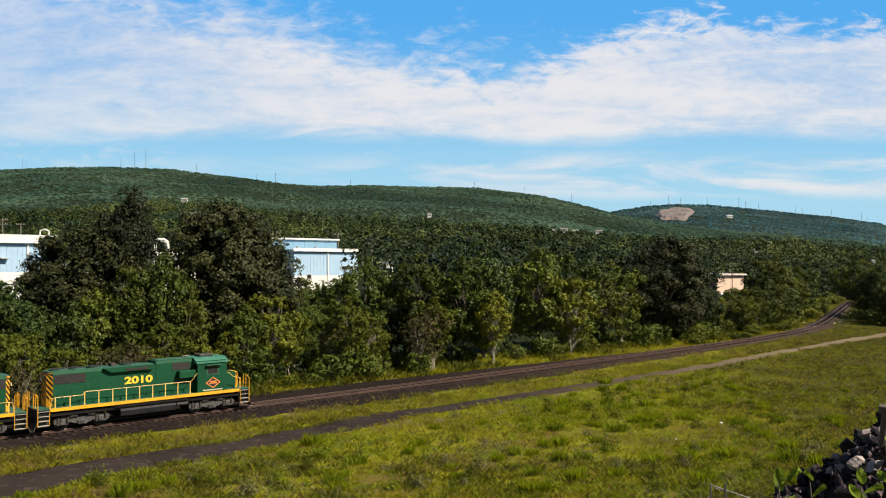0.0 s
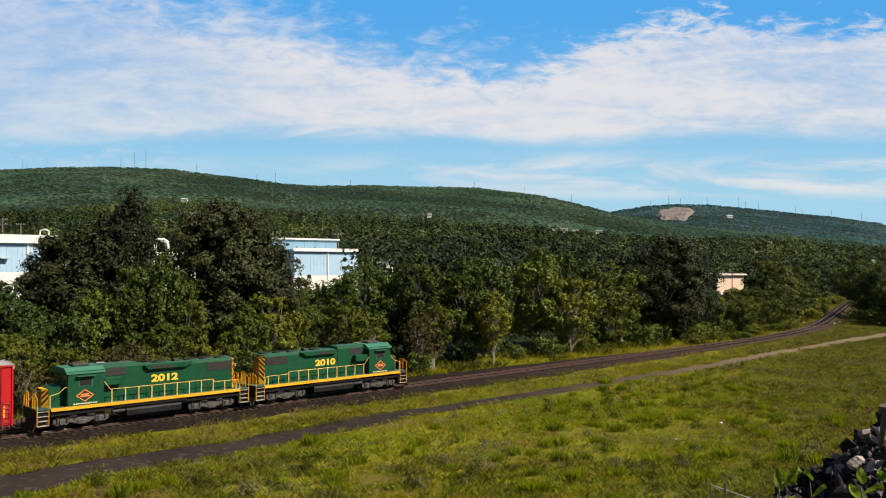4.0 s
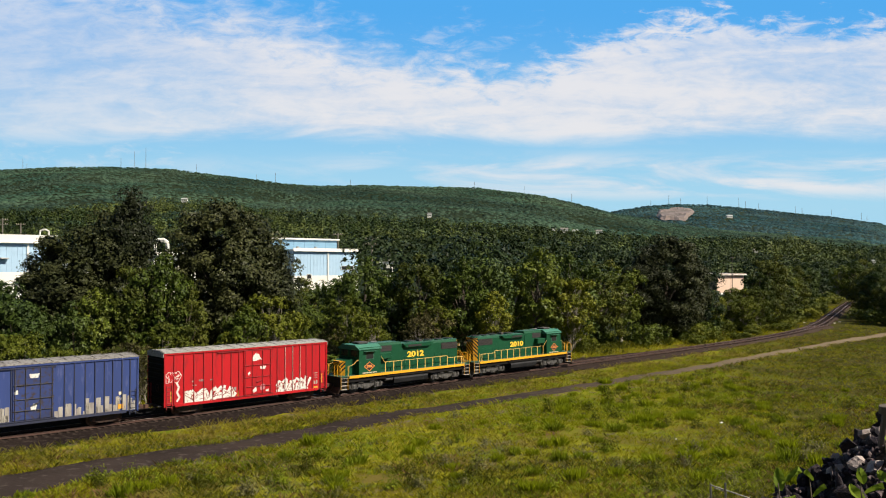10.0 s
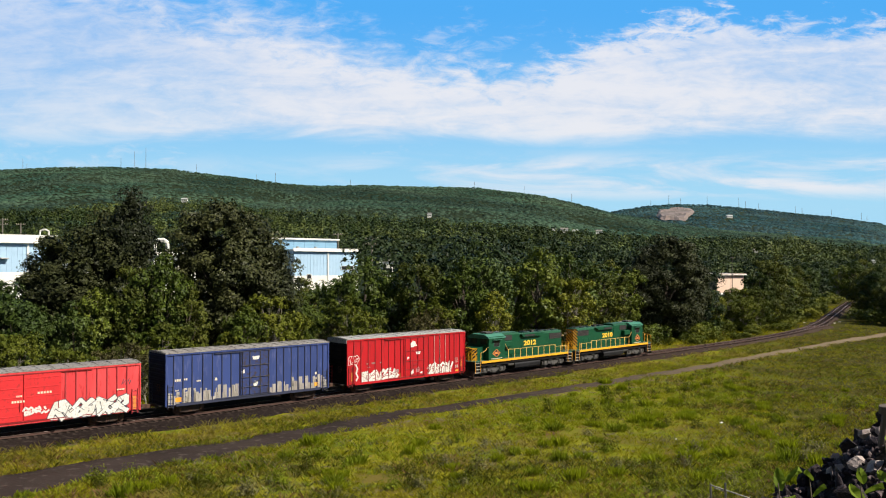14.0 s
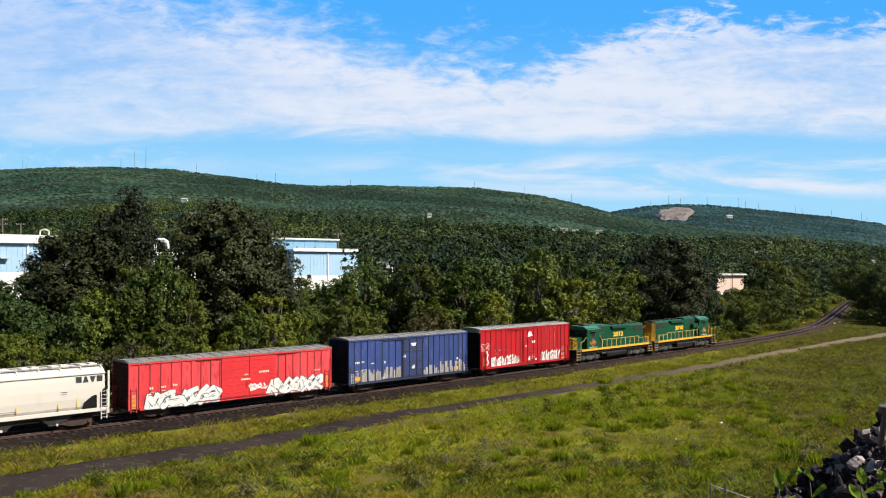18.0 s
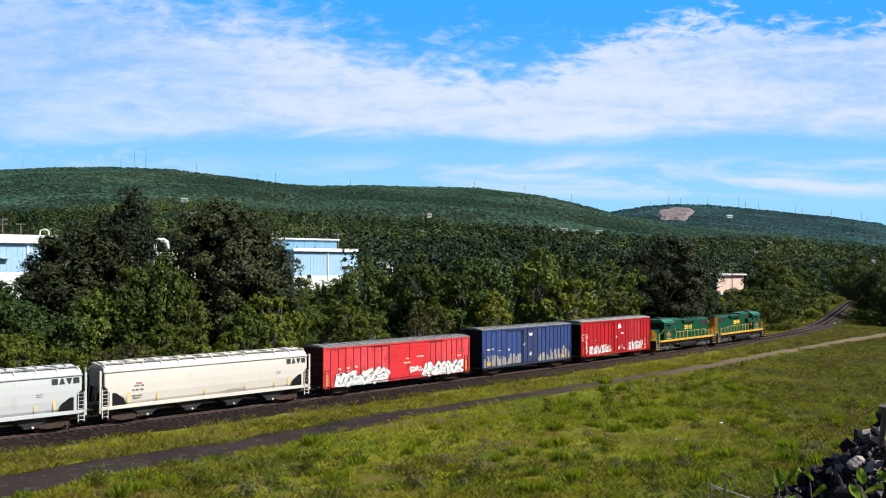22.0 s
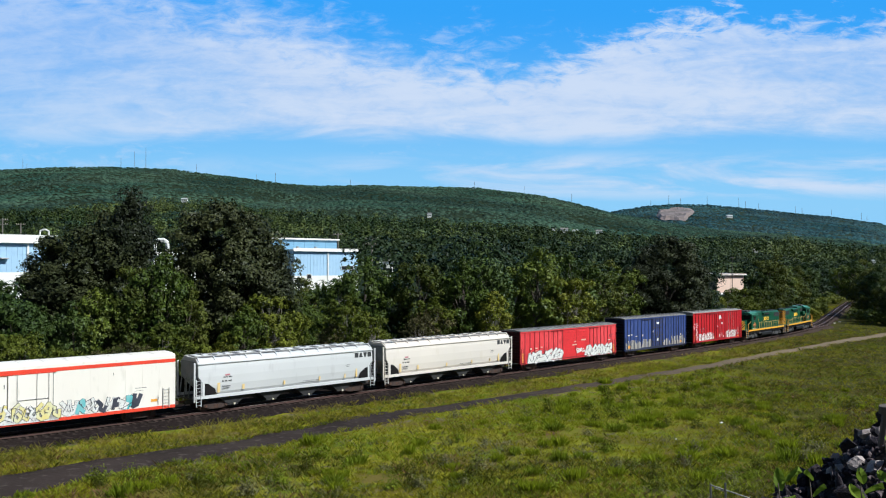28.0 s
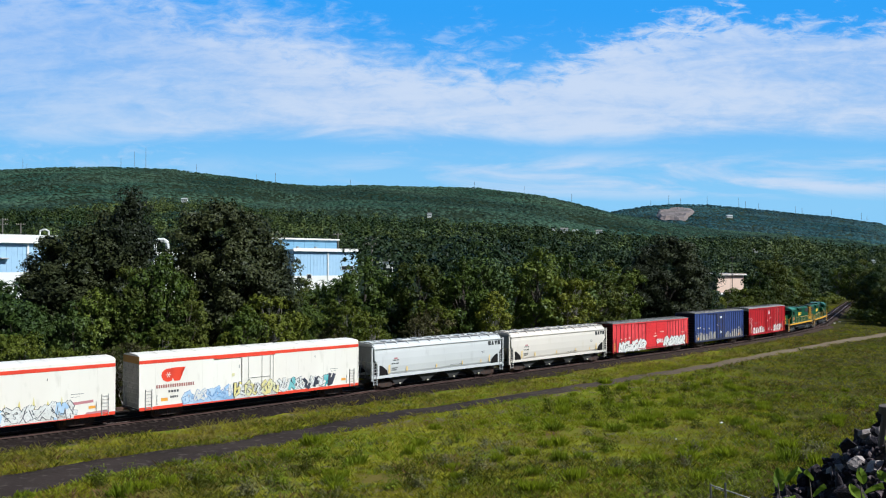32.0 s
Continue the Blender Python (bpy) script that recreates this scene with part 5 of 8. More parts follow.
# pink-red sixty-foot boxcar
L = 18.66
ribs_c = along((0.045, 0.093, 0.138, 0.185, 0.23, 0.275, 0.32, 0.365, 0.41, 0.705, 0.745, 0.785, 0.825, 0.865, 0.905, 0.945), L)
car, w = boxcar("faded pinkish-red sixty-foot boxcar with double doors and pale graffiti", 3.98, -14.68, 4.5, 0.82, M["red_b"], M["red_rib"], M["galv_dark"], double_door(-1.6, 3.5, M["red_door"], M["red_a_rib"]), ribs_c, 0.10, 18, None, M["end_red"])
NY = -(w + 0.012)
graffiti(car, -8.0, -1.75, 0.88, 2.15, -(w + 0.065), M["spray_white"], M["spray_dark"], 6, 15, accents=(M["spray_white"], M["spray_white"], M["spray_cyan"]), haze=M["spray_white"], rim=0.05)
graffiti(car, 2.9, 8.2, 0.95, 2.2, -(w + 0.092), M["spray_white"], M["spray_dark"], 7, 16, accents=(M["spray_white"], M["spray_white"], M["spray_cyan"]), haze=M["spray_white"], rim=0.045)
graffiti(car, 1.0, 2.6, 1.4, 1.95, -(w + 0.092), M["spray_white"], M["red_door"], 5, 17, rim=0.01)
patches(car, [(-9.05, -8.75, 1.0, 2.05), (8.75, 9.0, 1.0, 2.0)], NY * 1.012, M["orange"], "reflector", "orange reflective panel")
patches(car, [(-7.7, -7.35, 2.35, 2.6), (-6.75, -6.35, 2.4, 2.6), (-5.8, -5.4, 2.45, 2.65), (-7.6, -7.3, 2.1, 2.2), (-6.7, -6.4, 2.15, 2.25), (0.2, 1.1, 2.35, 2.55), (0.5, 0.9, 2.75, 2.9), (1.9, 2.9, 2.85, 3.05), (7.5, 8.1, 2.55, 2.7)], -(w + 0.088), M["cream"], "stencil", "pale unreadable stencils")
for i in range(5):
    bm = bmesh.new()
    stroke(bm, [(7.9 + i * 0.14, 2.95 + 0.1 * (i % 2)), (8.05 + i * 0.14, 3.35 - 0.1 * (i % 3))], 0.05, -(w + 0.02))
    part("graffiti", bm, M["spray_dark"], car, "small dark scrawl")


def hopper(label, uf, ur, paint, seed):
    """Covered hopper: curved side sheets, sills, open ends with ladders, hatches, running boards and four outlet bays."""
    L = uf - ur
    h = L / 2
    c = thing("covered_hopper", label, "hopper car", group="freight cars of the train")
    CARS[c] = ((uf + ur) / 2, h - 2.2)
    # shell: rounded sides, tucked in at the roof, ends sloping in below
    prof = [(-1.30, 1.28), (-1.47, 1.62), (-1.55, 2.2), (-1.57, 2.9), (-1.55, 3.5), (-1.50, 3.95), (-1.42, 4.16), (-1.15, 4.34), (-0.6, 4.46)]
    prof = prof + [(-y, z) for y, z in prof[::-1]]
    bm = bmesh.new()
    rings = []
    for x, s in ((-h + 0.35, 0.3), (-h + 0.4, 0.0), (-h + 2.2, 0), (h - 2.2, 0), (h - 0.4, 0.0), (h - 0.35, 0.3)):
        rings.append([bm.verts.new((x, y * (1 - 0.03 * (s > 0)), z)) for y, z in prof])
    # slope sheets lift the bottom edge at both ends
    for ri, dx in ((0, 0), (1, 0), (4, 0), (5, 0)):
        for v in rings[ri]:
            if v.co.z < 2.75:
                v.co.x += (2.75 - v.co.z) * (1.05 if v.co.x < 0 else -1.05)
    k = len(prof)
    for a, b in zip(rings, rings[1:]):
        for i in range(k):
            j = (i + 1) % k
            bm.faces.new((a[i], a[j], b[j], b[i]))
    bm.faces.new(rings[0][::-1])
    bm.faces.new(rings[-1])
    part("shell", bm, paint, c, smooth=False)
    for sg in (-1, 1):
        part("side_sill", bx(-h, h, *sorted((sg * 1.46, sg * 1.56)), 1.14, 1.42, bevel=0.015), paint, c)
        part("eave_rail", bx(-h + 0.3, h - 0.3, *sorted((sg * 1.44, sg * 1.60)), 3.93, 4.02, bevel=0.01), paint, c)
        part("running_board", bx(-h + 0.3, h - 0.3, *sorted((sg * 0.72, sg * 1.02)), 4.50, 4.54), M["galv"], c)
        for i in range(13):
            x = -h + 0.5 + (L - 1.0) * i / 12
            part("roof_bracket", prism(bmesh.new(), [(sg * 1.40, 4.14), (sg * 1.47, 4.14), (sg * 1.20, 4.42), (sg * 1.02, 4.49), (sg * 0.7, 4.49), (sg * 1.10, 4.34)], x - 0.05, x + 0.05), paint, c)
        for ex in (-1, 1):
            x = ex * (h - 0.06)
            part("corner_post", bx(x - 0.07, x + 0.07, *sorted((sg * 1.42, sg * 1.56)), 0.95, 4.1, bevel=0.012), paint, c)
            # gusset-shaped black plate: painted shade of the openings beside the end ladder
            gp = [(ex * (h - 0.10), 2.95), (ex * (h - 0.10), 1.42), (ex * (h - 2.0), 1.42), (ex * (h - 1.85), 1.9), (ex * (h - 1.3), 2.3), (ex * (h - 0.7), 2.55)]
            bm = bmesh.new()
            poly_plate(bm, gp, sg * 1.545, 0.01)
            part("end_opening", bm, M["end_black"], c, "black plate in place of the shaded opening under the sloped end")
            part("brace", bx(*sorted((ex * (h - 0.72), ex * (h - 0.92))), *sorted((sg * 1.55, sg * 1.575)), 1.42, 2.5), paint, c)
            ladder(c, ex * (h - 0.4), 0.42, sg * 1.56, 0.55, 2.75, 8, paint)
    # ends
    for ex in (-1, 1):
        bm = bmesh.new()
        for y in (-1.2, -0.4, 0.4, 1.2):
            rod(bm, (ex * (h - 0.1), y, 1.2), (ex * (h - 0.35), y, 3.3), 0.05, 6)
        part("end_brace", bm, M["hop_shade"], c)
        part("end_platform", bx(*sorted((ex * (h - 1.4), ex * (h + 0.02))), -1.45, 1.45, 1.10, 1.20), M["grime"], c)
        part("end_sheet", bx(*sorted((ex * (h - 0.42), ex * (h - 0.30))), -1.38, 1.38, 2.75, 4.15), M["hop_shade"], c)
    # hatches along the roof
    for i in range(9):
        x = -h + 1.2 + (L - 2.4) * i / 8
        hb = part("hatch", bx(x - 0.62, x + 0.62, -0.55, 0.55, 4.46, 4.60, bevel=0.04), paint, c)
        part("hatch_bar", bx(x - 0.04, x + 0.04, -0.66, 0.66, 4.60, 4.66), M["galv"], hb)
    # outlet bays
    for x in (-0.30 * L, -0.10 * L, 0.10 * L, 0.30 * L):
        bm = bmesh.new()
        top = [bm.verts.new((x + a, b, 1.20)) for a, b in ((-1.5, -1.3), (1.5, -1.3), (1.5, 1.3), (-1.5, 1.3))]
        bot = [bm.verts.new((x + a, b, 0.50)) for a, b in ((-0.5, -1.18), (0.5, -1.18), (0.5, 1.18), (-0.5, 1.18))]
        for i in range(4):
            bm.faces.new((top[i], top[(i + 1) % 4], bot[(i + 1) % 4], bot[i]))
        bm.faces.new(bot)
        b = part("outlet_bay", bm, M["bay_grey"], c)
        part("outlet_gate", bx(x - 0.52, x + 0.52, -1.15, 1.15, 0.36, 0.50, bevel=0.03), M["grime"], b)
        part("outlet_cap", rod(bmesh.new(), (x + 0.1, -1.15, 0.45), (x + 0.1, -1.28, 0.44), 0.085, 10), M["cream"], b, "bright metal outlet cap")
    freight_gear(c, L, h - 2.2)
    # markings: company name and numbers as plain blocks
    NY = -1.578
    bm = bmesh.new()
    shapes = (((0, 0), (0.42, 0), (0.42, 0.2), (0.25, 0.2), (0.25, 0.29), (0.42, 0.29), (0.42, 0.44), (0, 0.44)), ((0, 0), (0.42, 0), (0.28, 0.44), (0.14, 0.44)),
              ((0.14, 0), (0.28, 0), (0.42, 0.44), (0, 0.44)), ((0, 0), (0.42, 0), (0.29, 0.22), (0.42, 0.44), (0, 0.44), (0.13, 0.22)))
    for i, pts in enumerate(shapes):
        poly_plate(bm, [(h - 2.45 + i * 0.50 + px, 3.36 + pz) for px, pz in pts], NY + 0.02)
    part("lettering", bm, M["ink"], c, "bold dark company lettering as plain blocks")
    patches(c, [(-h + 2.6, -h + 3.0, 2.72, 2.85), (-h + 3.1, -h + 3.4, 2.72, 2.85), (-h + 2.45, -h + 3.6, 2.02, 2.06), (-h + 2.5, -h + 3.4, 1.85, 1.9), (h - 3.5, -2.8 + h, 2.75, 2.79), (h - 3.5, h - 2.9, 2.6, 2.63), (h - 8.2, h - 5.6, 1.72, 1.75)], NY, M["ink"], "stencil", "small dark stencils")
    patches(c, [(-h + 2.45, -h + 2.62, 2.4, 2.55), (-h + 2.72, -h + 2.95, 2.4, 2.55), (-h + 3.05, -h + 3.35, 2.4, 2.55)], NY, M["ink"], "stencil", "dark reporting mark as bars")
    patches(c, [(-h + 2.75, -h + 3.2, 2.88, 3.02)], NY, M["spray_pink"], "emblem", "small reddish emblem")
    patches(c, [(-h + 2.05, -h + 2.3, 1.55, 2.35), (-4.9, -4.68, 1.62, 2.05), (-0.9, -0.72, 1.62, 1.98), (2.8, 2.95, 1.62, 2.0), (5.6, 5.75, 1.62, 1.98), (h - 2.35, h - 2.15, 1.6, 2.35)], -1.50 - 0.055, M["faded_yellow"], "reflector", "faded yellow reflective strip")
    return c


hopper("cream covered hopper with rooftop hatches and rusty trucks", -16.11, -34.65, M["hop_cream"], 1)
hopper("pale grey-white covered hopper with rooftop hatches", -35.57, -54.05, M["hop_white"], 2)


def reefer(label, uf, ur, art):
    """Refrigerated car: smooth white sides with red bands, rounded roof edge, plug door, ladders."""
    L = uf - ur
    h, w, top, bottom = L / 2, 1.53, 5.02, 0.78
    c = thing("refrigerator_car", label, "boxcar", group="freight cars of the train")
    CARS[c] = ((uf + ur) / 2, h - 2.6)
    part("body", bx(-h, h, -w, w, bottom + 0.14, 4.62), M["white"], c)
    prof = [(-w, 4.61), (-w, 4.86), (-w + 0.16, 5.0), (-0.5, 5.1), (0.5, 5.1), (w - 0.16, 5.0), (w, 4.86), (w, 4.61)]
    part("roof", prism(bmesh.new(), prof, -h, h), M["white"], c)
    for i in range(1, 13):
        x = -h + L * i / 13
        part("roof_seam", prism(bmesh.new(), [(-w + 0.14, 5.0), (-0.5, 5.102), (0.5, 5.102), (w - 0.14, 5.0), (w - 0.14, 5.02), (0.5, 5.125), (-0.5, 5.125), (-w + 0.14, 5.02)], x - 0.03, x + 0.03), M["white"], c)
    for sg in (-1, 1):
        part("top_stripe", bx(-h, h, *sorted((sg * (w - 0.01), sg * (w + 0.018))), 4.36, 4.62), M["stripe_red"], c, "red painted band under the roof")
        part("bottom_stripe", bx(-h, h, *sorted((sg * (w - 0.01), sg * (w + 0.02))), bottom, bottom + 0.24), M["stripe_red"], c, "red painted sill band")
        for i in range(1, 16):
            x = -h + L * i / 16
            part("side_seam", bx(x - 0.012, x + 0.012, *sorted((sg * (w - 0.005), sg * (w + 0.008))), bottom + 0.25, 4.35), M["white"], c)
        d = part("plug_door", bx(-1.75, 1.35, *sorted((sg * (w - 0.01), sg * (w + 0.045))), bottom + 0.3, 4.3, bevel=0.02), M["white"], c)
        for x in (-1.7, -1.1, 0.2, 1.0, 1.3):
            part("locking_bar", rod(bmesh.new(), (x, sg * (w + 0.075), bottom + 0.3), (x, sg * (w + 0.075), 4.3), 0.02, 6), M["galv"], d)
        for z in (1.9, 2.5):
            part("cross_bar", rod(bmesh.new(), (-1.1, sg * (w + 0.075), z), (1.0, sg * (w + 0.075), z), 0.02, 6), M["galv_dark"], d)
        part("door_rail", bx(-4.2, 1.5, *sorted((sg * w, sg * (w + 0.07))), 4.3, 4.35), M["stripe_red"], c)
        for ex in (-1, 1):
            ladder(c, ex * (h - 0.75), 0.5, sg * (w + 0.01), bottom + 0.05, bottom + 1.6, 6, M["galv"])
            part("grab_iron", rod(bmesh.new(), (ex * (h - 1.4), sg * (w + 0.06), bottom + 0.35), (ex * (h - 1.4), sg * (w + 0.06), bottom + 1.1), 0.018, 5), M["galv_dark"], c)
            part("corner_post", bx(*sorted((ex * (h - 0.09), ex * (h + 0.012))), *sorted((sg * (w - 0.08), sg * (w + 0.015))), bottom + 0.24, 4.36), M["white"], c)
    for ex in (-1, 1):
        bm = bmesh.new()
        for i in range(9):
            z = bottom + 0.5 + 3.0 * i / 8
            prism(bm, [(ex * (h - 0.01), z - 0.12), (ex * (h + 0.05), z - 0.05), (ex * (h + 0.05), z + 0.05), (ex * (h - 0.01), z + 0.12)], -w + 0.08, w - 0.08, "y")
        part("end_corrugation", bm, M["reefer_end"], c)
        part("end_sheet", bx(*sorted((ex * (h - 0.01), ex * (h + 0.016))), -w + 0.06, w - 0.06, bottom + 0.2, 4.3), M["reefer_end"], c)
        part("end_cap", bx(*sorted((ex * (h - 0.01), ex * (h + 0.02))), -w + 0.02, w - 0.02, 4.34, 4.92), M["brown"], c, "ochre-brown band at the top of the end")
        end_ladder(c, ex * (h + 0.03), ex * -1.0, 0.45, bottom + 0.1, bottom + 1.9, 6, M["galv"])
        part("crossover_step", bx(*sorted((ex * (h + 0.02), ex * (h + 0.34))), -1.2, 1.2, bottom + 0.1, bottom + 0.14), M["grime"], c)
    freight_gear(c, L, h - 2.6)
    NY = -(w + 0.006)
    patches(c, [(-h + 1.75, -h + 2.3, 1.35, 1.6), (h - 1.95, h - 1.45, 1.4, 1.6)], NY, M["amber"], "reflector", "amber panel")
    patches(c, [(-2.6, -2.35, 2.75, 3.0)], NY, M["spray_yellow"], "placard", "small yellow placard")
    patches(c, [(-1.95, -1.88, 3.4, 3.75), (5.6, 5.66, 3.7, 3.95), (h - 3.2, h - 1.9, 2.55, 2.58), (h - 3.2, h - 2.3, 2.35, 2.37)], NY, M["ink"], "stencil", "small dark marks")
    art(c, NY, h)
    return c


def art_one(c, NY, h):
    # company emblem: a red ring with a cross bar, and its wordmark as bars
    bm = bmesh.new()
    x, z = -h + 2.35, 3.35
    poly_plate(bm, [(x + 0.58 * math.cos(a), z + 0.52 * math.sin(a)) for a in [math.radians(d) for d in range(50, 320, 18)]], NY)
    poly_plate(bm, [(x + 0.1, z + 0.3), (x + 0.2, z + 0.55), (x + 1.4, z + 0.55), (x + 1.3, z + 0.28), (x + 1.05, z + 0.26), (x + 0.95, z - 0.5), (x + 0.5, z - 0.5), (x + 0.3, z - 0.2)], NY)
    part("emblem", bm, M["stripe_red"], c, "red company emblem")
    bm = bmesh.new()
    for a in range(0, 180, 60):
        q = math.radians(a)
        stroke(bm, [(x - 0.2 * math.cos(q), z - 0.2 * math.sin(q) + 0.02), (x + 0.2 * math.cos(q), z + 0.2 * math.sin(q) + 0.02)], 0.05, NY - 0.008)
    part("emblem_star", bm, M["white"], c, "white star on the emblem")
    bars(c, "lettering", -h + 1.35, -h + 4.5, 2.38, 0.26, NY, M["brick_red"], 17, 0.55, "brick-red company wordmark as bars")
    bars(c, "stencil", -h + 2.35, -h + 3.2, 1.98, 0.18, NY, M["ink"], 4, 0.4, "small dark stencil as bars")
    bars(c, "stencil", -h + 2.5, -h + 3.15, 1.55, 0.16, NY, M["ink"], 4, 0.4, "small dark stencil as bars")
    graffiti(c, -6.9, -2.4, 0.95, 1.95, -(1.53 + 0.024), M["spray_white"], M["spray_navy"], 9, 31, 0.02, (M["spray_blue"],), M["spray_blue"], 0.03)
    graffiti(c, -2.4, 1.7, 0.95, 2.2, -(1.53 + 0.085), M["spray_yellow"], M["spray_dark"], 8, 32, 0.0, (M["spray_white"],), M["spray_white"], 0.03)
    graffiti(c, 1.9, 7.6, 0.98, 2.15, -(1.53 + 0.024), M["spray_white"], M["spray_dark"], 11, 33, 0.0, (M["spray_teal"], M["spray_pink"], M["spray_dark"]), None, 0.03)


def art_two(c, NY, h):
    graffiti(c, h - 12.5, h - 9.0, 0.9, 1.9, -(1.53 + 0.024), M["spray_blue"], M["spray_navy"], 6, 41, 0.0, (M["spray_white"],), M["spray_blue"], 0.035)
    graffiti(c, h - 9.0, h - 3.0, 0.9, 2.05, -(1.53 + 0.024), M["spray_white"], M["spray_dark"], 10, 42, 0.0, (M["spray_blue"],), M["spray_white"], 0.035)
    for i in range(8):
        x = h - 10.5 + i * 0.95
        bm = bmesh.new()
        poly_plate(bm, [(x - 0.14, 1.7), (x + 0.14, 1.7), (x + 0.02, 2.35 + 0.15 * (i % 3))], NY)
        part("graffiti_spike", bm, M["spray_yellow"], c, "ochre spike sprayed behind the lettering")
    for pts in ([(h - 3.6, 1.75), (h - 3.5, 1.95), (h - 1.6, 2.05), (h - 1.6, 1.85)],
                [(h - 2.2, 0.95), (h - 2.1, 1.15), (h - 0.6, 1.2), (h - 0.5, 1.02)]):
        part("graffiti", plate(pts, NY), M["spray_pink"], c, "red sprayed scrawl")


reefer("white refrigerator car with red bands, red emblem and colourful graffiti", -55.61, -76.54, art_one)
reefer("white refrigerator car with red bands and blue-white graffiti", -78.35, -99.28, art_two)


# ---- locomotives ----
def stripes(parent, x, z0, z1, ex):
    """Chamfered hood end: a yellow sheet with black diagonal bands carried round the corners."""
    plan = [(-0.87, x - ex * 0.36), (-0.5, x), (0.5, x), (0.87, x - ex * 0.36)]
    bm = bmesh.new()
    low = [bm.verts.new((b, a, z0)) for a, b in plan]
    top = [bm.verts.new((b, a, z1)) for a, b in plan]
    for i in range(3):
        bm.faces.new((low[i], low[i + 1], top[i + 1], top[i]))
    bm.faces.new(top)
    bm.faces.new(low[::-1])
    bm.faces.new((low[0], top[0], top[3], low[3]))
    e = part("end_sheet", bm, M["yellow"], parent, "yellow hood end with black diagonal stripes")
    wd, step, run = 0.20, 0.40, 0.0
    bm = bmesh.new()
    for (ya, xa), (yb, xb) in zip(plan, plan[1:]):
        ln = math.hypot(yb - ya, xb - xa)
        nx, ny = ex * abs(yb - ya) / ln * 0.006, (-1 if ya + yb < 0 else 1 if ya + yb > 0 else 0) * abs(xb - xa) / ln * 0.006
        c = z0 - 3.0
        while c < z1:
            poly = [(0, c + run), (ln, c + run + ln), (ln, c + run + ln + wd), (0, c + run + wd)]
            vs = [(t, min(z1, max(z0, z))) for t, z in poly]
            if max(z for _, z in vs) - min(z for _, z in vs) > 0.02 and len({(round(t, 3), round(z, 3)) for t, z in vs}) > 2:
                q = []
                for t, z in vs:
                    p = (xa + (xb - xa) * t / ln + nx, ya + (yb - ya) * t / ln + ny, z)
                    if not q or (Vector(p) - Vector(q[-1])).length > 1e-4:
                        q.append(p)
                if len(q) > 2 and (Vector(q[0]) - Vector(q[-1])).length > 1e-4:
                    bm.faces.new([bm.verts.new(p) for p in q])
            c += step
        run += ln
    part("hazard_stripes", bm, M["black"], e)


def loco_truck(parent, x):
    for sg in (-1, 1):
        bm = bmesh.new()
        y0, y1 = sorted((sg * 1.0, sg * 1.15))
        prism(bm, [(-2.0, 0.80), (-2.0, 0.50), (-1.72, 0.36), (-1.05, 0.36), (-0.85, 0.55), (-0.5, 0.40), (0.5, 0.40), (0.85, 0.55), (1.05, 0.36), (1.72, 0.36), (2.0, 0.50), (2.0, 0.80), (1.3, 0.95), (0.6, 0.86), (-0.6, 0.86), (-1.3, 0.95)], y0, y1, "y")
        f = part("side_frame", bm, M["truck_grey"], parent)
        f.matrix_basis = pose(x, 0, 0)
        for sx in (-1.37, 1.37):
            q = part("axle_box", bx(sx - 0.2, sx + 0.2, *sorted((sg * 1.12, sg * 1.24)), 0.36, 0.78, bevel=0.04), M["truck_grey"], f)
            for dx in (-0.34, 0.34):
                part("spring", rod(bmesh.new(), (sx + dx, sg * 1.17, 0.55), (sx + dx, sg * 1.17, 0.92), 0.085, 8), M["grime"], f)
        part("swing_hanger", bx(-0.33, 0.33, *sorted((sg * 1.13, sg * 1.22)), 0.30, 0.62, bevel=0.03), M["truck_grey"], f)
        for q in (-0.9, 0.35):
            part("brake_cylinder", rod(bmesh.new(), (q, sg * 1.2, 0.98), (q + 0.55, sg * 1.2, 0.98), 0.10, 8), M["truck_grey"], f)
    part("truck_bolster", bx(x - 0.5, x + 0.5, -1.0, 1.0, 0.55, 0.95), M["grime"], parent)
    for sx in (-1.37, 1.37):
        if "lwheel" not in PROTO:
            PROTO["lwheel"] = part("wheelset", wheel_mesh(0.51), M["grime"], parent)
            o = PROTO["lwheel"]
            o.matrix_basis = pose(x + sx, 0, 0.51)
        else:
            o = share(PROTO["lwheel"], parent, pose(x + sx, 0, 0.51))
        WHEELS.append((o, x + sx, 0.51))


def rail_line(bm, pts, r=0.024):
    for a, b in zip(pts, pts[1:]):
        rod(bm, a, b, r, 5)


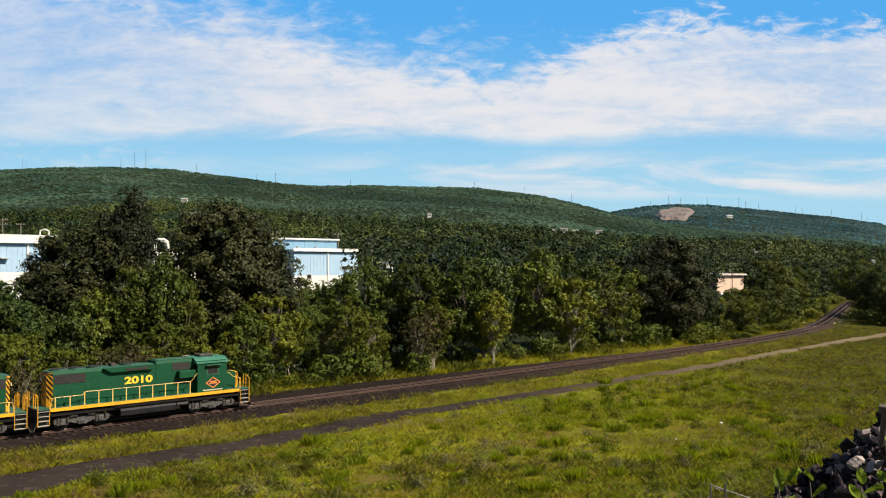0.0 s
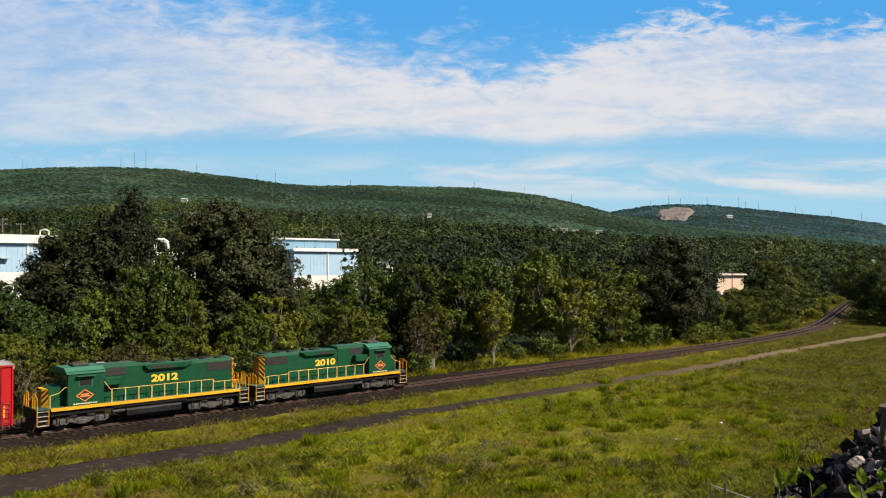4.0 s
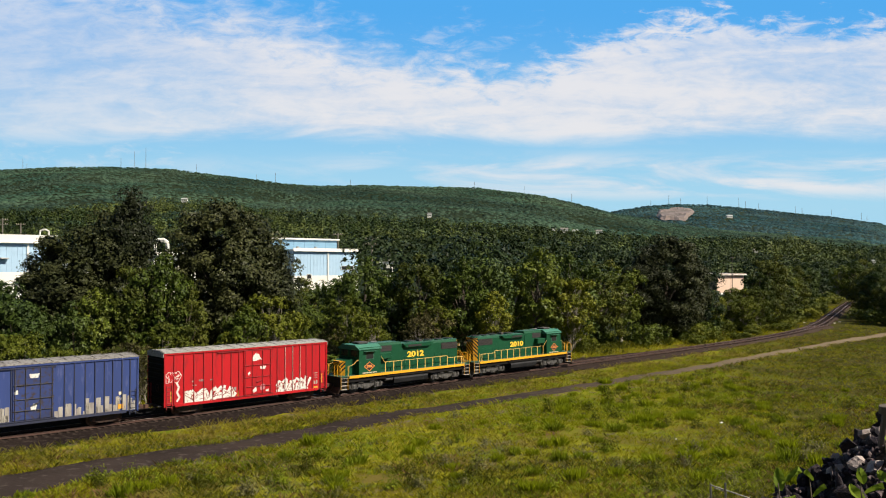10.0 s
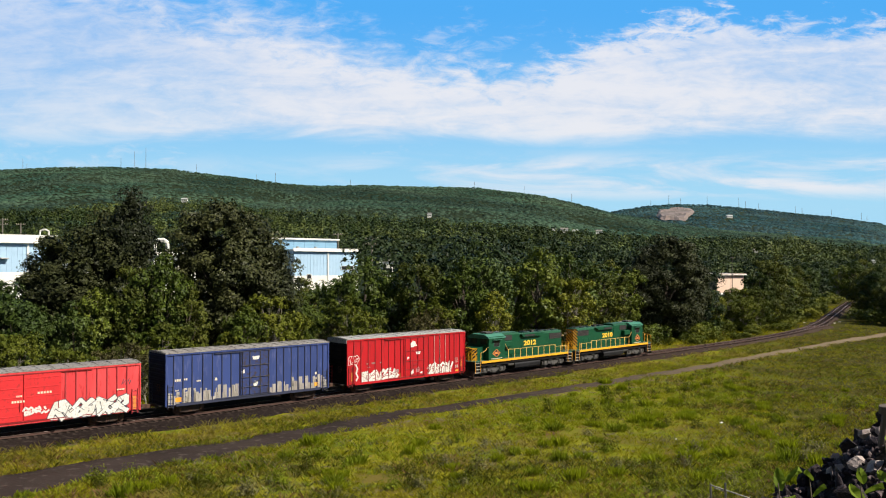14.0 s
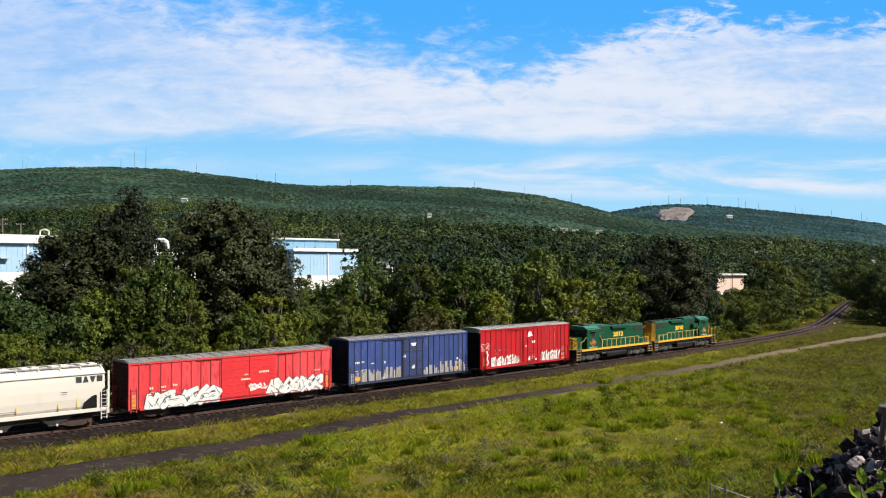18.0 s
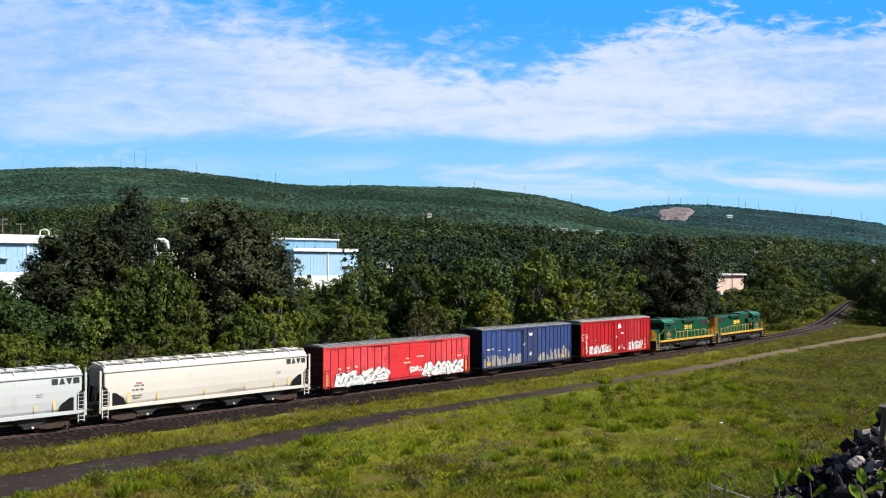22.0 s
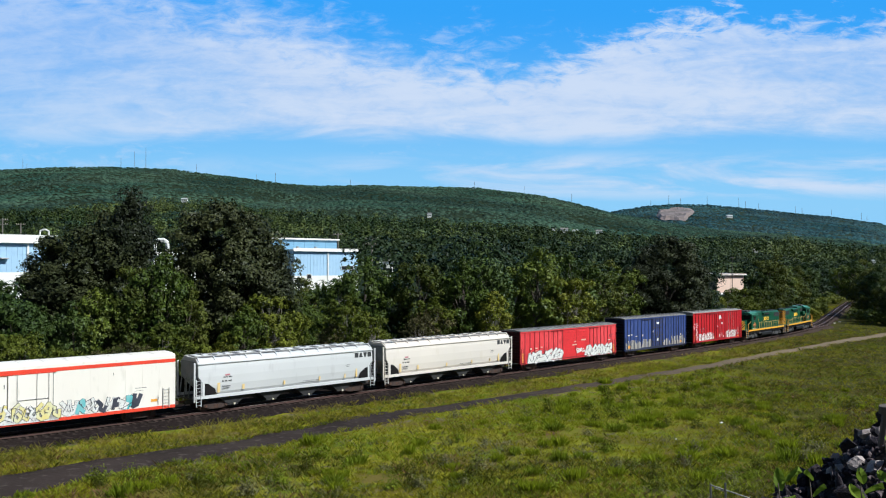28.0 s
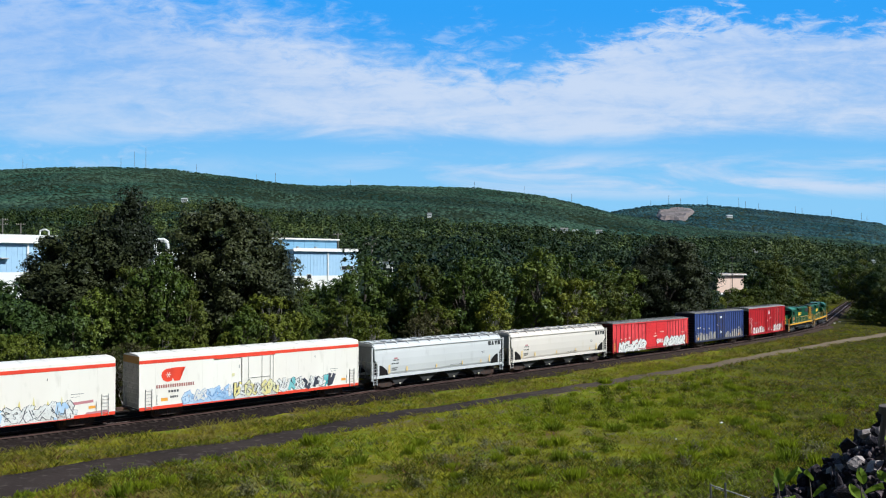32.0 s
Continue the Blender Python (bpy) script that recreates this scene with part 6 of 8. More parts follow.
def locomotive(label, u, flip, number):
    """Four-axle road switcher; its cab looks along +x before it is turned."""
    c = thing("locomotive", label, "locomotive", group="locomotives of the train")
    CARS[c] = (u, 5.18)
    hub = c
    R = Matrix.Rotation(math.pi, 4, "Z") if flip else Matrix.Identity(4)
    g, rf, y_, bl = M["loco_green"], M["loco_roof"], M["yellow"], M["black"]
    first = set(c.children)
    part("underframe", bx(-8.3, 8.3, -1.40, 1.40, 1.10, 1.62), M["end_black"], c)
    part("walkway", bx(-8.35, 8.35, -1.55, 1.55, 1.62, 1.70), M["loco_roof"], c)
    for sg in (-1, 1):
        part("sill_stripe", bx(-7.55, 7.45, *sorted((sg * 1.53, sg * 1.575)), 1.47, 1.705), y_, c, "yellow painted side sill")
        part("skirt", bx(-2.9, 2.9, *sorted((sg * 1.38, sg * 1.50)), 1.24, 1.47), M["end_black"], c)
    # long hood
    bm = prism(bmesh.new(), [(-0.86, 1.70), (-0.86, 4.02), (-0.70, 4.20), (0.70, 4.20), (0.86, 4.02), (0.86, 1.70)], -7.16, 0.55)
    part("long_hood", bm, g, c)
    bm = prism(bmesh.new(), [(-0.90, 1.70), (-0.90, 4.22), (-0.72, 4.42), (0.72, 4.42), (0.90, 4.22), (0.90, 1.70)], 0.55, 3.72)
    part("air_intake_housing", bm, g, c)
    part("roof_walk", bx(-7.45, 0.5, -0.62, 0.62, 4.20, 4.235), rf, c)
    for sg in (-1, 1):
        part("radiator_grille", bx(-7.1, -4.85, *sorted((sg * 0.85, sg * 0.885)), 3.32, 3.98), M["grille"], c, "dark radiator shutter grille")
        part("intake_grille", bx(1.85, 3.35, *sorted((sg * 0.89, sg * 0.925)), 3.62, 4.18), M["grille"], c, "dark air intake grille")
        bm = bmesh.new()
        for i in range(6):
            z = 3.38 + i * 0.11
            box(bm, -7.08, -4.88, *sorted((sg * 0.884, sg * 0.90)), z, z + 0.03)
        part("grille_slat", bm, M["grille"], c)
        # blower duct: wedge with a dark mouth
        bm = prism(bmesh.new(), [(-3.6, 4.19), (-3.0, 3.86), (0.1, 3.86), (0.45, 4.19)], *sorted((sg * 0.80, sg * 1.12)), "y")
        d = part("dynamic_brake_duct", bm, g, c)
        part("duct_mouth", bx(-1.9, -0.15, *sorted((sg * 1.115, sg * 1.135)), 3.90, 4.10), M["grille"], d)
        for i in range(8):
            x = -6.9 + i * 1.02
            dr = part("hood_door", bx(x, x + 0.94, *sorted((sg * 0.855, sg * 0.878)), 1.85, 2.95, bevel=0.006), g, c)
            part("latch", bx(x + 0.8, x + 0.86, *sorted((sg * 0.876, sg * 0.90)), 2.3, 2.45), M["loco_roof"], dr)
        part("equipment_locker", bx(2.25, 3.65, *sorted((sg * 0.88, sg * 1.42)), 2.95, 3.55, bevel=0.05), g, c)
        part("step_box", bx(-6.4, 2.0, *sorted((sg * 0.88, sg * 1.0)), 1.70, 1.98), g, c)
    for x in (-6.6, -5.2, -3.9):
        f = part("radiator_fan", rod(bmesh.new(), (x, 0, 4.22), (x, 0, 4.34), 0.58, 18), rf, c)
        part("fan_guard", rod(bmesh.new(), (x, 0, 4.34), (x, 0, 4.37), 0.5, 18), M["grille"], f)
    f = part("dynamic_brake_fan", rod(bmesh.new(), (-1.3, 0, 4.22), (-1.3, 0, 4.36), 0.62, 18), rf, c)
    part("fan_guard", rod(bmesh.new(), (-1.3, 0, 4.36), (-1.3, 0, 4.39), 0.54, 18), M["grille"], f)
    part("exhaust_stack", bx(-2.75, -2.35, -0.28, 0.28, 4.20, 4.46, bevel=0.03), M["grime"], c)
    part("intake_roof", bx(0.8, 3.6, -0.62, 0.62, 4.42, 4.47, bevel=0.02), rf, c)
    # cab
    bm = prism(bmesh.new(), [(3.72, 1.70), (3.72, 4.22), (6.25, 4.22), (6.32, 3.2), (6.32, 1.70)], -1.53, 1.53, "y")
    cab = part("cab", bm, g, c)
    bm = prism(bmesh.new(), [(-1.60, 4.02), (-1.60, 4.12), (-1.0, 4.46), (1.0, 4.46), (1.60, 4.12), (1.60, 4.02), (1.5, 4.0), (-1.5, 4.0)], 3.62, 6.42)
    part("cab_roof", bm, M["cab_roof"], c, "weathered pale green cab roof")
    part("air_conditioner", bx(4.4, 5.6, -0.5, 0.5, 4.46, 4.66, bevel=0.05), M["grime"], c)
    bm = bmesh.new()
    for dy in (-0.12, 0, 0.12):
        rod(bm, (3.1, dy, 4.56), (3.7 + dy, dy, 4.58), 0.035, 6)
    rod(bm, (3.3, 0, 4.42), (3.3, 0, 4.56), 0.02, 5)
    part("horn", bm, M["steel"], c)
    for sg in (-1, 1):
        wf = part("window_frame", bx(4.55, 5.55, *sorted((sg * 1.52, sg * 1.55)), 3.08, 3.82, bevel=0.01), rf, cab)
        part("window_pane", bx(4.62, 5.48, *sorted((sg * 1.545, sg * 1.556)), 3.14, 3.76), M["glass"], wf, "dark side window glass")
        part("sunshade", bx(4.4, 5.75, *sorted((sg * 1.53, sg * 1.82)), 3.84, 3.87), rf, cab)
        # emblem: black diamond with an orange border and an orange lettering band
        bm = bmesh.new()
        poly_plate(bm, [(5.08 - 0.66, 2.42), (5.08, 2.42 + 0.46), (5.08 + 0.66, 2.42), (5.08, 2.42 - 0.46)], sg * 1.532)
        e = part("emblem", bm, M["orange"], c, "orange-edged black diamond emblem")
        bm = bmesh.new()
        poly_plate(bm, [(5.08 - 0.54, 2.42), (5.08, 2.42 + 0.38), (5.08 + 0.54, 2.42), (5.08, 2.42 - 0.38)], sg * 1.538)
        part("emblem_field", bm, M["black"], e)
        for zb, hw in ((2.46, 0.28), (2.33, 0.34)):
            part("emblem_band", bx(5.08 - hw, 5.08 + hw, *sorted((sg * 1.543, sg * 1.549)), zb, zb + 0.10), M["orange"], e, "orange lettering band")
        bars(c, "stencil", 4.2, 5.9, 1.80, 0.09, sg * 1.534, M["cream"], 10, 0.4, "small pale lettering as bars")
    for dy in (-0.75, 0.75):
        part("windscreen", bx(6.24, 6.31, dy - 0.5, dy + 0.5, 3.35, 3.95, bevel=0.02), M["glass"], cab)
        part("rear_window", bx(3.69, 3.73, dy * 1.65 - 0.2, dy * 1.65 + 0.2, 3.2, 3.8), M["glass"], cab)
    # short hood and ends
    bm = prism(bmesh.new(), [(6.32, 1.70), (6.32, 3.18), (7.40, 3.06), (7.44, 1.70)], -0.86, 0.86, "y")
    part("short_hood", bm, g, c)
    part("headlight", bx(6.25, 6.36, -0.28, 0.28, 3.98, 4.22, bevel=0.04), M["steel"], c, "twin headlight housing")
    part("headlight", bx(-7.58, -7.50, -0.28, 0.28, 3.72, 3.96, bevel=0.03), M["steel"], c, "twin headlight housing")
    stripes(c, 7.80, 1.70, 3.02, 1)
    stripes(c, -7.52, 1.70, 4.12, -1)
    for ex in (-1, 1):
        part("number_board", bx(*sorted((ex * 6.3 if ex > 0 else -7.51, ex * 6.37 if ex > 0 else -7.56)), 0.42, 0.85, 3.98 if ex > 0 else 3.5, 4.2 if ex > 0 else 3.7), M["cream"], c)
        xe = ex * 8.42
        part("pilot", bx(*sorted((xe, xe - ex * 0.12)), -1.5, 1.5, 0.55, 1.66), bl, c)
        bm = bmesh.new()
        top = [(xe + ex * 0.05, -1.5, 0.62), (xe + ex * 0.05, 1.5, 0.62)]
        vs = [bm.verts.new(p) for p in ((xe, -1.5, 0.75), (xe, 1.5, 0.75), (xe + ex * 0.25, 1.45, 0.16), (xe + ex * 0.5, 0, 0.14), (xe + ex * 0.25, -1.45, 0.16))]
        ws = [bm.verts.new(v.co + Vector((-ex * 0.05, 0, 0.0))) for v in vs]
        k = len(vs)
        for i in range(k):
            bm.faces.new((vs[i], vs[(i + 1) % k], ws[(i + 1) % k], ws[i]))
        bm.faces.new(vs)
        bm.faces.new(ws[::-1])
        part("snow_plough", bm, M["rust"] if number == "2012" and ex > 0 else M["grime"], c, "steel pilot plough")
        bm = box(bmesh.new(), *sorted((xe, ex * 8.95)), -0.1, 0.1, 0.80, 0.98)
        box(bm, *sorted((ex * 8.72, ex * 9.05)), -0.18, 0.18, 0.72, 1.06, 0.03)
        part("coupler", bm, M["rust"], c)
        for sg in (-1, 1):
            st = part("step_well", bx(*sorted((ex * 7.55, ex * 8.35)), *sorted((sg * 1.12, sg * 1.18)), 0.45, 1.62), M["grime"], c)
            for i in range(4):
                z = 0.48 + i * 0.34
                part("step", bx(*sorted((ex * 7.6, ex * 8.36)), *sorted((sg * 1.16, sg * 1.52)), z, z + 0.04), M["rust_patch"], st, "worn pale step edge")
            bm = bmesh.new()
            rail_line(bm, [(ex * 7.58, sg * 1.5, 0.5), (ex * 7.58, sg * 1.5, 2.62)])
            rail_line(bm, [(ex * 8.38, sg * 1.5, 0.5), (ex * 8.38, sg * 1.5, 2.55), (ex * 8.38, sg * 0.95, 2.75), (ex * 8.38, sg * 0.5, 2.75), (ex * 8.38, sg * 0.5, 1.7)], 0.03)
            rail_line(bm, [(ex * 8.38, sg * 0.95, 2.75), (ex * 8.38, sg * 0.95, 1.7)], 0.03)
            part("end_handrail", bm, y_, c, "yellow end handrail")
            bm = bmesh.new()
            pts = [(xe + ex * 0.02, sg * 0.5, 1.0), (xe + ex * 0.3, sg * 0.52, 0.6), (xe + ex * 0.42, sg * 0.5, 0.45)]
            rail_line(bm, pts, 0.035)
            part("air_hose", bm, M["rust"], c)
    # side handrails
    for sg in (-1, 1):
        y = sg * 1.5
        hr = part("handrail", (lambda b: (rail_line(b, [(-7.55, y, 1.7), (-7.45, y, 2.40), (-7.2, y, 2.46), (-5.3, y, 2.46), (-5.1, y, 2.68), (3.2, y, 2.68), (3.68, sg * 1.56, 3.3)], 0.026), b)[1])(bmesh.new()), M["rail_yellow"], c, "pale yellow side handrail")
        for i in range(11):
            x = -7.2 + 10.3 * i / 10
            part("handrail_post", bx(x - 0.035, x + 0.035, *sorted((y - 0.015, y + 0.015)), 1.70, 2.68 if x > -5.2 else 2.46), M["rail_yellow"], hr)
        bm = bmesh.new()
        rail_line(bm, [(7.5, y, 1.7), (7.5, y, 2.6), (6.9, y, 2.75), (6.5, sg * 1.5, 3.1), (6.35, sg * 1.5, 3.1)], 0.026)
        part("handrail", bm, M["rail_yellow"], c, "pale yellow side handrail")
    # fuel tank and reservoirs
    bm = prism(bmesh.new(), [(-1.35, 1.15), (-1.48, 0.95), (-1.42, 0.58), (-1.1, 0.45), (1.1, 0.45), (1.42, 0.58), (1.48, 0.95), (1.35, 1.15)], -2.45, 1.95)
    part("fuel_tank", bm, M["tank_grey"], c, "dusty grey fuel tank")
    for sg in (-1, 1):
        part("air_reservoir", rod(bmesh.new(), (2.05, sg * 1.25, 0.98), (3.0, sg * 1.25, 0.98), 0.17, 10), M["grime"], c)
    for x in (-5.18, 5.18):
        loco_truck(c, x)
    sg = 1 if flip else -1
    lettering("number", number, 0.86, M["num_yellow"], c, Matrix.Translation((-1.30 if flip else -0.85, sg * 0.905, 3.10)) @ Euler((math.pi / 2, 0, math.pi if flip else 0)).to_matrix().to_4x4() @ Matrix.Diagonal((1.28, 0.86, 1, 1)), "yellow fleet number", 0.034)
    if flip:
        for o in c.children:
            o.matrix_basis = R @ o.matrix_basis
    return c


locomotive("green and yellow diesel locomotive, cab leading, hauling the train", 66.25, False, "2010")
locomotive("green and yellow diesel locomotive, coupled back to front", 48.80, True, "2012")
# ---- sky ----
def cloud_layer():
    """Far sky with a thin broken cloud sheet, drifting to the right."""
    m = bpy.data.materials.new("thin_cloud")
    m.use_nodes = True
    n, l = m.node_tree.nodes, m.node_tree.links
    for q in list(n):
        n.remove(q)
    out = n.new("ShaderNodeOutputMaterial")
    tc = n.new("ShaderNodeTexCoord")
    sep = n.new("ShaderNodeSeparateXYZ")
    l.new(tc.outputs["UV"], sep.inputs[0])

    def math_node(op, a, b=None, c=None):
        q = n.new("ShaderNodeMath")
        q.operation = op
        for i, w in enumerate((a, b, c)):
            if w is None:
                continue
            if isinstance(w, (int, float)):
                q.inputs[i].default_value = w
            else:
                l.new(w, q.inputs[i])
        return q.outputs[0]

    def span(v, a, b, c=0.0, d=1.0):
        q = n.new("ShaderNodeMapRange")
        q.interpolation_type = "SMOOTHSTEP"
        for i, w in enumerate((v, a, b, c, d)):
            if isinstance(w, (int, float)):
                q.inputs[i].default_value = w
            else:
                l.new(w, q.inputs[i])
        return q.outputs[0]

    def tex(sx, sy, scale, detail, rough=0.55, off=0.0, dist=0.0):
        mp = n.new("ShaderNodeMapping")
        mp.inputs["Scale"].default_value, mp.inputs["Location"].default_value = (sx, sy, 1), (off, off * 0.7, off)
        l.new(tc.outputs["UV"], mp.inputs[0])
        t = n.new("ShaderNodeTexNoise")
        t.inputs["Scale"].default_value, t.inputs["Detail"].default_value, t.inputs["Roughness"].default_value = scale, detail, rough
        t.inputs["Distortion"].default_value = dist
        l.new(mp.outputs[0], t.inputs["Vector"])
        return t.outputs["Fac"]

    u, v = sep.outputs[0], sep.outputs[1]          # bearing and rise, both as tangents
    puff = tex(1.0, 1.5, 13.0, 4.0, 0.5, 2.9)
    big = tex(1.0, 2.2, 3.2, 3.0, 0.5, 1.3)
    streak = tex(1.0, 5.5, 5.0, 7.0, 0.6, 4.1, 0.6)
    fine = tex(1.0, 2.6, 24.0, 8.0, 0.66, 7.7, 0.4)
    # main band: upper edge is high at both sides and dips in the middle
    edge = math_node("ADD", span(u, -0.52, 0.06, 0.345, 0.236), math_node("ADD", span(u, 0.05, 0.30, 0.0, 0.058), span(u, 0.34, 0.55, 0.0, -0.022)))
    ragged = math_node("MULTIPLY_ADD", fine, 0.13, math_node("ADD", edge, -0.065))
    ragged = math_node("MULTIPLY_ADD", puff, 0.075, math_node("ADD", ragged, -0.040))
    wide = span(u, -0.2, 0.25, 0.055, 0.020)
    lift = math_node("DIVIDE", math_node("SUBTRACT", v, ragged), wide)
    top = span(lift, -0.9, 0.7, 1.0, 0.0)
    bot = span(math_node("MULTIPLY_ADD", streak, 0.05, math_node("ADD", v, -0.025)), 0.140, 0.170)
    body = math_node("MULTIPLY", top, bot)
    body = math_node("MULTIPLY", body, math_node("MULTIPLY", span(math_node("MULTIPLY_ADD", fine, 0.45, math_node("MULTIPLY", math_node("ADD", streak, big), 0.5)), 0.45, 0.85, 0.45, 1.0), span(u, -0.6, -0.10, 0.62, 0.96)))
    # wisps low over the mountains
    low = math_node("MULTIPLY", span(streak, 0.40, 0.68), math_node("MULTIPLY", span(v, 0.070, 0.095), span(v, 0.115, 0.142, 1.0, 0.0)))
    low = math_node("MULTIPLY", low, span(u, -0.3, 0.2, 0.25, 0.9))
    high = math_node("MULTIPLY", span(math_node("MULTIPLY", fine, big), 0.27, 0.42), 0.35)
    dens = math_node("MAXIMUM", math_node("MAXIMUM", body, low), high)
    haze = span(v, 0.02, 0.16, 0.08, 0.0)
    dens = math_node("MINIMUM", math_node("MULTIPLY", math_node("MAXIMUM", dens, haze), 0.93), 0.93)
    em = n.new("ShaderNodeEmission")
    blue = n.new("ShaderNodeMix")
    blue.data_type = "RGBA"
    l.new(span(v, 0.06, 0.31), blue.inputs[0])
    blue.inputs[6].default_value, blue.inputs[7].default_value = (0.38, 0.73, 0.98, 1), (0.085, 0.44, 0.98, 1)
    over = n.new("ShaderNodeMix")
    over.data_type = "RGBA"
    col = n.new("ShaderNodeMix")
    col.data_type = "RGBA"
    l.new(span(math_node("MULTIPLY_ADD", fine, 0.5, streak), 0.5, 0.95), col.inputs[0])
    col.inputs[6].default_value, col.inputs[7].default_value = (0.68, 0.76, 0.92, 1), (0.90, 0.90, 0.95, 1)
    l.new(dens, over.inputs[0])
    l.new(blue.outputs[2], over.inputs[6])
    l.new(col.outputs[2], over.inputs[7])
    l.new(over.outputs[2], em.inputs[0])
    em.inputs[1].default_value = 0.70
    l.new(em.outputs[0], out.inputs[0])
    us, vs = np.linspace(-1.2, 1.2, 61), np.linspace(-0.02, 0.75, 20)
    vert, uv = [], []
    for b in vs:
        for a in us:
            ang = math.atan(a)
            rr = 4300.0
            vert.append((rr * math.sin(ang), rr * math.cos(ang), b * rr * math.cos(ang)))
            uv.append((a, b))
    k = len(us)
    faces = [(j * k + i, j * k + i + 1, (j + 1) * k + i + 1, (j + 1) * k + i) for j in range(len(vs) - 1) for i in range(k - 1)]
    ob = mesh_ob("cloud_layer", vert, faces, m)
    lay = ob.data.uv_layers.new(name="bearing")
    for lp in ob.data.loops:
        lay.data[lp.index].uv = uv[lp.vertex_index]
    ob.location.z = CAM_Z
    ob.visible_shadow = False
    return tagged(ob, "azure sky with a broad band of thin white broken clouds", "sky", kind="structure")


clouds = cloud_layer()
# ---- buildings ----
def panel_wall(parent, x0, x1, y0, y1, z0, z1, split, upper, lower, seams, name="wall"):
    """Walls round a rectangle with thickness, in two materials, with standing seams on the front."""
    t = 0.3
    for nm, a, b, ma in ((name, split, z1, upper), ("base_wall", z0, split, lower)):
        g = 0.03 if nm == "base_wall" else 0.0
        for q in ((x0 - g, x1 + g, y0 - g, y0 + t), (x0 - g, x1 + g, y1 - t, y1 + g), (x0 - g, x0 + t, y0 + t, y1 - t), (x1 - t, x1 + g, y0 + t, y1 - t)):
            part(nm, bx(*q, a, b), ma, parent)
    n = max(2, int((x1 - x0) / seams))
    for i in range(n + 1):
        x = x0 + (x1 - x0) * i / n
        part("wall_seam", bx(x - 0.04, x + 0.04, y0 - 0.05, y0 - 0.002, split + 0.05, z1 - 0.05), upper, parent)


def factory(label, x0, x1, y0, y1, z0, split, eave, trim, pil, upper, windows=(), seams=0.9, edge=None):
    f = thing("factory_building", label, "industrial building")
    panel_wall(f, x0, x1, y0, y1, z0, eave, split, upper, M["bld_white"], seams)
    r = part("roof", bx(x0 - 0.3, x1 + 0.3, y0 - 0.3, y1 + 0.3, eave, eave + 0.25), M["bld_roof"], f)
    part("roof_edge", bx(x0 - 0.45, x1 + 0.45, y0 - 0.45, y0 - 0.31, eave - 0.1, eave + trim), edge or M["bld_white"], r, "roof edge trim")
    part("roof_edge", bx(x1 + 0.31, x1 + 0.45, y0 - 0.3, y1, eave - 0.1, eave + trim), edge or M["bld_white"], r, "roof edge trim")
    part("gutter", rod(bmesh.new(), (x0 - 0.4, y0 - 0.55, eave - 0.12), (x1 + 0.4, y0 - 0.55, eave - 0.12), 0.11, 6), M["bld_white"], r)
    for x in pil:
        part("downpipe", bx(x - 0.16, x + 0.16, y0 - 0.22, y0 - 0.052, z0, eave - 0.1), M["bld_white"], f, "white downpipe")
    for x, z, w, h in windows:
        wi = part("window_frame", bx(x, x + w, y0 - 0.10, y0 - 0.032, z, z + h), M["bld_white"], f)
        part("pane", bx(x + 0.08, x + w - 0.08, y0 - 0.115, y0 - 0.101, z + 0.08, z + h - 0.08), M["glass"], wi)
    return f


TURN = 44.0      # the works lie parallel to the railway
main = factory("pale blue and white metal-clad factory behind the trees", 0, 18.0, 0, 34, 5.4, 9.65, 15.35, 0.55, (9.3,), M["bld_blue"], [(3.4, 8.9, 1.3, 1.1), (0.6, 7.2, 3.0, 1.5), (13.2, 10.9, 3.6, 1.0)])
up = part("upper_storey", bx(-2.0, 16.4, 6.0, 30, 15.6, 18.0), M["bld_teal"], main, "set-back dusty blue upper storey")
part("upper_roof", bx(-2.5, 16.9, 5.5, 30.5, 18.0, 18.35), M["bld_white"], up)
for x in (1, 4, 7, 10, 13):
    part("wall_seam", bx(x - 0.05, x + 0.05, 5.93, 5.998, 15.6, 17.9), M["bld_teal"], up)
for x in (3, 8):
    part("roof_vent", rod(bmesh.new(), (x, 3, 15.6), (x, 3, 16.3), 0.35, 8), M["galv"], main)
main.matrix_basis = pose(-33.4, 190, 0, 0, 0, TURN)
wing = factory("long low white factory wing half hidden by the oaks", 0, 33.0, 0, 26, 5.0, 7.0, 14.2, 0.6, (8, 20, 28), M["bld_white"], [(5 + 7 * i, 9.2, 1.6, 1.2) for i in range(4)])
wing.matrix_basis = pose(-70.5, 167, 0, 0, 0, TURN)
west = factory("pale blue and white factory hall at the end of the works", 0, 40.0, 0, 34, 4.8, 10.75, 16.2, 1.35, (35.4, 29.0, 22.0, 12.0), M["bld_blue"], [(27.0, 13.4, 1.2, 0.5)])
part("wall_light", bx(30.6, 32.0, -0.9, -0.1, 13.1, 13.35, bevel=0.05), M["galv"], west)
west.matrix_basis = pose(-101.2, 130.0, 0, 0, 0, TURN)
bm = bmesh.new()
pts = [(-59.5, 175, 14.6 + 0.0), (-59.5, 175, 16.6), (-58.9, 175, 17.2), (-57.5, 175, 17.2), (-56.9, 175, 16.6), (-56.9, 175, 14.6)]
for a, b in zip(pts, pts[1:]):
    rod(bm, a, b, 0.42, 8)
vent = part("exhaust_duct", bm, M["bld_white"])
tagged(vent, "white arched exhaust duct on the factory roof", "roof duct")
bm = bmesh.new()
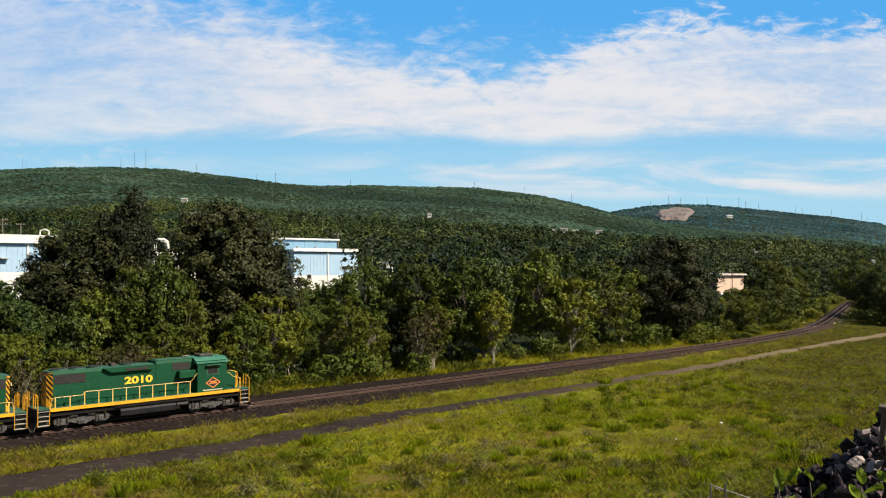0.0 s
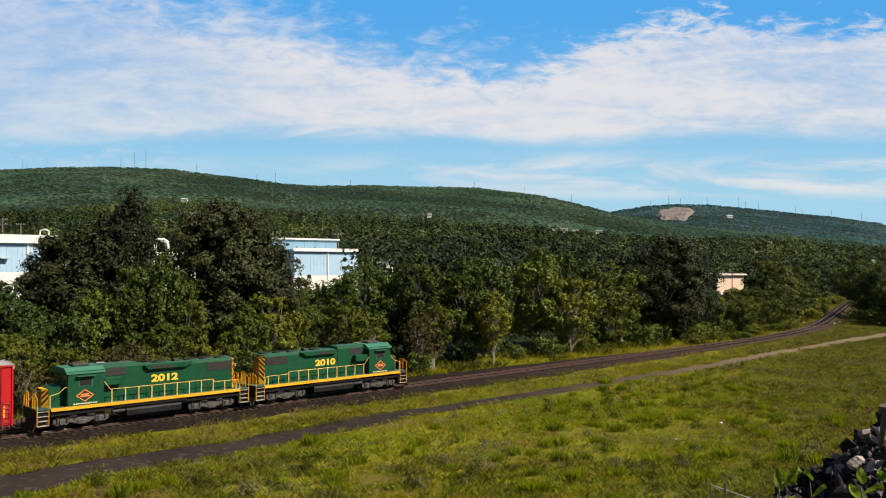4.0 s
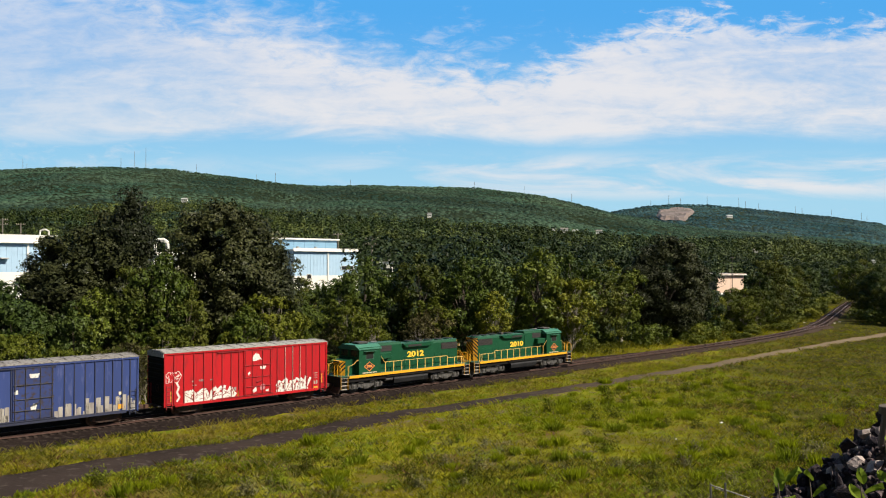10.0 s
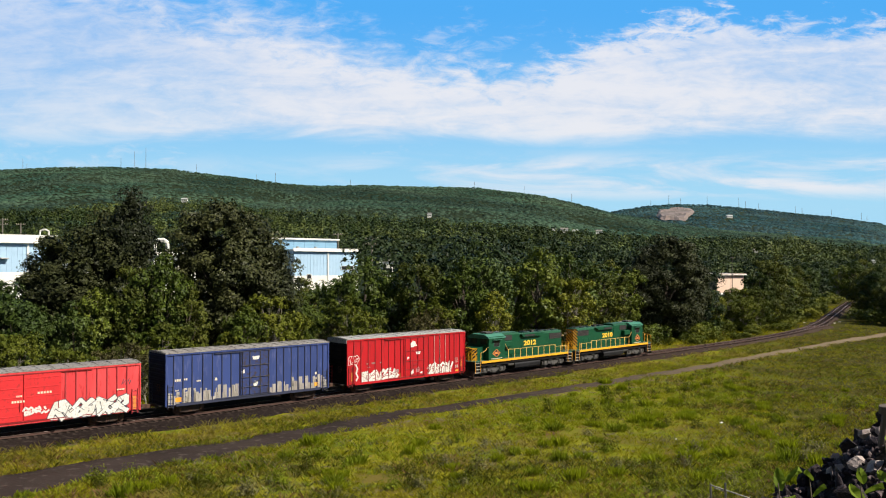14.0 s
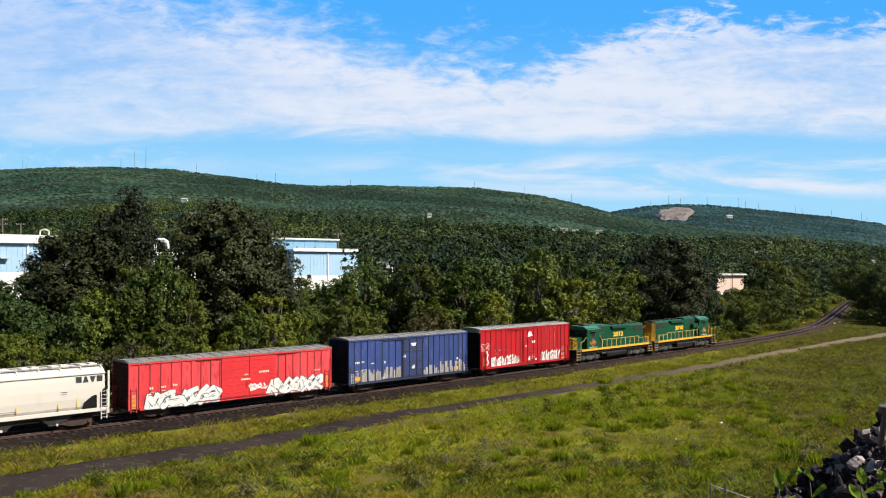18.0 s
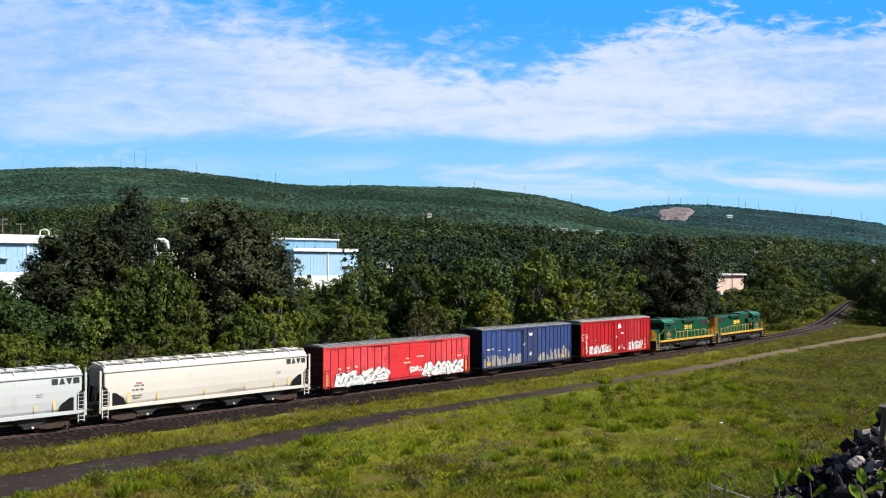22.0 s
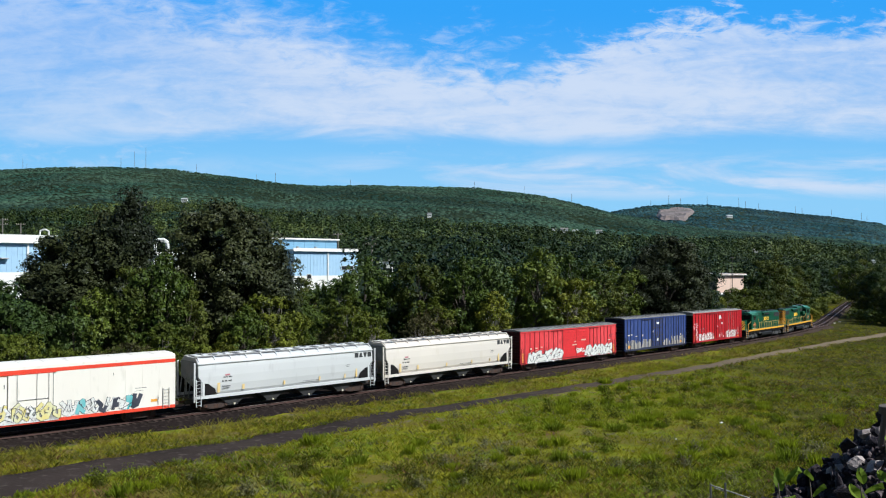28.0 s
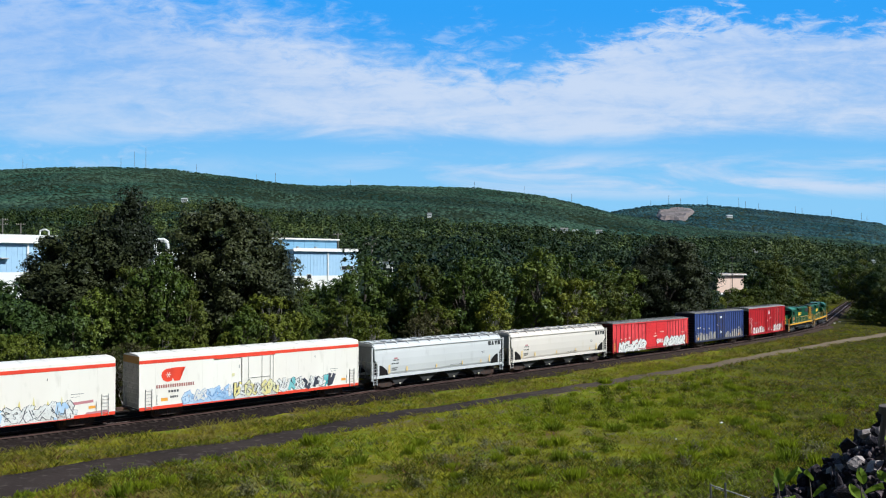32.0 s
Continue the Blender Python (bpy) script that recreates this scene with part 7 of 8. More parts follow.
for a, b in zip([(-74.2, 156, 15.5), (-74.2, 156, 18.3), (-73.4, 156, 18.6), (-72.6, 156, 18.3)], [(-74.2, 156, 18.3), (-73.4, 156, 18.6), (-72.6, 156, 18.3), (-72.6, 156, 15.5)]):
    rod(bm, a, b, 0.16, 8)
tagged(part("exhaust_duct", bm, M["bld_white"]), "bent white roof duct beside the factory hall", "roof duct")

shed = factory("small pinkish stucco building with a flat pale roof among trees", 0, 9.2, 0, 10, 5.0, 5.4, 9.8, 0.22, (), M["bld_pink"], (), 4.6, M["brown_trim"])
shed.matrix_basis = pose(65.6, 203, 0, 0, 0, 30)


def house(x, y, w, h, label, roof):
    z = float(ground_z(x, y)[0]) - 2.0
    t = thing("house", label, "house", pose(x, y, z), "houses on the slopes")
    part("wall", bx(-w / 2, w / 2, -w * 0.3, w * 0.3, 0, h), M["bld_white"], t)
    bm = prism(bmesh.new(), [(-w * 0.36, h), (0, h + w * 0.22), (w * 0.36, h)], -w / 2 - 0.4, w / 2 + 0.4)
    part("roof", bm, roof, t)
    for i in (-0.3, 0.0, 0.3):
        part("window", bx(i * w - 0.45, i * w + 0.45, -w * 0.3 - 0.05, -w * 0.3 - 0.003, h * 0.6, h * 0.78), M["glass"], t)
    return t


for i, (u, d, w, h) in enumerate(HOUSES):
    house(u * d, d, w, h, "small white house among the trees on the slope", M["galv_dark"] if i % 2 else M["bld_roof"])


# ---- poles and masts ----
def utility_pole(u, d, top, arms=2):
    x, y = u * d, d
    z = float(ground_z(x, y)[0]) - 0.3
    p = thing("utility_pole", "weathered wooden utility pole with cross-arms", "utility pole", pose(x, y, z), "utility poles")
    h = top - z
    part("post", rod(bmesh.new(), (0, 0, 0), (0, 0, h), 0.16, 8), M["pole"], p)
    for i in range(arms):
        a = part("cross_arm", bx(-1.3, 1.3, -0.08, 0.08, h - 0.5 - i * 1.1, h - 0.34 - i * 1.1), M["pole"], p)
        for q in (-1.2, -0.7, 0.7, 1.2):
            part("insulator", rod(bmesh.new(), (q, 0, h - 0.34 - i * 1.1), (q, 0, h - 0.1 - i * 1.1), 0.06, 6), M["cream"], a)
    return p


utility_pole(-0.084, 172, 17.8)
utility_pole(-0.4985, 240, 24.0, 1)
utility_pole(-0.520, 205, 23.4, 2)
utility_pole(-0.124, 236, 21.0, 1)
z = float(ground_z(0.341 * 190, 190)[0])
lamp = thing("street_lamp", "tall dark lamp post with a small lamp head", "lamp post", pose(0.341 * 190, 190, z))
part("pole", rod(bmesh.new(), (0, 0, -0.2), (0, 0, 13.6 - z), 0.09, 8), M["grime"], lamp)
part("lamp_head", bx(-0.5, 0.5, -0.2, 0.2, 13.6 - z, 13.85 - z, bevel=0.05), M["grime"], lamp)


def mast(u, d, rise):
    """Thin radio mast or turbine tower on a crest."""
    x, y = u * d, d
    z = float(ground_z(x, y)[0])
    t = thing("radio_mast", "thin steel lattice mast on the mountain crest", "mast", pose(x, y, z - 4), "masts on the crest")
    w = d * 0.00024
    bm = bmesh.new()
    for a, b in ((-1, -1), (1, -1), (0, 1)):
        rod(bm, (a * w, b * w, 0), (a * w * 0.5, b * w * 0.5, rise + 4), w * 0.35, 4)
    part("leg", bm, M["mast"], t)
    bm = bmesh.new()
    for i in range(8):
        zz = (rise + 4) * (i + 0.5) / 8
        s = w * (1 - 0.5 * zz / (rise + 4))
        for (a, b), (c, e) in (((-1, -1), (1, -1)), ((1, -1), (0, 1)), ((0, 1), (-1, -1))):
            rod(bm, (a * s, b * s, zz), (c * s, e * s, zz + rise / 9), w * 0.2, 3)
    part("bracing", bm, M["mast"], t)


for px, top in ((39, 24), (46, 12), (213, 20), (237, 36), (257, 46), (347, 18), (453, 12), (487, 22), (620, 12), (840, 14), (928, 16), (1012, 20)):
    mast((px - 784) / 1500, RIDGE_A, top)
for px, top in ((1152, 22), (1184, 40), (1205, 26), (1252, 36), (1308, 40), (1320, 32), (1343, 26), (1408, 30), (1420, 24), (1472, 30), (1525, 34), (1535, 26)):
    mast((px - 784) / 1500, RIDGE_B, top)

# quarry scar on the far mountain
def scar(u0, u1, d0, d1, label):
    v, f, n, k = [], [], 6, 28
    for j in range(n + 1):
        for i in range(k):
            a = 2 * math.pi * i / k
            q = j / n * (0.92 + 0.45 * noise.noise((math.cos(a) * 1.6, math.sin(a) * 1.6, 3.3)))
            u, d = (u0 + u1) / 2 + (u1 - u0) / 2 * q * math.cos(a), (d0 + d1) / 2 + (d1 - d0) / 2 * q * math.sin(a)
            v.append((u * d, d, float(ground_z(u * d, d)[0]) + (11 if j < n else 2) + 7 * noise.noise((u * 60, d * 0.02, 0))))
            if j:
                f.append(((j - 1) * k + i, (j - 1) * k + (i + 1) % k, j * k + (i + 1) % k, j * k + i))
    tagged(mesh_ob("quarry_slope", v, f, M["slab"]), label, "quarry", kind="structure")


scar(0.246, 0.300, 2900, 3480, "bare pale brown quarried slope on the far mountain")
# ---- rubble heap, railings and plants by the camera ----
def rock_mesh(seed):
    """An angular broken stone: the hull of a few points on a squashed ball."""
    rng = random.Random(seed)
    bm = bmesh.new()
    ax = Vector((rng.uniform(0.9, 1.25), rng.uniform(0.6, 0.95), rng.uniform(0.45, 0.8)))
    for i in range(13):
        d = Vector((rng.gauss(0, 1), rng.gauss(0, 1), rng.gauss(0, 1))).normalized() * rng.uniform(0.8, 1.15)
        bm.verts.new((d.x * ax.x, d.y * ax.y, d.z * ax.z))
    got = bmesh.ops.convex_hull(bm, input=bm.verts)
    bmesh.ops.delete(bm, geom=list({v for v in got["geom_interior"] + got["geom_unused"] if isinstance(v, bmesh.types.BMVert)}), context="VERTS")
    return bm


def heap_z(x, y):
    """Top of the rubble heap: a shoulder that climbs to the right."""
    t = (x / y - 0.355) / 0.165
    return np.interp(t, [-0.3, 0.0, 0.25, 0.45, 0.7, 1.0, 1.6], [6.4, 7.85, 8.3, 8.4, 8.95, 9.5, 9.9])


def rubble():
    heap = thing("rubble_heap", "heap of angular grey rubble on the bank", "rock pile", kind="")
    v, f, n = [], [], 22
    for j in range(n):
        for i in range(n):
            u, y = 0.335 + 0.36 * i / (n - 1), 8.0 + 12.0 * j / (n - 1)
            x = u * y
            fall = max(0.0, abs(y - 14.0) - 1.0)
            z = float(heap_z(x, y)) - 0.35 - 0.42 * fall - 0.6 * max(0, (0.36 - u) / 0.03)
            v.append((x, y, z + 0.12 * noise.noise((x * 1.5, y * 1.5, 0))))
            if i and j:
                f.append(((j - 1) * n + i - 1, (j - 1) * n + i, j * n + i, j * n + i - 1))
    mesh_ob("earth_core", v, f, M["ballast"], heap, "dark earth between the stones")
    rng = random.Random(8)
    protos = []
    for k in range(7):
        protos.append(part("rock", rock_mesh(100 + k), M["rock"], heap))
    pale = [part("rock", rock_mesh(200 + k), M["rock_pale"], heap) for k in range(3)]
    first = protos + pale
    todo = []
    for k in range(290):
        u = rng.uniform(0.345, 0.60)
        y = 14.0 + rng.uniform(-4.5, 1.2)
        x = u * y
        fall = max(0.0, abs(y - 14.0) - 1.0)
        z = float(heap_z(x, y)) - 0.30 - 0.42 * fall - 0.6 * max(0, (0.36 - u) / 0.03)
        s = rng.choice((0.04, 0.05, 0.06, 0.08, 0.10, 0.16, 0.22)) * rng.uniform(0.8, 1.2)
        todo.append((x, y, z + s * 0.3, s))
    # the larger stones along the skyline of the heap
    for u, dz, s in ((0.365, 0.0, 0.24), (0.375, -0.15, 0.28), (0.415, -0.02, 0.27), (0.432, 0.0, 0.25), (0.45, -0.02, 0.25), (0.465, -0.3, 0.28), (0.475, 0.0, 0.2), (0.488, 0.0, 0.18), (0.50, 0.05, 0.2), (0.512, 0.0, 0.17), (0.524, 0.1, 0.2), (0.44, -0.55, 0.28), (0.40, -0.6, 0.25), (0.53, -0.3, 0.26)):
        y = 13.6
        todo.append((u * y, y, float(heap_z(u * y, y)) - 0.12 + dz * 0.6, s * 0.55))
    # single boulders at the foot of the heap
    for u, y, s in ((0.432, 12.6, 0.30), (0.452, 12.4, 0.24), (0.412, 12.3, 0.19), (0.505, 12.8, 0.24), (0.482, 12.0, 0.22)):
        todo.append((u * y, y, float(heap_z(u * y, y)) - 0.42, s))
    for k, (x, y, z, s) in enumerate(todo):
        m = Matrix.LocRotScale((x, y, z), Euler((rng.uniform(0, 6), rng.uniform(0, 6), rng.uniform(0, 6))), (s, s * rng.uniform(0.8, 1.2), s))
        src = rng.choice(pale) if rng.random() < 0.22 else rng.choice(protos)
        if first and src in first:
            first.remove(src)
            src.matrix_basis = m
        else:
            share(src, heap, m)
    # small broken stone between them
    hull = bmesh.new()
    bmesh.ops.create_icosphere(hull, subdivisions=1, radius=1.0)
    ico = np.array([v.co[:] for v in hull.verts])
    tri = [[v.index for v in f.verts] for f in hull.faces]
    hull.free()
    nr = np.random.default_rng(12)
    vv, ff = [], []
    for k in range(1500):
        u, y = nr.uniform(0.345, 0.60), 14.0 + nr.uniform(-4.5, 1.2)
        x = u * y
        fall = max(0.0, abs(y - 14.0) - 1.0)
        z = float(heap_z(x, y)) - 0.30 - 0.42 * fall - 0.6 * max(0, (0.36 - u) / 0.03)
        p = ico * nr.uniform(0.02, 0.065) * nr.uniform(0.6, 1.2, 3) * nr.uniform(0.55, 1.25, (len(ico), 1))
        ff += [[i + len(vv) for i in f] for f in tri]
        vv += (p + (x, y, z + nr.uniform(0, 0.06))).tolist()
    tagged(mesh_ob("broken_stone", vv, ff, M["rock_small"], heap), kind="stuff")
    for src in first:
        src.matrix_basis = Matrix.LocRotScale((0.45 * 14, 14, 8.0), None, (0.2, 0.2, 0.2))


rubble()
x, y = 0.5165 * 13.2, 13.2
stump = thing("tree_stump", "broken grey wooden stump on the rubble heap", "stump", pose(x, y, 9.12, 4, 6, 0))
bm = bmesh.new()
limb_mesh(bm, (0, 0, -0.8), (0, 0, 0.55), 0.08, 0.075, 9)
limb_mesh(bm, (0, 0, 0.55), (-0.03, 0, 0.66), 0.125, 0.11, 9)
bm.faces.new([v for v in bm.verts][-9:])
part("trunk", bm, M["bark"], stump)


def railing():
    t = thing("pipe_railing", "bent thin galvanised pipe railing on the bank", "railing")
    d = 13.0
    at = lambda px, py: ((px - 784) / 1500 * d, d, CAM_Z - (py - 470.4) / 1500 * d)
    for px, py in ((1255, 855), (1281, 853)):
        p = at(px, py)
        part("post", rod(bmesh.new(), (p[0] + 0.03, p[1], float(ground_z(p[0], p[1])[0]) - 0.2), p, 0.016, 7), M["pipe"], t)
    part("top_rail", rod(bmesh.new(), at(1256, 857), at(1335, 884), 0.011, 6), M["pipe"], t)
    part("brace", rod(bmesh.new(), at(1262, 862), at(1281, 868), 0.008, 5), M["pipe"], t)


railing()


def near_plant(px, py, d, leaves, size, seed, label):
    """A sprig with single broad leaves, close to the camera."""
    rng = random.Random(seed)
    x, y, z = (px - 784) / 1500 * d, d, CAM_Z - (py - 470.4) / 1500 * d
    t = thing("sapling", label, "plant", pose(x, y, z), "sprigs by the camera")
    gz = float(ground_z(x, y)[0]) - z - 0.1
    part("stem", (lambda b: (limb_mesh(b, (0.02, 0, gz), (0.0, 0.0, -0.15), 0.010, 0.007, 5), limb_mesh(b, (0, 0, -0.15), (-0.02, 0, 0.05), 0.007, 0.003, 5), b)[2])(bmesh.new()), M["bark"], t)
    for k in range(leaves):
        a, tilt, s = rng.uniform(0, 6.28), rng.uniform(0.1, 1.1), size * rng.uniform(0.9, 1.7)
        bm = bmesh.new()
        rows = []
        for i in range(6):
            f = i / 5
            wd = 0.24 * math.sin(math.pi * min(1, f * 0.9 + 0.08)) ** 0.8
            rows.append([bm.verts.new((f, -wd, 0.10 * f * f + 0.06)), bm.verts.new((f, 0, 0.10 * f * f - 0.25 * f * f)), bm.verts.new((f, wd, 0.10 * f * f + 0.06))])
        for r0, r1 in zip(rows, rows[1:]):
            for i in range(2):
                bm.faces.new((r0[i], r0[i + 1], r1[i + 1], r1[i]))
        o = part("leaf", bm, M["leaf_bright"], t)
        o.matrix_basis = Matrix.LocRotScale((0.01 * math.cos(a), 0.01 * math.sin(a), -0.16 + 0.2 * k / max(1, leaves - 1)), Euler((rng.uniform(-0.4, 0.4), -tilt, a)), (s, s, s))


near_plant(1380, 868, 5.0, 6, 0.085, 1, "fresh green sprig with broad leaves near the camera")
near_plant(1435, 860, 5.2, 3, 0.08, 2, "fresh green sprig with broad leaves near the camera")
near_plant(1525, 868, 4.6, 5, 0.085, 3, "fresh green sprig with broad leaves near the camera")
near_plant(1570, 800, 4.4, 4, 0.10, 4, "fresh green sprig with broad leaves near the camera")


# ---- meadow ----
def tufts(name, label, pts, hgt, spread, blades, material, seed, width=0.16):
    """Upright tapering blades in tufts, joined."""
    rng = np.random.default_rng(seed)
    k = np.repeat(np.arange(len(pts)), blades)
    h = (hgt * rng.uniform(0.5, 1.35, len(pts)))[k] * rng.uniform(0.7, 1.15, len(k))
    a = rng.uniform(0, 2 * np.pi, len(k))
    r = spread * np.sqrt(rng.uniform(0, 1, len(k)))
    base = pts[k] + np.stack([r * np.cos(a), r * np.sin(a), -0.03 * np.ones(len(k))], 1)
    b = rng.uniform(0, 2 * np.pi, len(k))
    side = np.stack([np.cos(b), np.sin(b), 0.25 * np.sin(3 * b)], 1) * (h * width * 0.5)[:, None]
    lean = np.stack([np.cos(a), np.sin(a), np.zeros(len(k))], 1) * (h * rng.uniform(0.4, 1.3, len(k)))[:, None]
    up = np.stack([np.zeros(len(k)), np.zeros(len(k)), h], 1)
    v = np.stack([base - side, base + side, base + side * 0.75 + lean * 0.45 + up * 0.6, base + lean + up], 1).reshape(-1, 3)
    ob = new(name, leaf_mesh(name, v, material))
    return tagged(ob, label, "grass", kind="stuff")


def scatter(count, seed, y0, y1, keep, power=1.0):
    rng = np.random.default_rng(seed)
    y = y0 + (y1 - y0) * rng.uniform(0, 1, count) ** power
    x = y * rng.uniform(-0.56, 0.58, count)
    s = track_side(x, y)
    ok = keep(x, y, s)
    x, y = x[ok], y[ok]
    return np.stack([x, y, ground_z(x, y)], 1)


def lane_off(x, y):
    """Distance from the middle of the dirt track."""
    ss = np.arange(-38, 178, 1.0)
    p = np.array([lane(s, 0)[:2] for s in ss])
    out = np.full(len(x), 1e3)
    for q in p:
        out = np.minimum(out, np.hypot(x - q[0], y - q[1]))
    return out


def patchy(x, y, s, seed, cut):
    return wob(x, y, s, seed) + 0.6 * wob(x, y, s * 0.37, seed + 2) > cut


edge = lambda x, y: lane_off(x, y) > 1.15 + 0.3 * np.clip((85 - y) / 25, 0, 1) + 0.4 * wob(x, y, 1.7, 31) + 1.5 * np.clip((64 - y) / 22, 0, 1)
field = lambda x, y, s: (s > 4.6) & edge(x, y)
tufts("meadow_grass", "yellow-green tufts of meadow grass", scatter(46000, 61, 42, 190, lambda x, y, s: field(x, y, s) & patchy(x, y, 4, 1, -0.7), 1.5), 0.24, 0.13, 7, M["grass"], 1, 0.14)
tufts("meadow_grass", "dry straw-coloured grass in the meadow", scatter(26000, 62, 42, 170, lambda x, y, s: field(x, y, s) & patchy(x, y, 3, 5, 0.1), 1.5), 0.26, 0.12, 6, M["grass_dry"], 2, 0.11)
tufts("weeds", "low green weeds in patches", scatter(22000, 63, 42, 170, lambda x, y, s: field(x, y, s) & patchy(x, y, 5, 9, 0.25), 1.5), 0.30, 0.25, 7, M["weed"], 3, 0.18)
tufts("weeds", "grey-green weeds in patches", scatter(16000, 64, 42, 170, lambda x, y, s: field(x, y, s) & patchy(x, y, 3.4, 14, 0.2), 1.5), 0.28, 0.22, 7, M["weed_grey"], 4, 0.14)
verge = lambda x, y, s: (s > np.interp(y, [60, 110], [2.8, 1.75])) & (s < 12) & edge(x, y)
tufts("verge_grass", "tall yellowing grass between railway and dirt track", scatter(16000, 65, 42, 150, lambda x, y, s: verge(x, y, s) & patchy(x, y, 2.2, 3, -0.35), 1.3), 0.36, 0.3, 11, M["grass_dry"], 5, 0.06)
tufts("verge_grass", "green grass between railway and dirt track", scatter(16000, 66, 42, 170, lambda x, y, s: verge(x, y, s) & patchy(x, y, 2.6, 8, 0.0), 1.3), 0.28, 0.3, 10, M["grass"], 6, 0.09)
tufts("bank_grass", "lush light green grass at the foot of the wood", scatter(60000, 67, 55, 260, lambda x, y, s: (s < np.interp(y, [60, 105, 130, 160], [-8.0, -6.0, -2.8, -1.8])) & (s > -15) & patchy(x, y, 4, 4, -0.6), 1.2), 0.42, 0.35, 7, M["grass"], 7, 0.12)
tufts("weeds", "taller weeds at the foot of the wood", scatter(22000, 68, 55, 230, lambda x, y, s: (s < np.interp(y, [60, 105, 140], [-7.5, -6.5, -3.4])) & (s > -17) & patchy(x, y, 3, 6, 0.0), 1.2), 0.9, 0.35, 8, M["weed_rank"], 8, 0.16)

tufts("verge_grass", "dark olive weeds between railway and dirt track", scatter(26000, 71, 42, 150, lambda x, y, s: verge(x, y, s) & patchy(x, y, 2.4, 13, 0.05), 1.3), 0.30, 0.28, 9, M["weed_rank"], 11, 0.10)
tufts("meadow_grass", "lush lime-green grass beside the dirt track", scatter(30000, 72, 62, 115, lambda x, y, s: field(x, y, s) & (np.abs(x - 0.35 * y + 14 + 5 * wob(x, y, 8, 2)) < 12) & patchy(x, y, 3, 19, -0.3)), 0.24, 0.14, 6, M["grass_lush"], 12, 0.14)
rank = lambda x, y, s: field(x, y, s) & ((x - 0.35 * y + 14 * wob(x, y, 9, 21) > -9) | ((y < 58) & (x < -4 + 5 * wob(x, y, 5, 8))))
tufts("weeds", "rank olive weeds in the rough end of the meadow", scatter(28000, 69, 42, 190, lambda x, y, s: rank(x, y, s) & patchy(x, y, 2.4, 11, -0.3), 1.3), 0.34, 0.2, 7, M["weed_rank"], 9, 0.14)
tufts("meadow_grass", "withered brownish grass in the rough end of the meadow", scatter(14000, 70, 42, 170, lambda x, y, s: rank(x, y, s) & patchy(x, y, 2.0, 17, 0.2), 1.3), 0.32, 0.18, 6, M["weed_brown"], 10, 0.10)


# single weed clumps that stand out
def make_tussock(seed, material, label):
    """A tussock of tall narrow grass blades."""
    rng = np.random.default_rng(seed)
    t = thing("grass_tussock", label, "grass", group="tussocks in the meadow")
    for nm, k in (("tuft", 190), ("outer_tuft", 110)):
        a, r = rng.uniform(0, 6.28, k), 0.26 * np.sqrt(rng.uniform(0, 1, k)) * (1.35 if nm != "tuft" else 1)
        base = np.stack([r * np.cos(a), r * np.sin(a), np.zeros(k)], 1)
        h = rng.uniform(0.35, 0.8, k) * (0.6 if nm != "tuft" else 1)
        b = rng.uniform(0, 6.28, k)
        side = np.stack([np.cos(b), np.sin(b), np.zeros(k)], 1) * (0.007 + 0.008 * rng.uniform(0, 1, k))[:, None]
        lean = base * (0.1 + 0.5 * rng.uniform(0, 1, k))[:, None] + 0.05 * rng.normal(size=(k, 3)) * np.array([1, 1, 0])
        up = np.stack([np.zeros(k), np.zeros(k), h], 1)
        v = np.stack([base - side, base + side, base + side * 0.8 + lean * 0.4 + up * 0.65, base + lean + up], 1).reshape(-1, 3)
        o = new(nm, leaf_mesh(nm, v, material))
        o.parent = t
    return t


def make_clump(seed, material, label):
    rng = np.random.default_rng(seed)
    t = thing("weed_clump", label, "weed", group="weed clumps in the meadow")
    k = 210
    d = unit(rng.normal(size=(k, 3)))
    d[:, 2] = np.abs(d[:, 2])
    lump = 1 + 0.35 * np.sin(3 * np.arctan2(d[:, 1], d[:, 0]) + seed) + 0.2 * rng.normal(size=k)
    c = d * (np.array([0.42, 0.42, 0.62]) * (rng.uniform(0.3, 1.0, k) ** 0.6 * lump)[:, None])
    c[:, 2] += 0.04
    v = quads(c, unit(d + 0.6 * rng.normal(size=d.shape) + np.array([0, 0, 0.3])), rng.uniform(0.035, 0.075, k), rng, 0.8)
    o = new("foliage", leaf_mesh("foliage", v, material))
    o.parent = t
    part("stem", limb_mesh(bmesh.new(), (0, 0, -0.05), (0.03, 0.02, 0.45), 0.012, 0.004, 4), M["bark"], t)
    return t


clumps = [make_clump(71, M["weed_rank"], "bushy green weed clump in the meadow"), make_clump(72, M["weed"], "bushy green weed clump in the meadow"), make_tussock(73, M["grass_lush"], "bright lime-green grass tussock in the meadow"), make_clump(74, M["weed_grey"], "grey-green weed clump in the meadow"), make_tussock(75, M["weed"], "green grass tussock in the meadow")]
placed = set()
wr = random.Random(17)


def clump(u, d, size, v):
    x, y = u * d, d
    m = pose(x, y, float(ground_z(x, y)[0]) - 0.03, 0, 0, wr.uniform(0, 360))
    t = clumps[v] if v not in placed else copy_thing(clumps[v], m)
    placed.add(v)
    t.matrix_basis = m
    wide = 1.3 if v in (2, 4) else 1.0
    t.scale = (size * wide * wr.uniform(0.9, 1.5), size * wide * wr.uniform(0.9, 1.5), size * (0.85 if v in (2, 4) else 1.3) * wr.uniform(0.8, 1.2))


def meadow_at(px, py):
    """Bearing and depth of a point of the level meadow."""
    return (px - 784) / 1500, (CAM_Z + 0.6) / (py - 470.4) * 1500


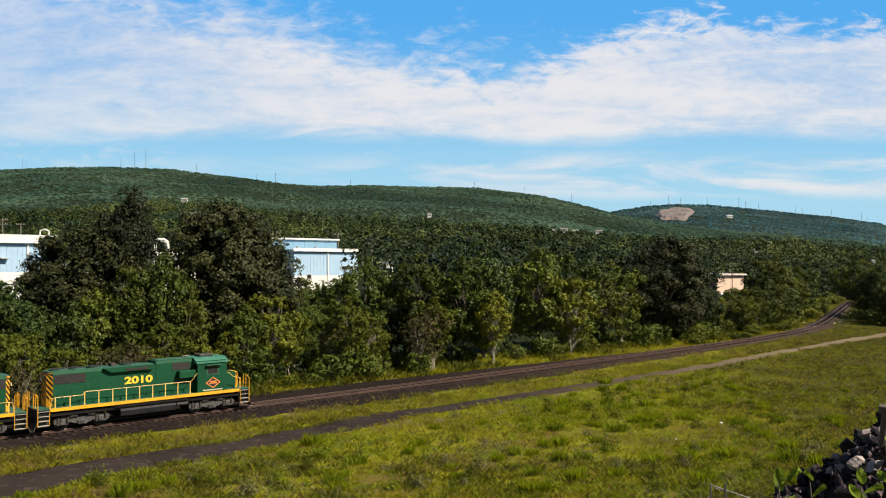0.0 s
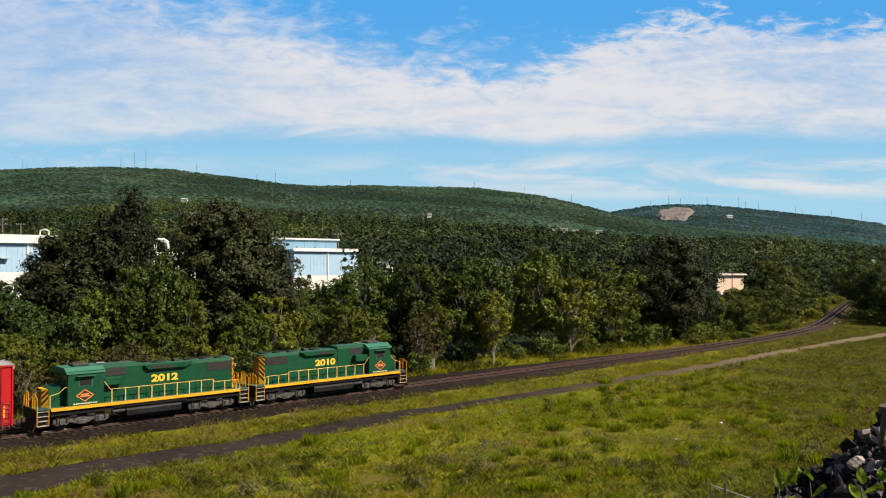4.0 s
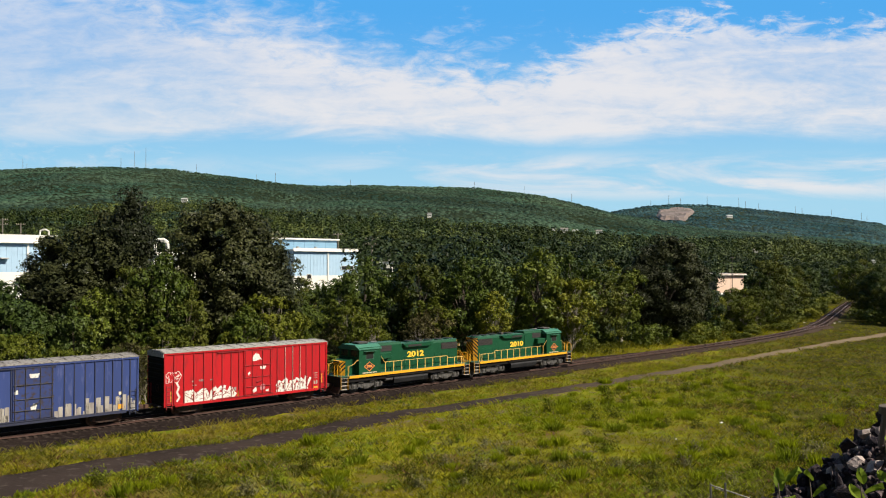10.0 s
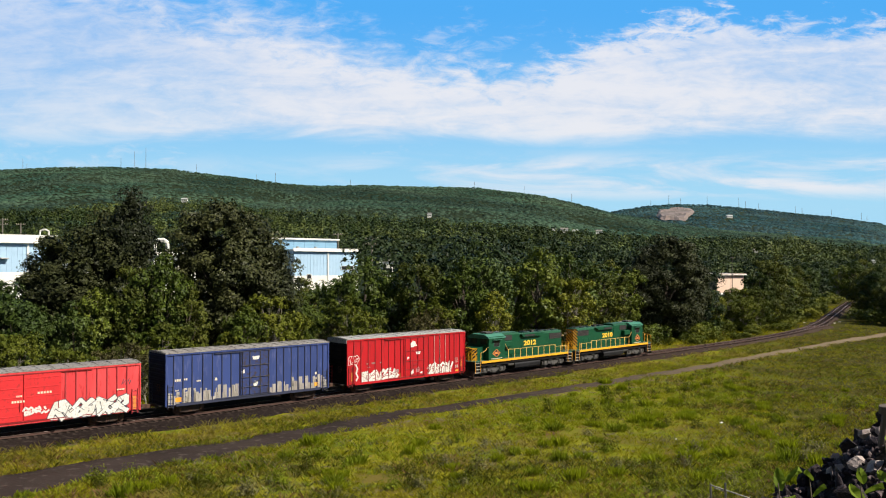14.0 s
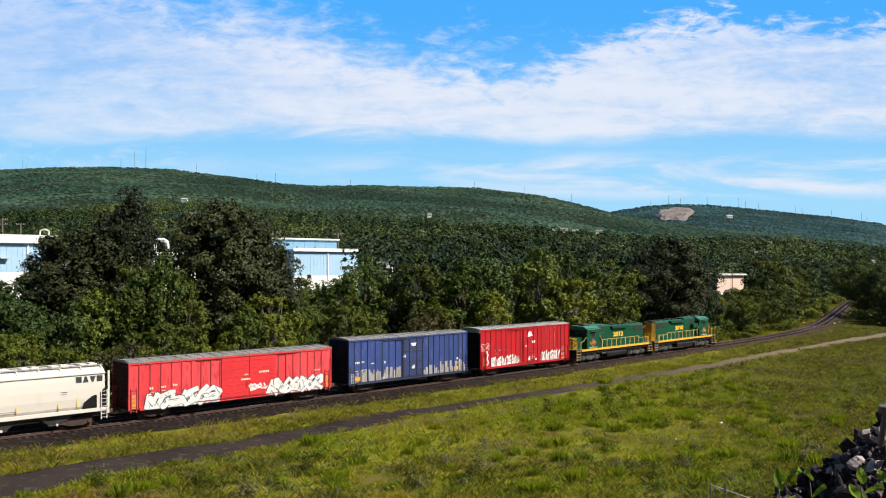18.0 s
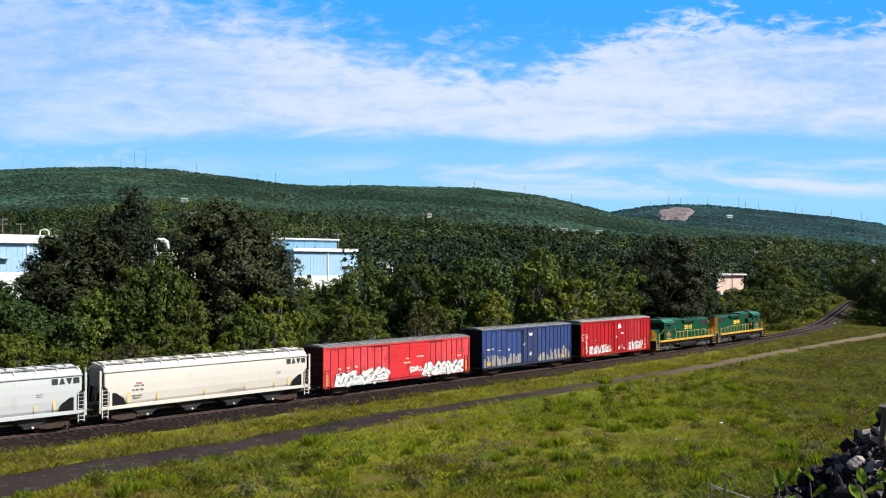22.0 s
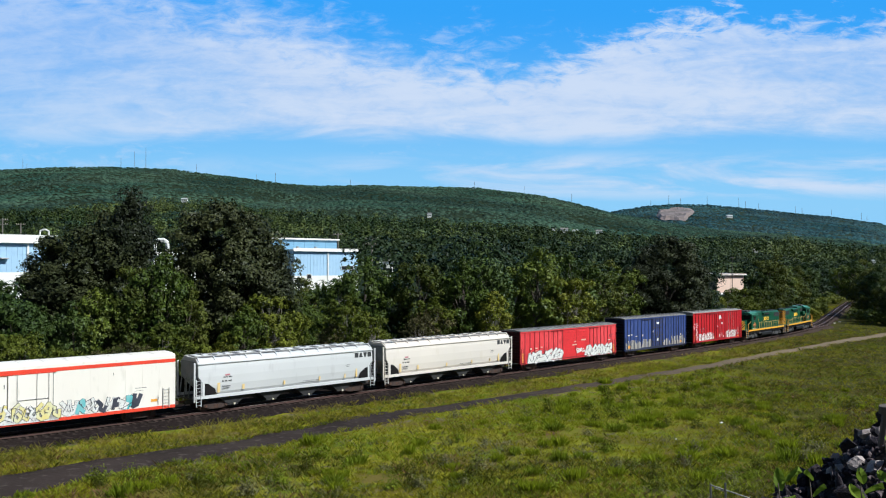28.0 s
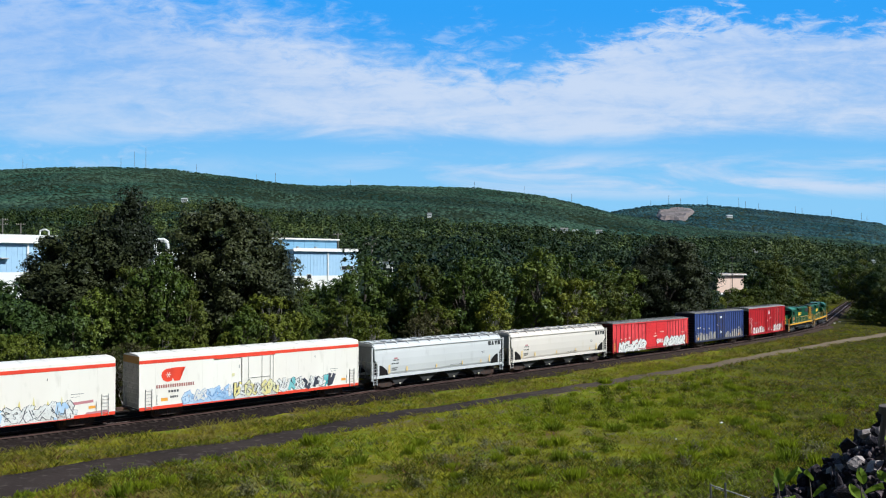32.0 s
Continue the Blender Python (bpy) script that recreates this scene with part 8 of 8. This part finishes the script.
for px, py, s, v in ((1140, 745, 1.5, 2), (1205, 738, 1.1, 2), (1075, 700, 1.4, 0), (1010, 712, 1.0, 1), (545, 828, 1.2, 0), (1158, 846, 1.2, 0), (1432, 758, 1.1, 1), (1480, 755, 1.0, 2), (955, 866, 1.0, 2), (610, 840, 0.8, 2),
                     (1352, 772, 0.9, 2), (1440, 795, 1.2, 3), (1290, 850, 0.9, 3), (1300, 690, 1.1, 2), (1330, 685, 1.0, 0), (1250, 680, 1.0, 2), (1215, 690, 0.9, 2), (1180, 695, 1.0, 0), (725, 800, 0.9, 2), (860, 790, 0.9, 3),
                     (1400, 690, 1.0, 0), (1500, 690, 1.2, 3), (1540, 668, 1.2, 0), (680, 830, 0.8, 3), (300, 858, 0.9, 2), (180, 862, 0.8, 0), (430, 850, 0.8, 2), (770, 760, 0.8, 2), (930, 745, 0.9, 2), (1040, 770, 0.8, 3), (820, 855, 0.9, 3), (1230, 800, 0.9, 3), (1090, 830, 0.8, 3), (880, 815, 0.8, 2), (1070, 680, 1.2, 2), (1100, 690, 1.2, 2)):
    u, d = meadow_at(px, py)
    clump(u, d, s, v)
for k in range(80):
    u, d = meadow_at(wr.uniform(985, 1380), wr.uniform(670, 765))
    if lane_off(np.array([u * d]), np.array([d]))[0] > 2.5 and track_side(u * d, d)[0] > 12:
        clump(u, d, wr.uniform(0.6, 1.25), wr.choice((2, 2, 4, 0)))
for k in range(230):
    u, d = meadow_at(wr.uniform(0, 1560), 640 + 240 * wr.random() ** 0.8)
    if lane_off(np.array([u * d]), np.array([d]))[0] > 3 and track_side(u * d, d)[0] > 12:
        clump(u, d, wr.uniform(0.5, 1.4), wr.choice((0, 1, 1, 2, 2, 3, 4, 4)))

# pale stones by the line and in the meadow
stone_src = None
for px, py, s in ((1043, 640, 0.20), (1060, 641, 0.20), (1259, 612, 0.22), (1390, 580, 0.45), (1400, 577, 0.4), (1422, 573, 0.4), (1380, 584, 0.3), (1275, 748, 0.22), (1030, 806, 0.12), (1195, 776, 0.12), (840, 838, 0.10), (1245, 706, 0.14), (520, 775, 0.12), (1132, 628, 0.15), (870, 660, 0.15), (305, 787, 0.10), (60, 845, 0.10), (210, 829, 0.08), (1485, 572, 0.4), (1475, 574, 0.4)):
    u, d = meadow_at(px, py)
    x, y = u * d, d
    base = max(float(ground_z(x, y)[0]), -0.45 if abs(track_side(x, y)[0]) < 4 else -9)
    if stone_src is None:
        stone_src = tagged(part("stone", rock_mesh(300), M["bld_white"]), "small pale stone on the ground", "stone", "pale stones")
        o = stone_src
    else:
        o = stone_src.copy()
        scene.collection.objects.link(o)
    o.matrix_basis = Matrix.LocRotScale((x, y, base + s * 0.2), Euler((0, 0, px * 0.7)), (s, s * 0.8, s * 0.7))

# rail posts at the wood's foot
for px, py, h in ((810, 618, 2.4), (888, 622, 1.3), (572, 655, 1.6), (957, 606, 0.9)):
    u, d = meadow_at(px, py)
    tagged(part("marker_post", rod(bmesh.new(), (u * d, d, float(ground_z(u * d, d)[0]) - 0.2), (u * d + 0.05, d, float(ground_z(u * d, d)[0]) + h), 0.06, 6), M["pole"]), "thin grey wooden post beside the railway", "post", "marker posts")
# small switch stand by the line
x, y, _ = on_track(78.5, 2.6)
sw = thing("switch_stand", "small dark switch stand beside the rails", "switch stand", pose(float(x), float(y), -0.45))
part("base", bx(-0.3, 0.3, -0.15, 0.15, 0, 0.12), M["grime"], sw)
part("mast", rod(bmesh.new(), (0, 0, 0.1), (0, 0, 1.1), 0.04, 6), M["grime"], sw)
part("target", bx(-0.02, 0.02, -0.16, 0.16, 0.85, 1.1), M["grime"], sw)

# ---- sleepers: the nearest as single pieces, the rest joined ----
def tie_mesh():
    return bx(-0.115, 0.115, -1.30, 1.30, -0.34, -0.172)


ties = thing("railway_ties", "dark creosoted timber ties half sunk in ballast", "railway ties", kind="structure")
tie_rng = random.Random(2)
tie0 = None
rest = bmesh.new()
for i in range(900):
    s = -108 + i * 0.55
    x, y, h = on_track(s)
    m = pose(float(x), float(y), tie_rng.uniform(-0.012, 0.012), 0, 0, 90 - math.degrees(h) + tie_rng.uniform(-1.5, 1.5)) @ Matrix.Translation((0, tie_rng.uniform(-0.05, 0.05), 0))
    if -28 < s < 136:
        if tie0 is None:
            tie0 = part("tie", tie_mesh(), M["tie"], ties)
            tie0.matrix_basis = m
        else:
            share(tie0, ties, m)
    elif s < 330:
        k = len(rest.verts)
        box(rest, -0.115, 0.115, -1.30, 1.30, -0.34, -0.172)
        rest.verts.ensure_lookup_table()
        for v in rest.verts[k:]:
            v.co = m @ v.co
tagged(part("tie_row", rest, M["tie"], ties), kind="stuff")


def motions():
    for ob, (u, half) in CARS.items():
        walk(ob, [(t, place_car(u, half, t)) for t in range(0, 33)])
    # wheelsets roll in their car's space, each row less than a quarter turn on
    steps = [i * 0.15 for i in range(214)] + [32.0]
    for ob, x, r in WHEELS:
        q = 1 if ob.parent.name.split(".")[0] != "locomotive" or x == ob.matrix_basis.translation.x else -1
        loc = ob.matrix_basis.translation.copy()
        walk(ob, [(t, pose(*loc, 0, q * math.degrees((train_s(t) - train_s(0)) / r), 0)) for t in steps])
    walk(clouds, [(0, pose(0, 0, CAM_Z)), (32, pose(0, 0, CAM_Z, 0, 0, -1.15))])


motions()
